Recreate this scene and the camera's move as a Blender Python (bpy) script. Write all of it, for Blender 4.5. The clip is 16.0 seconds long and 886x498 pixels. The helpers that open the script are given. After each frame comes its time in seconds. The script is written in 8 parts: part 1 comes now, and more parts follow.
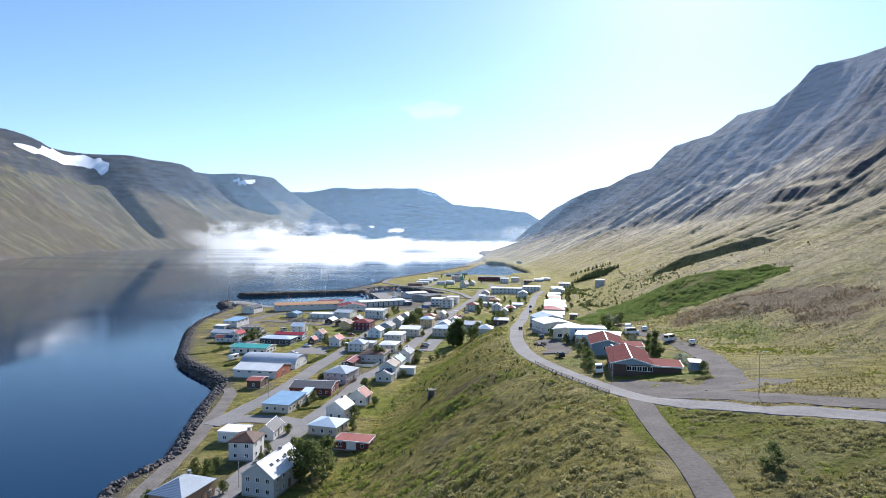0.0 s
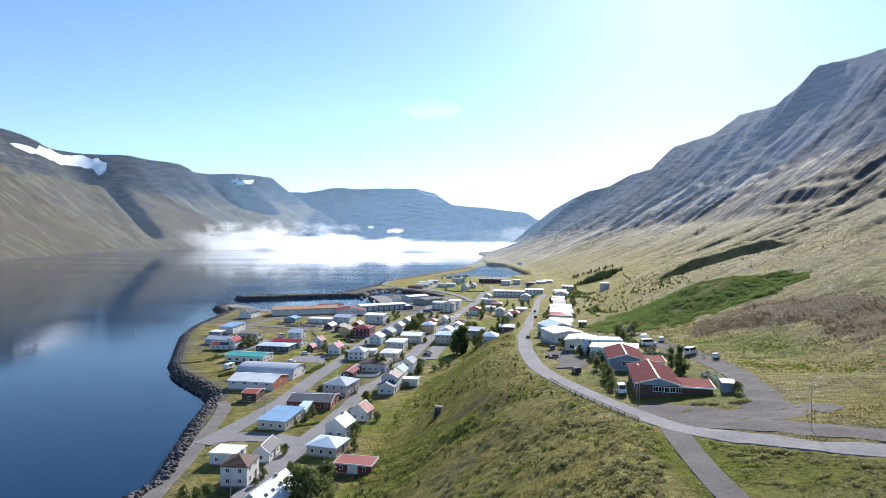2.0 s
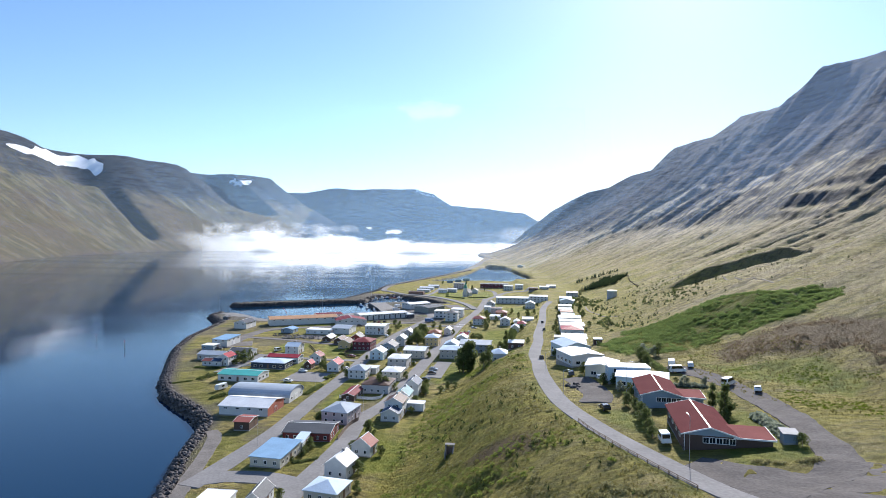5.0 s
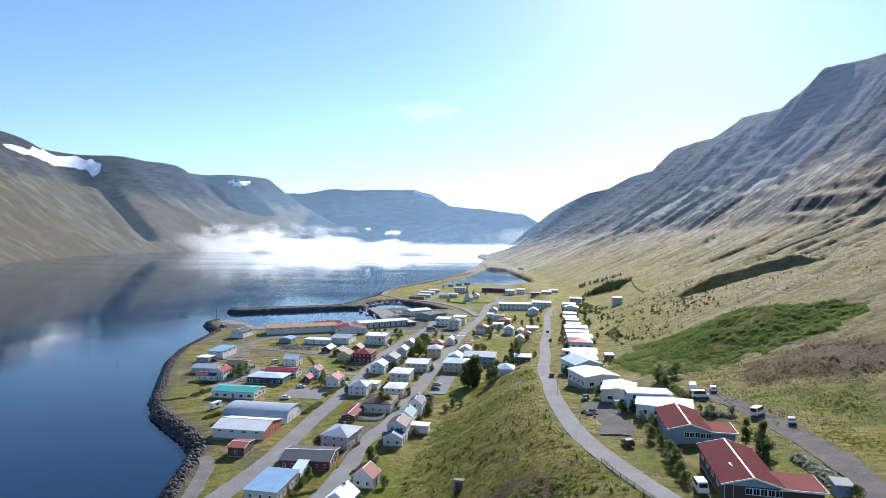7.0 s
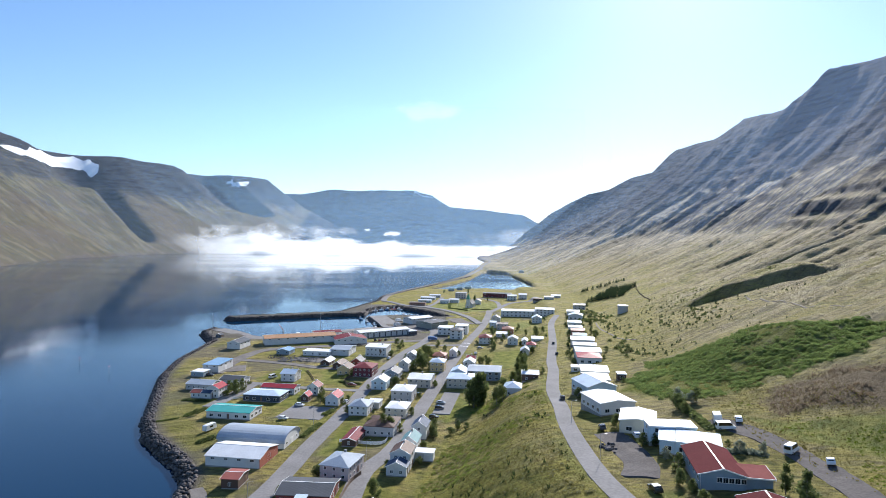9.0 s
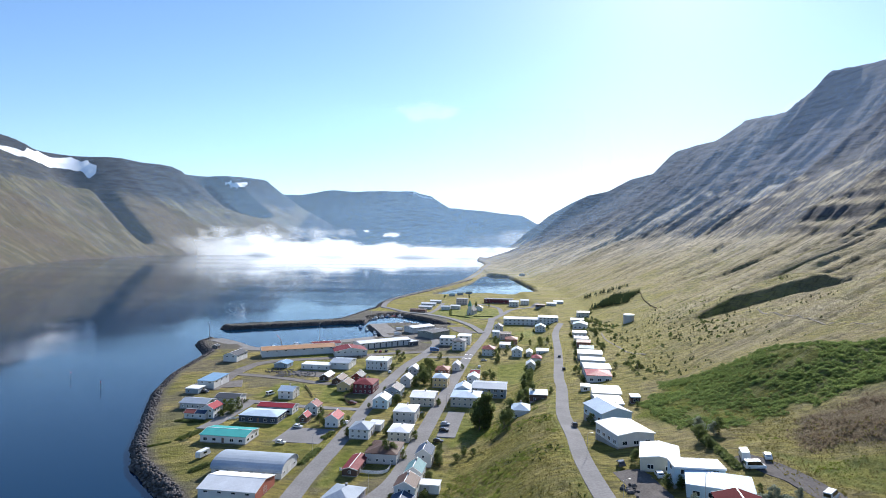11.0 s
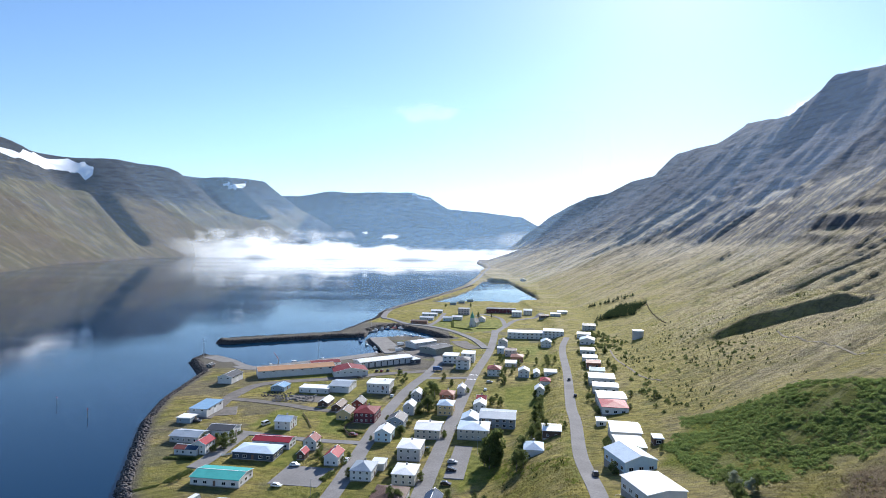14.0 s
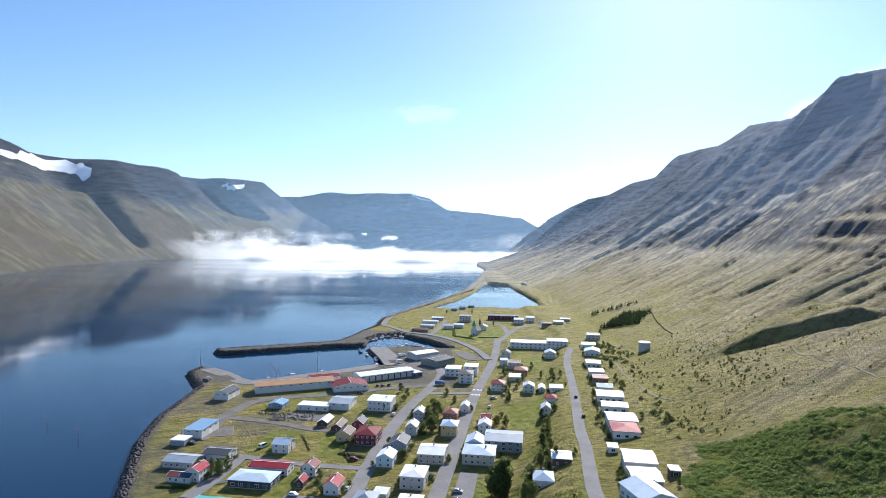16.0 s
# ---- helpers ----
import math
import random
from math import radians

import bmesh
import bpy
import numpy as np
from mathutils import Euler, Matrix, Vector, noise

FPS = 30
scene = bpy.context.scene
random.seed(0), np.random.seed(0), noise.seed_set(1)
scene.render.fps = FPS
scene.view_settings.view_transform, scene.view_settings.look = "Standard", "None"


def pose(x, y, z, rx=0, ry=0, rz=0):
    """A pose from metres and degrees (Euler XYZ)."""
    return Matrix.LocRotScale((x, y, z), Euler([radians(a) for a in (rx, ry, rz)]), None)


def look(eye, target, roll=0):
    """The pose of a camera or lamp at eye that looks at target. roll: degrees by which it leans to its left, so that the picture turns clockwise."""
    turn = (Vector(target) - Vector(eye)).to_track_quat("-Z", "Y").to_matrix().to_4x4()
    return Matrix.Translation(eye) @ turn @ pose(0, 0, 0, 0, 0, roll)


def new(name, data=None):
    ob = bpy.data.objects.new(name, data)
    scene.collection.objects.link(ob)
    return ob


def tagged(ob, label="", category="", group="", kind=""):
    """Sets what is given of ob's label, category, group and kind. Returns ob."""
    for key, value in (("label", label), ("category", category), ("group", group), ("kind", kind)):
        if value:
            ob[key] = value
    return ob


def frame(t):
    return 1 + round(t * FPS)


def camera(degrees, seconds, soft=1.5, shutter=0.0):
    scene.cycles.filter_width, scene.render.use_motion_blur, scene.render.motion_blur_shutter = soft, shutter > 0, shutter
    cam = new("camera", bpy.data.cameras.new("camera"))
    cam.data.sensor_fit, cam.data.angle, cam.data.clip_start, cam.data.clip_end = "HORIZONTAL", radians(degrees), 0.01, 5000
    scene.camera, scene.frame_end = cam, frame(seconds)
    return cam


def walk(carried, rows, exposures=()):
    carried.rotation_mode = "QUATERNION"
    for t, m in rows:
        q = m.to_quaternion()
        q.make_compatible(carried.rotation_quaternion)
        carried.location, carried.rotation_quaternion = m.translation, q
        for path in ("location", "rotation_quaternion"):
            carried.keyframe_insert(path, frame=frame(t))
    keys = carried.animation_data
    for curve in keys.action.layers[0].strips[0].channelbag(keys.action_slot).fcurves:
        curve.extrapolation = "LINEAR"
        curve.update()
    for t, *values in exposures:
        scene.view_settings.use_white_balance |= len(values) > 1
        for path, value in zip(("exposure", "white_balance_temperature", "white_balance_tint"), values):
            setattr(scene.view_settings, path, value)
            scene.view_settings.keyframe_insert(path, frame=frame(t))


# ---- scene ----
cam = camera(73.38, 16.0, 0.5)
PATH = [
    (0.0, pose(0.00, 0.00, 64.98, 88.892, -0.579, 0.000)),
    (0.5, pose(-0.63, 2.91, 65.34, 88.897, -0.585, -0.030)),
    (1.0, pose(-1.26, 5.82, 65.79, 88.901, -0.590, -0.060)),
    (1.5, pose(-1.89, 8.74, 66.33, 88.905, -0.596, -0.090)),
    (2.0, pose(-2.52, 11.66, 66.94, 88.909, -0.602, -0.119)),
    (2.5, pose(-3.16, 14.59, 67.63, 88.913, -0.607, -0.148)),
    (3.0, pose(-3.78, 17.52, 68.40, 88.917, -0.613, -0.177)),
    (3.5, pose(-4.41, 20.44, 69.24, 88.920, -0.619, -0.205)),
    (4.0, pose(-5.04, 23.38, 70.15, 88.924, -0.625, -0.233)),
    (4.5, pose(-5.67, 26.31, 71.14, 88.927, -0.630, -0.261)),
    (5.0, pose(-6.30, 29.24, 72.18, 88.930, -0.636, -0.289)),
    (5.5, pose(-6.92, 32.17, 73.30, 88.934, -0.642, -0.317)),
    (6.0, pose(-7.55, 35.10, 74.47, 88.937, -0.647, -0.344)),
    (6.5, pose(-8.17, 38.03, 75.70, 88.939, -0.653, -0.371)),
    (7.0, pose(-8.79, 40.95, 76.99, 88.942, -0.659, -0.397)),
    (7.5, pose(-9.42, 43.87, 78.34, 88.945, -0.665, -0.424)),
    (8.0, pose(-10.04, 46.79, 79.74, 88.948, -0.670, -0.450)),
    (8.5, pose(-10.65, 49.71, 81.19, 88.950, -0.676, -0.476)),
    (9.0, pose(-11.27, 52.62, 82.69, 88.952, -0.682, -0.501)),
    (9.5, pose(-11.89, 55.52, 84.23, 88.955, -0.687, -0.526)),
    (10.0, pose(-12.50, 58.42, 85.82, 88.957, -0.693, -0.551)),
    (10.5, pose(-13.12, 61.32, 87.45, 88.959, -0.699, -0.576)),
    (11.0, pose(-13.73, 64.20, 89.11, 88.961, -0.705, -0.601)),
    (11.5, pose(-14.34, 67.08, 90.82, 88.962, -0.710, -0.625)),
    (12.0, pose(-14.94, 69.95, 92.56, 88.964, -0.716, -0.649)),
    (12.5, pose(-15.55, 72.81, 94.33, 88.966, -0.722, -0.673)),
    (13.0, pose(-16.15, 75.66, 96.13, 88.967, -0.727, -0.696)),
    (13.5, pose(-16.75, 78.50, 97.96, 88.968, -0.733, -0.719)),
    (14.0, pose(-17.35, 81.33, 99.81, 88.970, -0.739, -0.742)),
    (14.5, pose(-17.95, 84.15, 101.68, 88.971, -0.744, -0.765)),
    (15.0, pose(-18.55, 86.96, 103.58, 88.972, -0.750, -0.787)),
    (15.5, pose(-19.14, 89.75, 105.50, 88.972, -0.756, -0.809)),
    (16.0, pose(-19.73, 92.53, 107.43, 88.973, -0.762, -0.831)),
]
walk(cam, PATH, [(0.0, 0.78, 6120, 13), (16.0, 0.66, 6050, 12)])

# ---- light ----
SUN_AZ, SUN_EL = radians(22), radians(29)
world = bpy.data.worlds.new("world")
scene.world = world
world.use_nodes = True
wn = world.node_tree.nodes
sky = wn.new("ShaderNodeTexSky")
sky.sky_type, sky.sun_disc = "NISHITA", False
sky.sun_elevation, sky.sun_rotation = SUN_EL, SUN_AZ
sky.altitude, sky.air_density, sky.dust_density, sky.ozone_density = 0, 1.1, 0.22, 5.0
wn["Background"].inputs["Strength"].default_value = 0.10
world.node_tree.links.new(sky.outputs[0], wn["Background"].inputs["Color"])
sun_dir = Vector((math.sin(SUN_AZ) * math.cos(SUN_EL), math.cos(SUN_AZ) * math.cos(SUN_EL), math.sin(SUN_EL)))
sun = new("sun", bpy.data.lights.new("sun", "SUN"))
sun.data.energy, sun.data.angle, sun.data.color = 5.0, radians(0.6), (1.0, 0.94, 0.84)
sun.matrix_world = look(sun_dir * 300, (0, 0, 0))

# ---- materials ----
def mat(name, base, rough=0.7, vary=0.25, scale=1.0, fine=12.0, bump=0.2, metal=0.0, second=None, spec=0.5, bdist=0.05, island=False):
    """Plain surface: base colour mottled at two scales, with a fine relief."""
    m = bpy.data.materials.new(name)
    m.use_nodes = True
    n, l = m.node_tree.nodes, m.node_tree.links
    b = n["Principled BSDF"]
    b.inputs["Roughness"].default_value, b.inputs["Metallic"].default_value = rough, metal
    b.inputs["Specular IOR Level"].default_value = spec
    tc = n.new("ShaderNodeNewGeometry")
    n1, n2 = n.new("ShaderNodeTexNoise"), n.new("ShaderNodeTexNoise")
    n1.inputs["Scale"].default_value, n2.inputs["Scale"].default_value = scale, fine
    n1.inputs["Detail"].default_value, n2.inputs["Detail"].default_value = 4, 3
    l.new(tc.outputs["Position"], n1.inputs["Vector"])
    l.new(tc.outputs["Position"], n2.inputs["Vector"])
    add = n.new("ShaderNodeMath")
    add.operation = "ADD"
    l.new(n1.outputs[0], add.inputs[0]), l.new(n2.outputs[0], add.inputs[1])
    half = n.new("ShaderNodeMath")
    half.operation = "MULTIPLY"
    half.inputs[1].default_value = 0.5
    l.new(add.outputs[0], half.inputs[0])
    src = half.outputs[0]
    if island:
        rnd = n.new("ShaderNodeMath")
        rnd.operation = "MULTIPLY_ADD"
        rnd.inputs[1].default_value, rnd.inputs[2].default_value = 0.5, -0.25
        l.new(tc.outputs["Random Per Island"], rnd.inputs[0])
        mix2 = n.new("ShaderNodeMath")
        mix2.operation = "ADD"
        l.new(src, mix2.inputs[0]), l.new(rnd.outputs[0], mix2.inputs[1])
        src = mix2.outputs[0]
    ramp = n.new("ShaderNodeValToRGB")
    dark = [c * (1 - vary) for c in base]
    light = second or [min(c * (1 + vary), 0.95) for c in base]
    ramp.color_ramp.elements[0].position, ramp.color_ramp.elements[1].position = 0.3, 0.7
    ramp.color_ramp.elements[0].color, ramp.color_ramp.elements[1].color = (*dark, 1), (*light, 1)
    l.new(src, ramp.inputs[0]), l.new(ramp.outputs[0], b.inputs["Base Color"])
    if bump:
        bp = n.new("ShaderNodeBump")
        bp.inputs["Strength"].default_value, bp.inputs["Distance"].default_value = bump, bdist
        l.new(n2.outputs[0], bp.inputs["Height"]), l.new(bp.outputs[0], b.inputs["Normal"])
    return m


def ramp_of(n, l, src, a, b, ca, cb):
    r = n.new("ShaderNodeMapRange")
    r.clamp = True
    r.inputs[1].default_value, r.inputs[2].default_value, r.inputs[3].default_value, r.inputs[4].default_value = a, b, ca, cb
    l.new(src, r.inputs[0])
    return r.outputs[0]


def mixc(n, l, fac, a, b):
    x = n.new("ShaderNodeMix")
    x.data_type = "RGBA"
    l.new(fac, x.inputs["Factor"])
    for sock, v in ((x.inputs["A"], a), (x.inputs["B"], b)):
        if isinstance(v, tuple):
            sock.default_value = (*v, 1)
        else:
            l.new(v, sock)
    return x.outputs["Result"]


def ground_material():
    """Grass, shrub, gravel and rock by what grows or lies there (attribute 'cover')."""
    m = bpy.data.materials.new("ground_cover")
    m.use_nodes = True
    n, l = m.node_tree.nodes, m.node_tree.links
    b = n["Principled BSDF"]
    b.inputs["Roughness"].default_value = 0.86
    b.inputs["Specular IOR Level"].default_value = 0.0
    geo = n.new("ShaderNodeNewGeometry")

    def noise_tex(scale, detail=6, rough=0.6, stretch=None, turn=0.0):
        t = n.new("ShaderNodeTexNoise")
        t.inputs["Scale"].default_value, t.inputs["Detail"].default_value, t.inputs["Roughness"].default_value = scale, detail, rough
        if stretch:
            mp = n.new("ShaderNodeMapping")
            mp.inputs["Scale"].default_value = stretch
            src = geo.outputs["Position"]
            if turn:
                rt = n.new("ShaderNodeMapping")
                rt.inputs["Rotation"].default_value = (0, 0, -turn)
                l.new(src, rt.inputs["Vector"])
                src = rt.outputs[0]
            l.new(src, mp.inputs["Vector"])
            l.new(mp.outputs[0], t.inputs["Vector"])
        else:
            l.new(geo.outputs["Position"], t.inputs["Vector"])
        return t.outputs[0]

    at = n.new("ShaderNodeAttribute")
    at.attribute_name = "cover"
    sep = n.new("ShaderNodeSeparateColor")
    l.new(at.outputs["Color"], sep.inputs[0])
    lush, gravel, rock, straw = sep.outputs[0], sep.outputs[1], sep.outputs[2], at.outputs["Alpha"]
    big, mid, small = noise_tex(0.03), noise_tex(0.22), noise_tex(1.7, 5, 0.7)
    grass = mixc(n, l, ramp_of(n, l, mid, 0.38, 0.62, 0, 1), (0.14, 0.14, 0.03), (0.35, 0.29, 0.072))
    grass = mixc(n, l, ramp_of(n, l, big, 0.42, 0.62, 0, 1), grass, (0.27, 0.235, 0.05))
    dry = mixc(n, l, ramp_of(n, l, mid, 0.35, 0.65, 0, 1), (0.275, 0.216, 0.098), (0.5, 0.4, 0.182))
    grass = mixc(n, l, straw, grass, dry)
    rows = noise_tex(1.0, 5, 0.66, (0.17, 0.62, 0.5), -0.3)
    grass = mixc(n, l, ramp_of(n, l, rows, 0.49, 0.63, 0, 0.65), grass, (0.46, 0.40, 0.09))
    grass = mixc(n, l, ramp_of(n, l, rows, 0.34, 0.47, 0.5, 0), grass, (0.06, 0.055, 0.02))
    rills = noise_tex(1.0, 6, 0.7, (0.009, 0.17, 0.03), 0.5)
    comb = n.new("ShaderNodeMath")
    comb.operation = "MULTIPLY"
    l.new(straw, comb.inputs[0]), l.new(ramp_of(n, l, rills, 0.48, 0.40, 0, 0.6), comb.inputs[1])
    grass = mixc(n, l, comb.outputs[0], grass, (0.085, 0.072, 0.028))
    hill = noise_tex(1.0, 4, 0.6, (0.012, 0.06, 0.03), 0.35)
    off, ab, tracks = (n.new("ShaderNodeMath") for _ in range(3))
    off.operation, ab.operation, tracks.operation = "SUBTRACT", "ABSOLUTE", "MULTIPLY"
    off.inputs[1].default_value = 0.5
    l.new(hill, off.inputs[0]), l.new(off.outputs[0], ab.inputs[0])
    l.new(ramp_of(n, l, ab.outputs[0], 0.004, 0.018, 0.6, 0), tracks.inputs[0]), l.new(straw, tracks.inputs[1])
    grass = mixc(n, l, tracks.outputs[0], grass, (0.075, 0.062, 0.03))
    green = mixc(n, l, ramp_of(n, l, small, 0.35, 0.65, 0, 1), (0.1, 0.13, 0.028), (0.28, 0.295, 0.06))
    col = mixc(n, l, lush, grass, green)
    fleck = ramp_of(n, l, small, 0.34, 0.48, 0.34, 0)
    col = mixc(n, l, fleck, col, (0.035, 0.038, 0.016))
    grav = mixc(n, l, ramp_of(n, l, small, 0.3, 0.7, 0, 1), (0.10, 0.092, 0.085), (0.19, 0.175, 0.16))
    col = mixc(n, l, gravel, col, grav)
    runs = noise_tex(1.0, 9, 0.72, (0.0035, 0.024, 0.008), 0.3)
    grain = noise_tex(0.11, 10, 0.8)
    lines = noise_tex(1.0, 4, 0.6, (0.004, 0.034, 0.01), 0.3)

    def thread(src, half, amount):
        """Thin lines where a noise crosses its middle."""
        off, ab = n.new("ShaderNodeMath"), n.new("ShaderNodeMath")
        off.operation, ab.operation = "SUBTRACT", "ABSOLUTE"
        off.inputs[1].default_value = 0.5
        l.new(src, off.inputs[0]), l.new(off.outputs[0], ab.inputs[0])
        return ramp_of(n, l, ab.outputs[0], half * 0.3, half, amount, 0)
    scree = mixc(n, l, ramp_of(n, l, grain, 0.36, 0.64, 0, 1), (0.21, 0.18, 0.12), (0.52, 0.435, 0.3))
    # grooves darkened and rill ridges lightened: relief light and shade put in colour
    scree = mixc(n, l, ramp_of(n, l, runs, 0.52, 0.38, 0, 0.6), scree, (0.13, 0.115, 0.08))
    scree = mixc(n, l, thread(lines, 0.022, 0.8), scree, (0.05, 0.047, 0.036))
    scree = mixc(n, l, ramp_of(n, l, rills, 0.47, 0.40, 0, 0.8), scree, (0.07, 0.066, 0.046))
    scree = mixc(n, l, ramp_of(n, l, rills, 0.54, 0.61, 0, 0.7), scree, (0.55, 0.47, 0.33))
    sepz = n.new("ShaderNodeSeparateXYZ")
    l.new(geo.outputs["Position"], sepz.inputs[0])
    lift = n.new("ShaderNodeMath")
    lift.operation = "MULTIPLY_ADD"
    lift.inputs[1].default_value = 0.10
    ragged = n.new("ShaderNodeMath")
    ragged.operation = "MULTIPLY_ADD"
    ragged.inputs[1].default_value, ragged.inputs[2].default_value = 260, -130
    l.new(runs, ragged.inputs[0])
    uneven = n.new("ShaderNodeMath")
    uneven.operation = "ADD"
    l.new(ragged.outputs[0], uneven.inputs[0]), l.new(lift.outputs[0], uneven.inputs[1])
    l.new(ramp_of(n, l, sepz.outputs["Y"], 750, 2500, 0, 1750), lift.inputs[0]), l.new(sepz.outputs["Z"], lift.inputs[2])
    high = ramp_of(n, l, uneven.outputs[0], 20, 130, 0, 0.85)
    hm = n.new("ShaderNodeMath")
    hm.operation = "MULTIPLY"
    l.new(high, hm.inputs[0]), l.new(ramp_of(n, l, sepz.outputs["X"], -900, -400, 0.25, 1), hm.inputs[1])
    col = mixc(n, l, hm.outputs[0], col, scree)
    streak = noise_tex(1.0, 9, 0.68, (0.014, 0.014, 0.10))
    # stone colour carries the cliffs' shade and a blue cast for haze
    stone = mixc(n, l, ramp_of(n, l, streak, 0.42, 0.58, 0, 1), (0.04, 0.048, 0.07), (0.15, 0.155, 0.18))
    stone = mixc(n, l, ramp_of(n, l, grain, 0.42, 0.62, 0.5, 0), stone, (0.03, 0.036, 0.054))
    # pale threads paint sunlit ledges along the strata
    stone = mixc(n, l, thread(streak, 0.014, 0.6), stone, (0.2, 0.18, 0.145))
    stone = mixc(n, l, ramp_of(n, l, runs, 0.57, 0.68, 0, 0.4), stone, (0.18, 0.165, 0.14))
    falls = noise_tex(1.0, 9, 0.72, (0.005, 0.028, 0.009), -0.35)
    moss = mixc(n, l, ramp_of(n, l, falls, 0.38, 0.62, 0, 1), (0.065, 0.07, 0.048), (0.25, 0.215, 0.135))
    moss = mixc(n, l, ramp_of(n, l, noise_tex(0.0045, 5, 0.6), 0.45, 0.6, 0, 0.75), moss, (0.16, 0.125, 0.105))
    moss = mixc(n, l, ramp_of(n, l, grain, 0.38, 0.55, 0.55, 0), moss, (0.03, 0.032, 0.026))
    moss = mixc(n, l, thread(falls, 0.016, 0.6), moss, (0.025, 0.027, 0.026))
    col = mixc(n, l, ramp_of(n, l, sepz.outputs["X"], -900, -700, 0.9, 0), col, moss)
    heather = ramp_of(n, l, noise_tex(0.55, 6, 0.75), 0.5, 0.62, 0, 0.16)
    hx = n.new("ShaderNodeMath")
    hx.operation = "MULTIPLY"
    l.new(heather, hx.inputs[0]), l.new(ramp_of(n, l, sepz.outputs["Z"], 14, 30, 0, 1), hx.inputs[1])
    col = mixc(n, l, hx.outputs[0], col, (0.075, 0.062, 0.032))
    # western rock is deepened to dark blue, its cliffs' shade put in colour
    shaded_stone = mixc(n, l, ramp_of(n, l, sepz.outputs["X"], -900, -700, 0.6, 0), stone, (0.026, 0.032, 0.046))
    col = mixc(n, l, rock, col, shaded_stone)
    bare = n.new("ShaderNodeMath")
    bare.operation = "MAXIMUM"
    l.new(rock, bare.inputs[0]), l.new(lush, bare.inputs[1])
    l.new(ramp_of(n, l, bare.outputs[0], 0, 0.9, 0.075, 0.006), b.inputs["Specular IOR Level"])
    brown = n.new("ShaderNodeAttribute")
    brown.attribute_name = "withered"
    mown = n.new("ShaderNodeAttribute")
    mown.attribute_name = "lawn"
    col = mixc(n, l, mown.outputs["Fac"], col, mixc(n, l, ramp_of(n, l, mid, 0.35, 0.65, 0, 1), (0.14, 0.17, 0.03), (0.3, 0.3, 0.06)))
    col = mixc(n, l, brown.outputs["Fac"], col, mixc(n, l, ramp_of(n, l, small, 0.3, 0.7, 0, 1), (0.11, 0.078, 0.045), (0.2, 0.145, 0.085)))
    l.new(col, b.inputs["Base Color"])
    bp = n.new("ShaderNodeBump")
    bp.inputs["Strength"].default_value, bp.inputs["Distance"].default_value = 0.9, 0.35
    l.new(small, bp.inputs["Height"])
    # unrocky ground's shading normals tilt upward, brightening slopes as upright grass would
    raised_normal = n.new("ShaderNodeMix")
    raised_normal.data_type = "VECTOR"
    raised_normal.inputs[5].default_value = (0, 0, 1)
    l.new(ramp_of(n, l, rock, 0, 0.7, 0.68, 0), raised_normal.inputs[0]), l.new(geo.outputs["Normal"], raised_normal.inputs[4])
    l.new(raised_normal.outputs[1], bp.inputs["Normal"])
    bp2 = n.new("ShaderNodeBump")
    bp2.inputs["Strength"].default_value, bp2.inputs["Distance"].default_value = 0.7, 4.0
    l.new(grain, bp2.inputs["Height"])
    bp3 = n.new("ShaderNodeBump")
    bp3.inputs["Strength"].default_value, bp3.inputs["Distance"].default_value = 0.6, 1.4
    l.new(noise_tex(0.22, 7, 0.7), bp3.inputs["Height"])
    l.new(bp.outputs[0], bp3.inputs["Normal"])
    bp4 = n.new("ShaderNodeBump")
    bp4.inputs["Distance"].default_value = 7.0
    l.new(ramp_of(n, l, rock, 0, 1, 0, 0.45), bp4.inputs["Strength"])
    l.new(streak, bp4.inputs["Height"])
    l.new(bp3.outputs[0], bp4.inputs["Normal"])
    bp5 = n.new("ShaderNodeBump")
    bp5.inputs["Strength"].default_value, bp5.inputs["Distance"].default_value = 0.12, 3.0
    hsum = n.new("ShaderNodeMath")
    hsum.operation = "MULTIPLY_ADD"
    hsum.inputs[1].default_value = 0.6
    l.new(rills, hsum.inputs[0]), l.new(runs, hsum.inputs[2])
    l.new(hsum.outputs[0], bp5.inputs["Height"])
    l.new(bp4.outputs[0], bp5.inputs["Normal"])
    l.new(bp5.outputs[0], bp2.inputs["Normal"])
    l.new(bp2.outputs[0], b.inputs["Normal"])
    return m


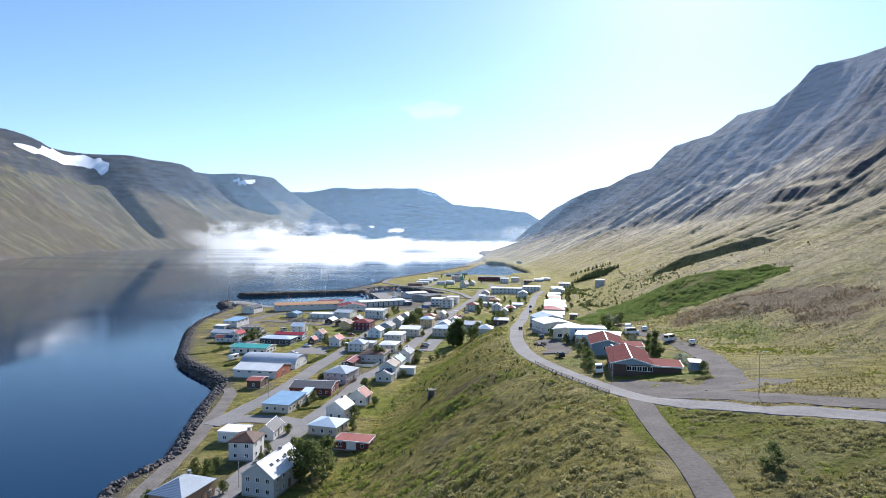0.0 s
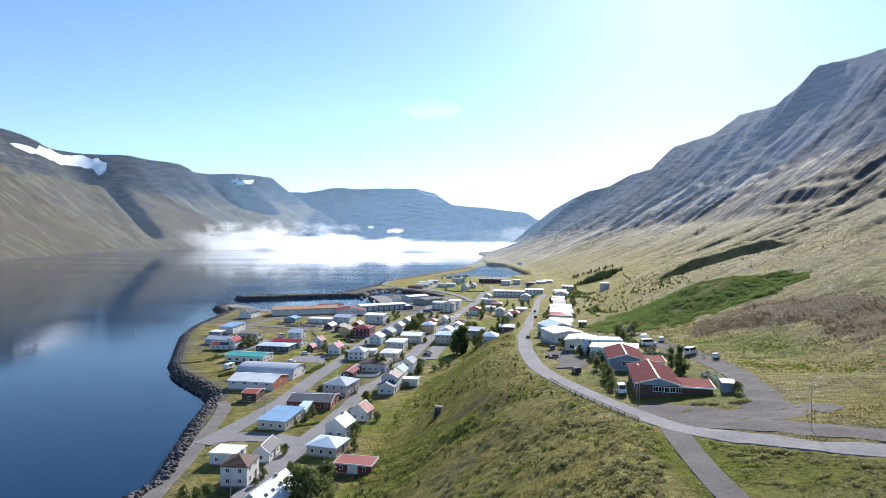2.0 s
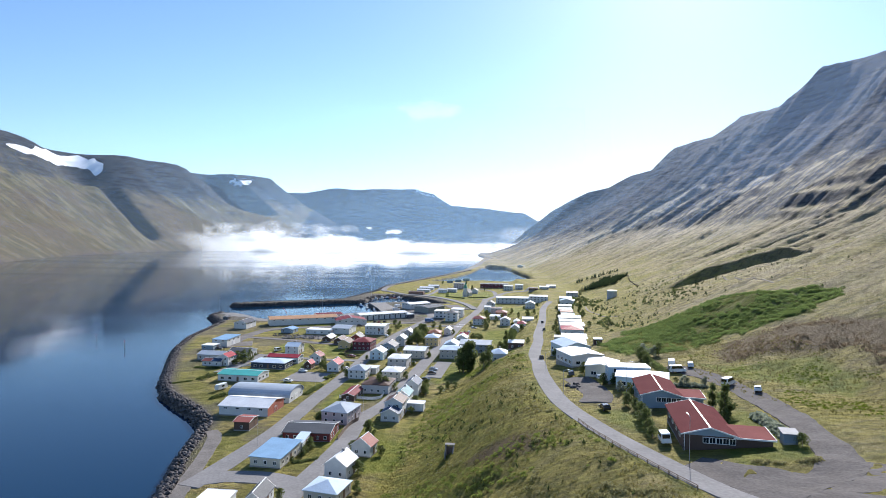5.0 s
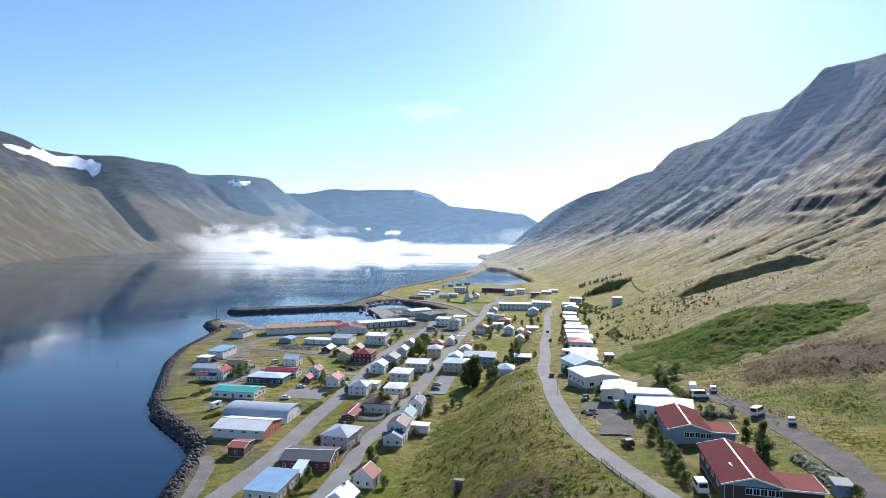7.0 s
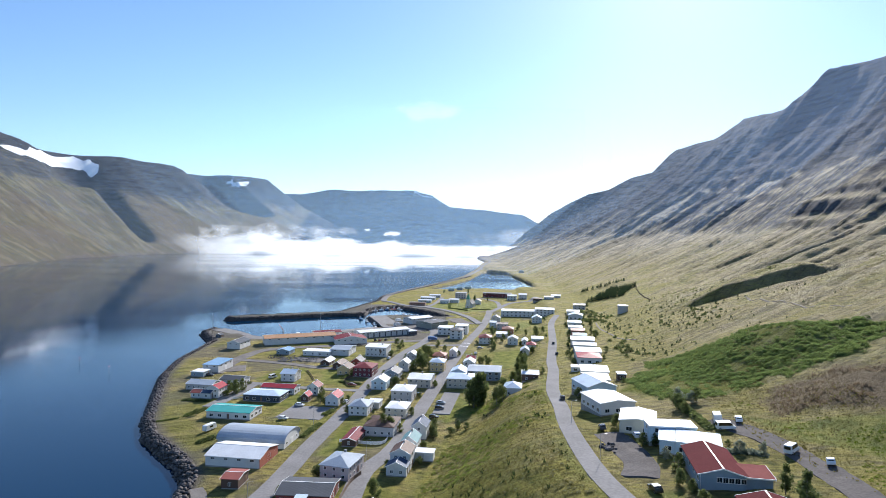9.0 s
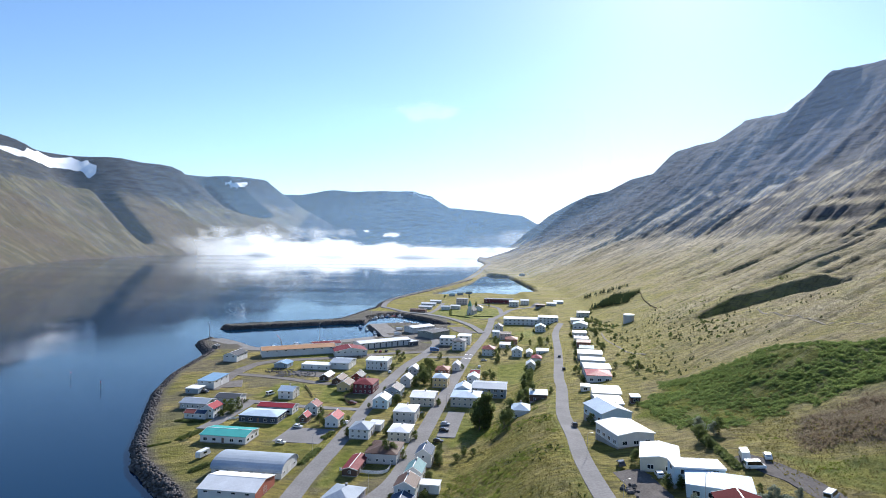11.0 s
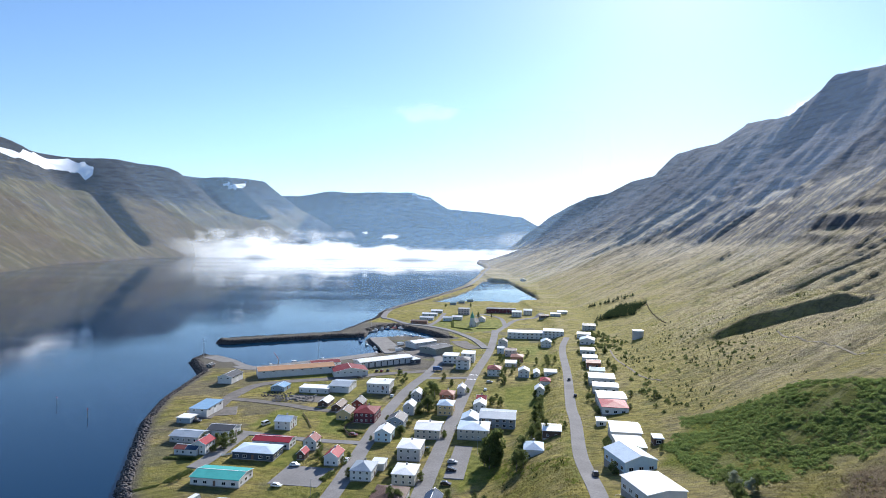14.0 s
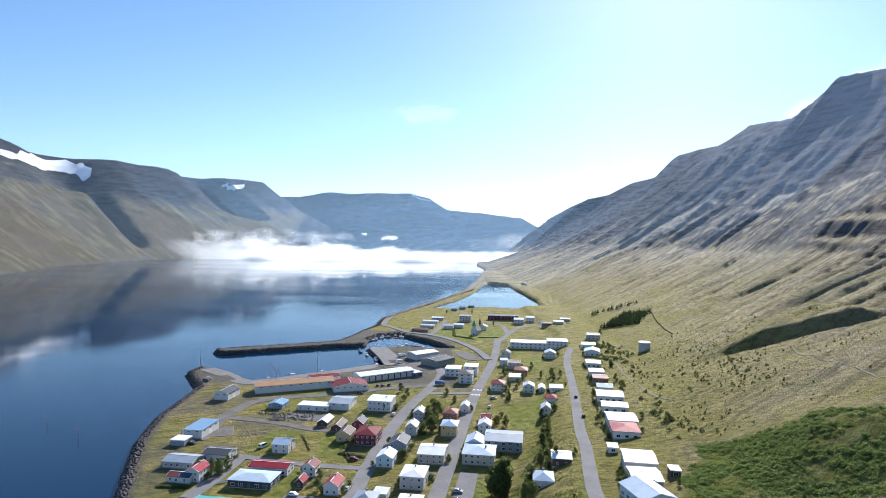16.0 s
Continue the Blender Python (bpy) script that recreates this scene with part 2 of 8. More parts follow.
def water_material():
    m = bpy.data.materials.new("fjord_water")
    m.use_nodes = True
    n, l = m.node_tree.nodes, m.node_tree.links
    b = n["Principled BSDF"]
    b.inputs["Base Color"].default_value = (0.002, 0.022, 0.056, 1)
    b.inputs["Roughness"].default_value, b.inputs["IOR"].default_value = 0.06, 1.33
    b.inputs["Specular IOR Level"].default_value = 0.3
    geo = n.new("ShaderNodeNewGeometry")
    mp = n.new("ShaderNodeMapping")
    mp.inputs["Rotation"].default_value, mp.inputs["Scale"].default_value = (0, 0, 0.35), (0.35, 1.0, 1.0)
    l.new(geo.outputs["Position"], mp.inputs["Vector"])
    w1, w2 = n.new("ShaderNodeTexNoise"), n.new("ShaderNodeTexNoise")
    for w, s in ((w1, 0.35), (w2, 0.007)):
        w.inputs["Scale"].default_value, w.inputs["Detail"].default_value = s, 4
        l.new(mp.outputs[0], w.inputs["Vector"])
    bp = n.new("ShaderNodeBump")
    bp.inputs["Distance"].default_value = 0.16
    l.new(ramp_of(n, l, w2.outputs[0], 0.4, 0.6, 0.04, 0.24), bp.inputs["Strength"])
    l.new(w1.outputs[0], bp.inputs["Height"])
    l.new(bp.outputs[0], b.inputs["Normal"])
    l.new(ramp_of(n, l, w2.outputs[0], 0.4, 0.6, 0.03, 0.11), b.inputs["Roughness"])
    return m


M = {
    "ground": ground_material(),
    "water": water_material(),
    "asphalt": mat("asphalt", (0.2, 0.193, 0.19), 0.95, 0.2, 0.1, 1.4, 0.3, second=(0.265, 0.255, 0.25), spec=0.15),
    "concrete": mat("concrete", (0.21, 0.2, 0.19), 0.9, 0.25, 0.2, 3.0, 0.3, spec=0.2),
    "cinder": mat("dark_gravel", (0.115, 0.103, 0.097), 0.95, 0.35, 0.15, 2.0, 0.8, spec=0.12),
    "gravel": mat("gravel", (0.165, 0.15, 0.137), 0.95, 0.4, 0.2, 2.0, 0.8, spec=0.15),
}

# ---- terrain ----
TOWN = [(-60, 20), (-72, 100), (-82, 145), (-76, 163), (-88, 215), (-93.5, 247), (-103, 262), (-127, 289), (-138, 310), (-151, 345), (-169, 393),
        (-178, 434), (-182, 504), (-207, 547), (-205, 566), (-195, 566), (-186, 561), (-160, 527.5), (-149, 526), (-118, 544), (-78, 571.6),
        (-57, 586.6), (-71.5, 626), (-83, 653), (-62.6, 663.5), (-47, 668), (-30, 662), (0, 657), (-22, 699), (-60, 747), (-78, 735), (-88, 705),
        (-86, 681), (-95, 673), (-110, 672), (-207, 627), (-217, 632), (-219, 642), (-116, 691), (-106, 728), (-100, 759)]
SPIT = [(-90, 800), (-88, 872), (-70, 940), (-43, 1024), (4, 1165), (43, 1322), (85, 1590), (118, 1827), (150, 2043), (160, 2270), (154, 2500), (190, 2866), (232, 3100), (300, 3400), (400, 3750), (3500, 3750), (3500, 20)]
LAGOON = [(-30, 990), (22, 1125), (57, 1255), (92, 1455), (106, 1500), (153, 1462), (155, 1343), (158, 1220), (160, 1119), (150, 1015), (129, 995), (94, 991), (70, 1008), (35, 1004), (8, 986)]


def inside(px, py, poly):
    """Signed distance to a polygon, positive inside."""
    d = np.full(px.shape, 1e9)
    odd = np.zeros(px.shape, bool)
    for (ax, ay), (bx, by) in zip(poly, poly[1:] + poly[:1]):
        ex, ey = bx - ax, by - ay
        wx, wy = px - ax, py - ay
        k = np.clip((wx * ex + wy * ey) / (ex * ex + ey * ey), 0, 1)
        d = np.minimum(d, np.hypot(wx - k * ex, wy - k * ey))
        if ay != by:
            cross = (ay > py) != (by > py)
            odd ^= cross & (px < ex * (py - ay) / ey + ax)
    return np.where(odd, d, -d)


def step(a, b, v):
    k = np.clip((v - a) / (b - a), 0, 1)
    return k * k * (3 - 2 * k)


RNG = np.random.default_rng(7)
PERM = RNG.permutation(512)
VAL = RNG.random(512)


def vnoise(x, y):
    xi, yi = np.floor(x).astype(int), np.floor(y).astype(int)
    fx, fy = x - xi, y - yi
    fx, fy = fx * fx * (3 - 2 * fx), fy * fy * (3 - 2 * fy)

    def g(i, j):
        return VAL[PERM[(PERM[i & 511] + j) & 511]]
    return (g(xi, yi) * (1 - fx) + g(xi + 1, yi) * fx) * (1 - fy) + (g(xi, yi + 1) * (1 - fx) + g(xi + 1, yi + 1) * fx) * fy


def fbm(x, y, scale, octaves=4):
    v, a = 0.0, 0.5
    for k in range(octaves):
        v = v + a * (vnoise(x / scale + 17.3 * k, y / scale - 9.1 * k) - 0.5)
        scale, a = scale / 2.03, a * 0.55
    return v


# the upper street: along y its x and height; the foot of the bank below it
ROAD_Y = [30, 80, 110, 125, 158, 201, 257, 299, 351, 381, 469, 571, 635, 720]
ROAD_X = [26, 32, 36, 38.5, 30.6, 27.0, 32.5, 37.4, 47.5, 52, 70.3, 89, 106.7, 122]
ROAD_Z = [38, 36.3, 34.4, 33, 30.6, 27.5, 24, 20, 17, 15.5, 12, 9, 8.5, 7]
FOOT_Y = [20, 60, 136, 156, 224, 290, 355, 411, 461, 520, 600, 720]
FOOT_X = [-45, -38, -31, -27, -19.5, -6, 14, 31, 44, 60, 82, 108]
CREST_Y = [0, 1165, 1285, 1381, 1398, 1420, 1436, 1446, 1472, 1600, 1850, 1900, 1990, 2060, 2280, 2480, 2500, 2530, 2590, 2830, 2980, 3150, 3230, 3330, 3400, 3600, 4200]
CREST_X = [870, 859, 865, 853, 852, 834, 813, 812, 803, 838, 912, 906, 908, 919, 949, 955, 944, 932, 920, 885, 828, 763, 691, 602, 535, 430, 500]
CREST_Z = [520, 446, 458, 470, 456, 433, 414, 405, 394, 417, 455, 442, 430, 427, 447, 452, 441, 412, 380, 374, 332, 320, 282, 225, 169, 70, 20]
WEST_Y = [0, 1000, 1387, 2025, 2480, 2880, 3400, 3900, 4300, 4600]
WEST_X = [-1000, -1000, -1033, -1220, -1212, -1130, -900, -560, -360, -260]
RIM_Y = [0, 1500, 2700, 3200, 3900, 4300, 4600]
RIM_X = [-2100, -2100, -1993, -1805, -1482, -1230, -1100]
RIM_Z = [570, 560, 536, 506, 490, 486, 300]
FINE_Y = np.arange(0, 4201, 20.0)
SOFT = np.hanning(71) / np.hanning(71).sum()
SOFT_X = np.convolve(np.pad(np.interp(FINE_Y, CREST_Y, CREST_X), 35, "edge"), SOFT, "valid")
SOFT_Z = np.convolve(np.pad(np.interp(FINE_Y, CREST_Y, CREST_Z), 35, "edge"), SOFT, "valid")
SCAR = [(146, 474), (190, 462), (256, 450)]


def height(x, y):
    x, y = np.asarray(x, float), np.asarray(y, float)
    sd = np.minimum(inside(x, y, TOWN + SPIT), -inside(x, y, LAGOON))
    xr, zr, xf = np.interp(y, ROAD_Y, ROAD_X), np.interp(y, ROAD_Y, ROAD_Z), np.interp(y, FOOT_Y, FOOT_X)
    plain = 3.2 + 1.6 * step(-90, 0, x - xf) * step(900, 500, y)
    plain = np.where(y > 720, 3.0, plain)
    # bank from the plain up to the upper street
    s = np.clip((x - xf) / np.maximum(xr - 4 - xf, 1), 0, 1)
    bank = plain + (zr - plain) * (s * s * (3 - 2 * s))
    bank += (1.6 * fbm(x, y, 16) + 1.9 * (0.14 - np.abs(fbm(y + 0.35 * x, x * 0.28, 9, 4)))) * np.sin(np.pi * np.clip(s, 0, 1)) ** 0.7 * step(0, 14, xr - xf)
    xb = np.where(y < 640, xr + np.interp(y, [200, 230, 265, 290, 400], [68, 60, 60, 50, 45]), np.interp(y, [640, 720, 800, 1050, 1250, 1450, 2070, 2500, 2900, 3300, 4000], [151, 158, 168, 186, 198, 184, 190, 190, 232, 300, 420]))
    zb = np.where(y < 640, zr + np.interp(y, [100, 125, 180, 230, 290, 400, 640], [8, 7, 4.5, 7, 8, 8, 3]), np.interp(y, [640, 720, 1000, 5000], [11.5, 7.5, 5, 1]))
    xc, zc = np.interp(y, CREST_Y, CREST_X), np.interp(y, CREST_Y, CREST_Z)
    xs, zs = np.interp(y, FINE_Y, SOFT_X), np.interp(y, FINE_Y, SOFT_Z)
    near = step(0.72, 0.97, (x - xb) / np.maximum(xs - xb, 20))
    xc, zc = xs + (xc - xs) * near, zs + (zc - zs) * near
    terr = zr + (zb - zr) * np.clip((x - xr - 4) / (xb - xr - 4), 0, 1)
    q = (x - xb) / np.maximum(xc - xb, 20)
    qc = np.clip(q, 0, 1)
    qn = np.clip(qc + 0.03 * fbm(x, y, 260, 3) * step(0.1, 0.3, qc) * step(1, 0.85, qc), 0, 1)
    prof = np.interp(qn, [0, 0.28, 0.35, 0.42, 0.6, 0.8, 1], [0, 0.155, 0.2, 0.265, 0.43, 0.67, 1])
    slope = zb + (zc - zb) * prof
    # gullies running down, basalt steps near the top
    wob = fbm(x, y, 260, 3) * 120
    rid = np.abs(fbm(y - 0.5 * x + 0.4 * wob, x * 0.10, 30, 4))
    slope += (rid - 0.12) * (25 - 10 * step(0.5, 0.7, qc)) * step(0.04, 0.2, qc) * step(1.02, 0.85, q)
    slope += fbm(x, y, 60, 5) * 4 * step(0.02, 0.2, qc)
    lay = slope / 27 + fbm(x, y, 700, 2) * 0.8
    stair = (np.floor(lay) + step(0.15, 0.85, lay - np.floor(lay))) - lay
    slope += stair * 9 * step(-0.06, 0.14, fbm(x + 90, y * 0.6, 90, 4)) * step(0.36, 0.55, qc + fbm(x, y, 220, 3) * 0.5)
    slope += (np.abs(fbm(y - 0.3 * x, x * 0.25, 48, 4)) - 0.12) * 22 * step(0.45, 0.62, qc) * step(1.0, 0.9, q)
    slope += (np.abs(fbm(y - 0.2 * x + 0.5 * wob, x * 0.07, 120, 4)) - 0.12) * 48 * step(0.1, 0.3, qc) * step(1.0, 0.8, q) * step(700, 1200, y)
    slope = np.where(q > 1, zc - 0.12 * (x - xc) + fbm(x, y, 50, 4) * 8, slope)
    # the long gully scar across the lower slope
    sy = np.interp(x, [p[0] for p in SCAR], [p[1] for p in SCAR])
    sx = step(136, 170, x) * step(268, 238, x)
    sv = y - sy + 5 * fbm(x, y, 22, 3)
    slope += sx * (7.0 * step(-5, 4, sv) * step(110, 12, sv) - 3.0 * np.exp(-((sv + 6) / 5) ** 2)) * (0.35 + 0.65 * step(150, 205, x + 10 * fbm(x, y, 30, 2)))
    slope += 5 * np.exp(-((x - 126) / 22) ** 2 - ((y - 305) / 26) ** 2)
    land = np.where(x < xf, plain, np.where(x < xr, bank, np.where(x < xb, terr, slope)))
    hump = step(60, 95, x - xr) * step(230, 120, y)
    land = land + hump * 5 * np.sin(x / 17.0) * 0.3
    rough = 0.5 * step(0, 12, x - xf) * step(3, 9, np.abs(x - xr)) * (1 + 1.5 * step(50, 90, x - xr))
    land = land + rough * fbm(x, y, 5, 4) * 1.7
    sea = -6.0
    z = sea + (land - sea) * step(-7, 2.5, sd)
    # far shore of the fjord
    xw, xm, zm = np.interp(y, WEST_Y, WEST_X), np.interp(y, RIM_Y, RIM_X), np.interp(y, RIM_Y, RIM_Z)
    p = (xw - x) / np.maximum(xw - xm, 50)
    pc = np.clip(p, 0, 1)
    west = -6 + (zm + 6) * np.interp(pc, [0, 0.3, 0.72, 0.78, 1], [0, 0.22, 0.62, 0.70, 1]) + (np.abs(fbm(y * 1.0 + 0.5 * wob, x * 0.12, 95, 4)) - 0.1) * 26 * step(0.1, 0.5, pc) * step(1.0, 0.8, p)
    west += fbm(x, y, 90, 4) * 16 * step(0.02, 0.2, pc)
    lay = west / 34 + fbm(x, y, 400, 2)
    west += ((np.floor(lay) + step(0.3, 0.7, lay - np.floor(lay))) - lay) * 10 * step(0.7, 0.9, pc)
    west = np.where(p > 1, zm - 0.03 * (xm - x) + fbm(x, y, 150, 3) * 10, west)
    # hanging corrie and the gully below it
    west = west - 120 * np.exp(-(((x + 1800) / 130) ** 2 + ((y - 2985) / 150) ** 2)) * step(0.2, 0.6, pc)
    gy = np.interp(x, [-1660, -1500, -1290], [2960, 2840, 2715])
    gd = (y - gy) * 0.8
    west -= 60 * np.exp(-((gd - 25) / 55) ** 2) * step(-1720, -1620, x) * step(-1230, -1400, x)
    west += 34 * np.exp(-((gd + 75) / 60) ** 2) * step(-1760, -1600, x) * step(-1250, -1450, x)
    west -= 120 * step(3560, 3930, y + 0.25 * (x + 1350)) * step(4010, 3950, y + 0.25 * (x + 1350)) * step(0.45, 0.8, pc) * step(1.25, 1.0, p)
    west = np.where(x < xw, west, -6)
    z = np.maximum(z, np.where(y < 4650, west, -6))
    # mesa at the head of the fjord
    top = np.interp(x, [-2500, -1250, -985, -880, -200, -60, 75, 400, 660, 760, 1200], [410, 405, 425, 455, 447, 420, 330, 300, 272, 210, 150])
    r = np.clip((y - 4250) / (480 + 160 * fbm(x, y, 300, 2)), 0, 1)
    mesa = -6 + (top + 6) * (0.45 * r + 0.2 * r ** 1.6 + 0.35 * r ** 5) + fbm(x, y, 110, 5) * 26 * step(0, 0.3, r)
    z = np.maximum(z, np.where(y > 4250, mesa, -6))
    return z


def h1(x, y):
    return float(height(np.array([x]), np.array([y]))[0])


def spaced(stops):
    out = [stops[0][0]]
    for (a, s), (b, s2) in zip(stops, stops[1:]):
        n = max(int(round((b - a) / ((s + s2) / 2))), 1)
        k = np.linspace(0, 1, n + 1)[1:]
        out += list(a + (b - a) * (k * (2 * s + (s2 - s) * k) / (s + s2)))
    return np.array(out)


def sheet(name, xs, ys, zfun, material):
    X, Y = np.meshgrid(xs, ys)
    Z = zfun(X, Y)
    nx, ny = len(xs), len(ys)
    idx = np.arange(nx * ny).reshape(ny, nx)
    f = np.stack([idx[:-1, :-1], idx[:-1, 1:], idx[1:, 1:], idx[1:, :-1]], -1).reshape(-1, 4)
    me = bpy.data.meshes.new(name)
    me.from_pydata(np.stack([X, Y, Z], -1).reshape(-1, 3).tolist(), [], f.tolist())
    me.polygons.foreach_set("use_smooth", np.ones(len(f), bool))
    me.materials.append(material)
    return new(name, me), X, Y, Z


XS = spaced([(-4200, 200), (-2100, 14), (-1000, 14), (-900, 40), (-240, 12), (-225, 3), (-48, 2.4), (-42, 1.3), (125, 1.3), (135, 3), (280, 4), (600, 5), (1040, 5), (1080, 40), (3500, 250)])
YS = spaced([(-300, 60), (40, 6), (75, 1.5), (215, 1.5), (360, 2.4), (720, 3.2), (760, 5), (1500, 8), (2200, 14), (4000, 22), (4780, 22), (5600, 150)])
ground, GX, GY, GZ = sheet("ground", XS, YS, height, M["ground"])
tagged(ground, "grassy fjord shore with steep basalt mountain slopes", "ground", kind="structure")


LUPIN = [(64, 278), (76, 298), (93, 321), (115, 318), (133, 312), (155, 300), (160, 275), (135, 242), (120, 254), (96, 253), (76, 257)]


def cover():
    xr, xf = np.interp(GY, ROAD_Y, ROAD_X), np.interp(GY, FOOT_Y, FOOT_X)
    gy, gx = np.gradient(GZ, YS, XS)
    steep = np.hypot(gx, gy)
    n1 = fbm(GX, GY, 30, 4)
    lawn = step(-0.04, 0.14, fbm(GX - 70, GY + 20, 34, 3)) * 0.5 * (GX < xf + 4) * (GZ > 2) * (GY < 720)
    low = step(0.75, 0.3, (GX - xf) / np.maximum(xr - xf, 1))
    lush = lawn + step(0.02, 0.2, fbm(GX + 50, GY, 26, 4) + 0.22 * low - 0.06) * step(2, 10, GX - xf) * step(2, 8, xr - GX) * 0.4
    # lupin field behind the upper street
    lupin = inside(GX, GY, LUPIN)
    lush = np.maximum(lush, step(-3, 4, lupin + n1 * 26))
    lush = np.maximum(lush, ((GX > 29) & (GY < 106 - 1.087 * (GX - 42)) & (GY < 112) & (GX < 130)) * step(-0.22, 0.05, fbm(GX + 4, GY, 14, 4)) * 0.85)
    straw = step(40, 130, GX - xr) * step(-0.1, 0.15, n1 + 0.1) * 0.9
    straw = np.maximum(straw, step(0.02, 0.2, n1) * 0.5)
    straw = np.maximum(straw, (GX < xf) * (GY < 560) * (0.45 + 0.9 * n1))
    straw = np.maximum(straw, step(38, 18, inside(GX, GY, TOWN + SPIT)) * (GX < -60) * (GX > -230) * (GY < 520) * 0.85)
    rock = step(0.46, 0.66, steep + n1 * 0.3) * step(60, 120, GZ)
    fingers = fbm(GY - 0.5 * GX, GX * 0.06, 26, 4)
    edge = np.interp(GY, [700, 1100, 1600, 2200, 3000], [240, 215, 160, 100, 50])
    rock = np.maximum(rock * 0.8, step(-75, 10, GZ - edge + fingers * 300 + n1 * 60) * 0.96)
    stripes = fbm(GY - 0.35 * GX, GX * 0.05, 70, 5)
    rock = np.where(GX > 0, np.maximum(rock, step(1150, 1900, GY) * step(-0.14, 0.1, stripes + 0.1 * step(2600, 1500, GY) - 0.05 * step(180, 40, GZ)) * step(-20, 210, GZ + 240 * stripes) * 0.85), rock)
    down = fbm(GY + 0.3 * GX, GX * 0.06, 45, 4)
    # rock reaches lower past y 2900, darkening the shaded cliff face by colour
    bare = np.interp(GY, [2500, 2900, 3100], [480, 400, 270])
    cut = (GY - np.interp(GX, [-1660, -1500, -1290], [2960, 2840, 2715])) * 0.8
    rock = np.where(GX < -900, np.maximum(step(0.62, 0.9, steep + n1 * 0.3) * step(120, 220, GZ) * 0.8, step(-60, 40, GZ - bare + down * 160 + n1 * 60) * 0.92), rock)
    # dark rock band along the gully paints in its shadow
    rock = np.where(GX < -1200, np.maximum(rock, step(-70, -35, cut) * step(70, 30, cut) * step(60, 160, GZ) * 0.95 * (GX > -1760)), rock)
    west = GX < -900
    straw = np.where(west, 0.3 * step(0.05, 0.2, n1) + step(120, 20, GZ) * 0.5, straw)
    lush = np.where(west, 0.45 + 0.5 * n1, lush)
    sd = inside(GX, GY, TOWN + SPIT)
    gravel = step(9, 4, sd) * (GZ < 6)
    gravel = np.maximum(gravel, step(505, 520, GY) * (GX < -2) * (GX > -240) * (GY < 760) * 0.9)
    gravel = np.maximum(gravel, step(0.06, 0.14, fbm(GX - 31, GY + 77, 24, 3) + 0.10 * step(-70, -130, GX) * step(380, 440, GY)) * 0.5 * (GX < xf - 6) * (GY < 760) * (GZ < 8))
    gravel = np.maximum(gravel, (GZ < 0.5) * 1.0)
    return np.stack([lush, gravel, rock, straw], -1).reshape(-1, 4)


att = ground.data.attributes.new("cover", "FLOAT_COLOR", "POINT")
att.data.foreach_set("color", np.clip(cover(), 0, 1).astype(np.float32).ravel())

WITHERED = [(86, 240), (103, 250), (121, 252), (134, 240), (146, 215), (146, 192), (124, 163), (108, 172), (112, 205), (100, 216), (88, 222)]
LAWNS = ([(33, 178), (41, 177), (40, 152), (35, 160)], [(53, 166), (61, 167), (61, 150), (55, 148)], [(57, 137), (61, 137), (62, 131), (57, 132)], [(-28, 154), (-23, 160), (-21, 146), (-26, 138)], [(-31, 197), (-26, 226), (-17, 224), (-16, 201)], [(28, 458), (52, 470), (40, 404), (22, 410)],
         [(-79, 407), (-63, 400), (-61, 368), (-75, 376)], [(55, 600), (80, 612), (64, 560)], [(-111, 382), (-104, 412), (-89, 412), (-87, 383)], [(-88, 333), (-83, 362), (-74, 352), (-79, 328)],
         [(-1, 350), (7, 330), (-6, 300), (-9, 303)], [(-55, 266), (-49, 302), (-44, 292), (-49, 263)], [(-20, 738), (-5, 788), (60, 792), (63, 740), (50, 705), (12, 690)], [(48, 150), (66, 172), (64, 130), (46, 132)], [(78, 228), (87, 217), (101, 213), (109, 206), (104, 180), (96, 175), (91, 190), (82, 205)])
lw = np.zeros(GX.shape)
for poly in LAWNS:
    lw = np.maximum(lw, step(-1.5, 1.5, inside(GX, GY, poly) + 3 * fbm(GX, GY, 8, 3)))
patchy = step(0.02, 0.12, fbm(GX + 12, GY - 40, 19, 3)) * 0.45 * (GX < np.interp(GY, FOOT_Y, FOOT_X) + 3) * (GX > -110) * (GY < 640) * (GY > 120)
xr = np.interp(GY, ROAD_Y, ROAD_X)
verge = step(9, 4, xr - GX) * step(2.4, 3.2, xr - GX) * (GY > 118) * (GY < 340) * step(-0.2, 0.05, fbm(GX, GY, 13, 3)) * 0.75
lw = np.maximum(np.maximum(lw, verge), patchy) * (GZ > 2.5) * 0.9
att = ground.data.attributes.new("lawn", "FLOAT", "POINT")
att.data.foreach_set("value", lw.astype(np.float32).ravel())
wi = np.clip(step(-2, 6, inside(GX, GY, WITHERED) + 24 * fbm(GX, GY, 24, 4)), 0, 1) * 0.9
wi = np.maximum(wi, step(-2, 2, inside(GX, GY, [(1, 173), (6, 162), (14, 156), (19, 163), (12, 171)]) + 7 * fbm(GX * 0.3, GY, 5, 4)) * 0.9)
wi = np.where(GX < -900, (0.22 + 0.8 * fbm(GX, GY, 160, 4)) * step(330, 120, GZ), wi)
att = ground.data.attributes.new("withered", "FLOAT", "POINT")
att.data.foreach_set("value", wi.astype(np.float32).ravel())

water, _, _, _ = sheet("water", np.linspace(-4500, 1500, 13), np.linspace(-400, 5400, 13), lambda a, b: a * 0, M["water"])
tagged(water, "calm dark blue fjord water mirroring mountains and sky", "water", kind="structure")

# ---- builders ----
def link_mesh(name, bm, material):
    me = bpy.data.meshes.new(name)
    bm.to_mesh(me)
    bm.free()
    if material:
        me.materials.append(material)
    return me


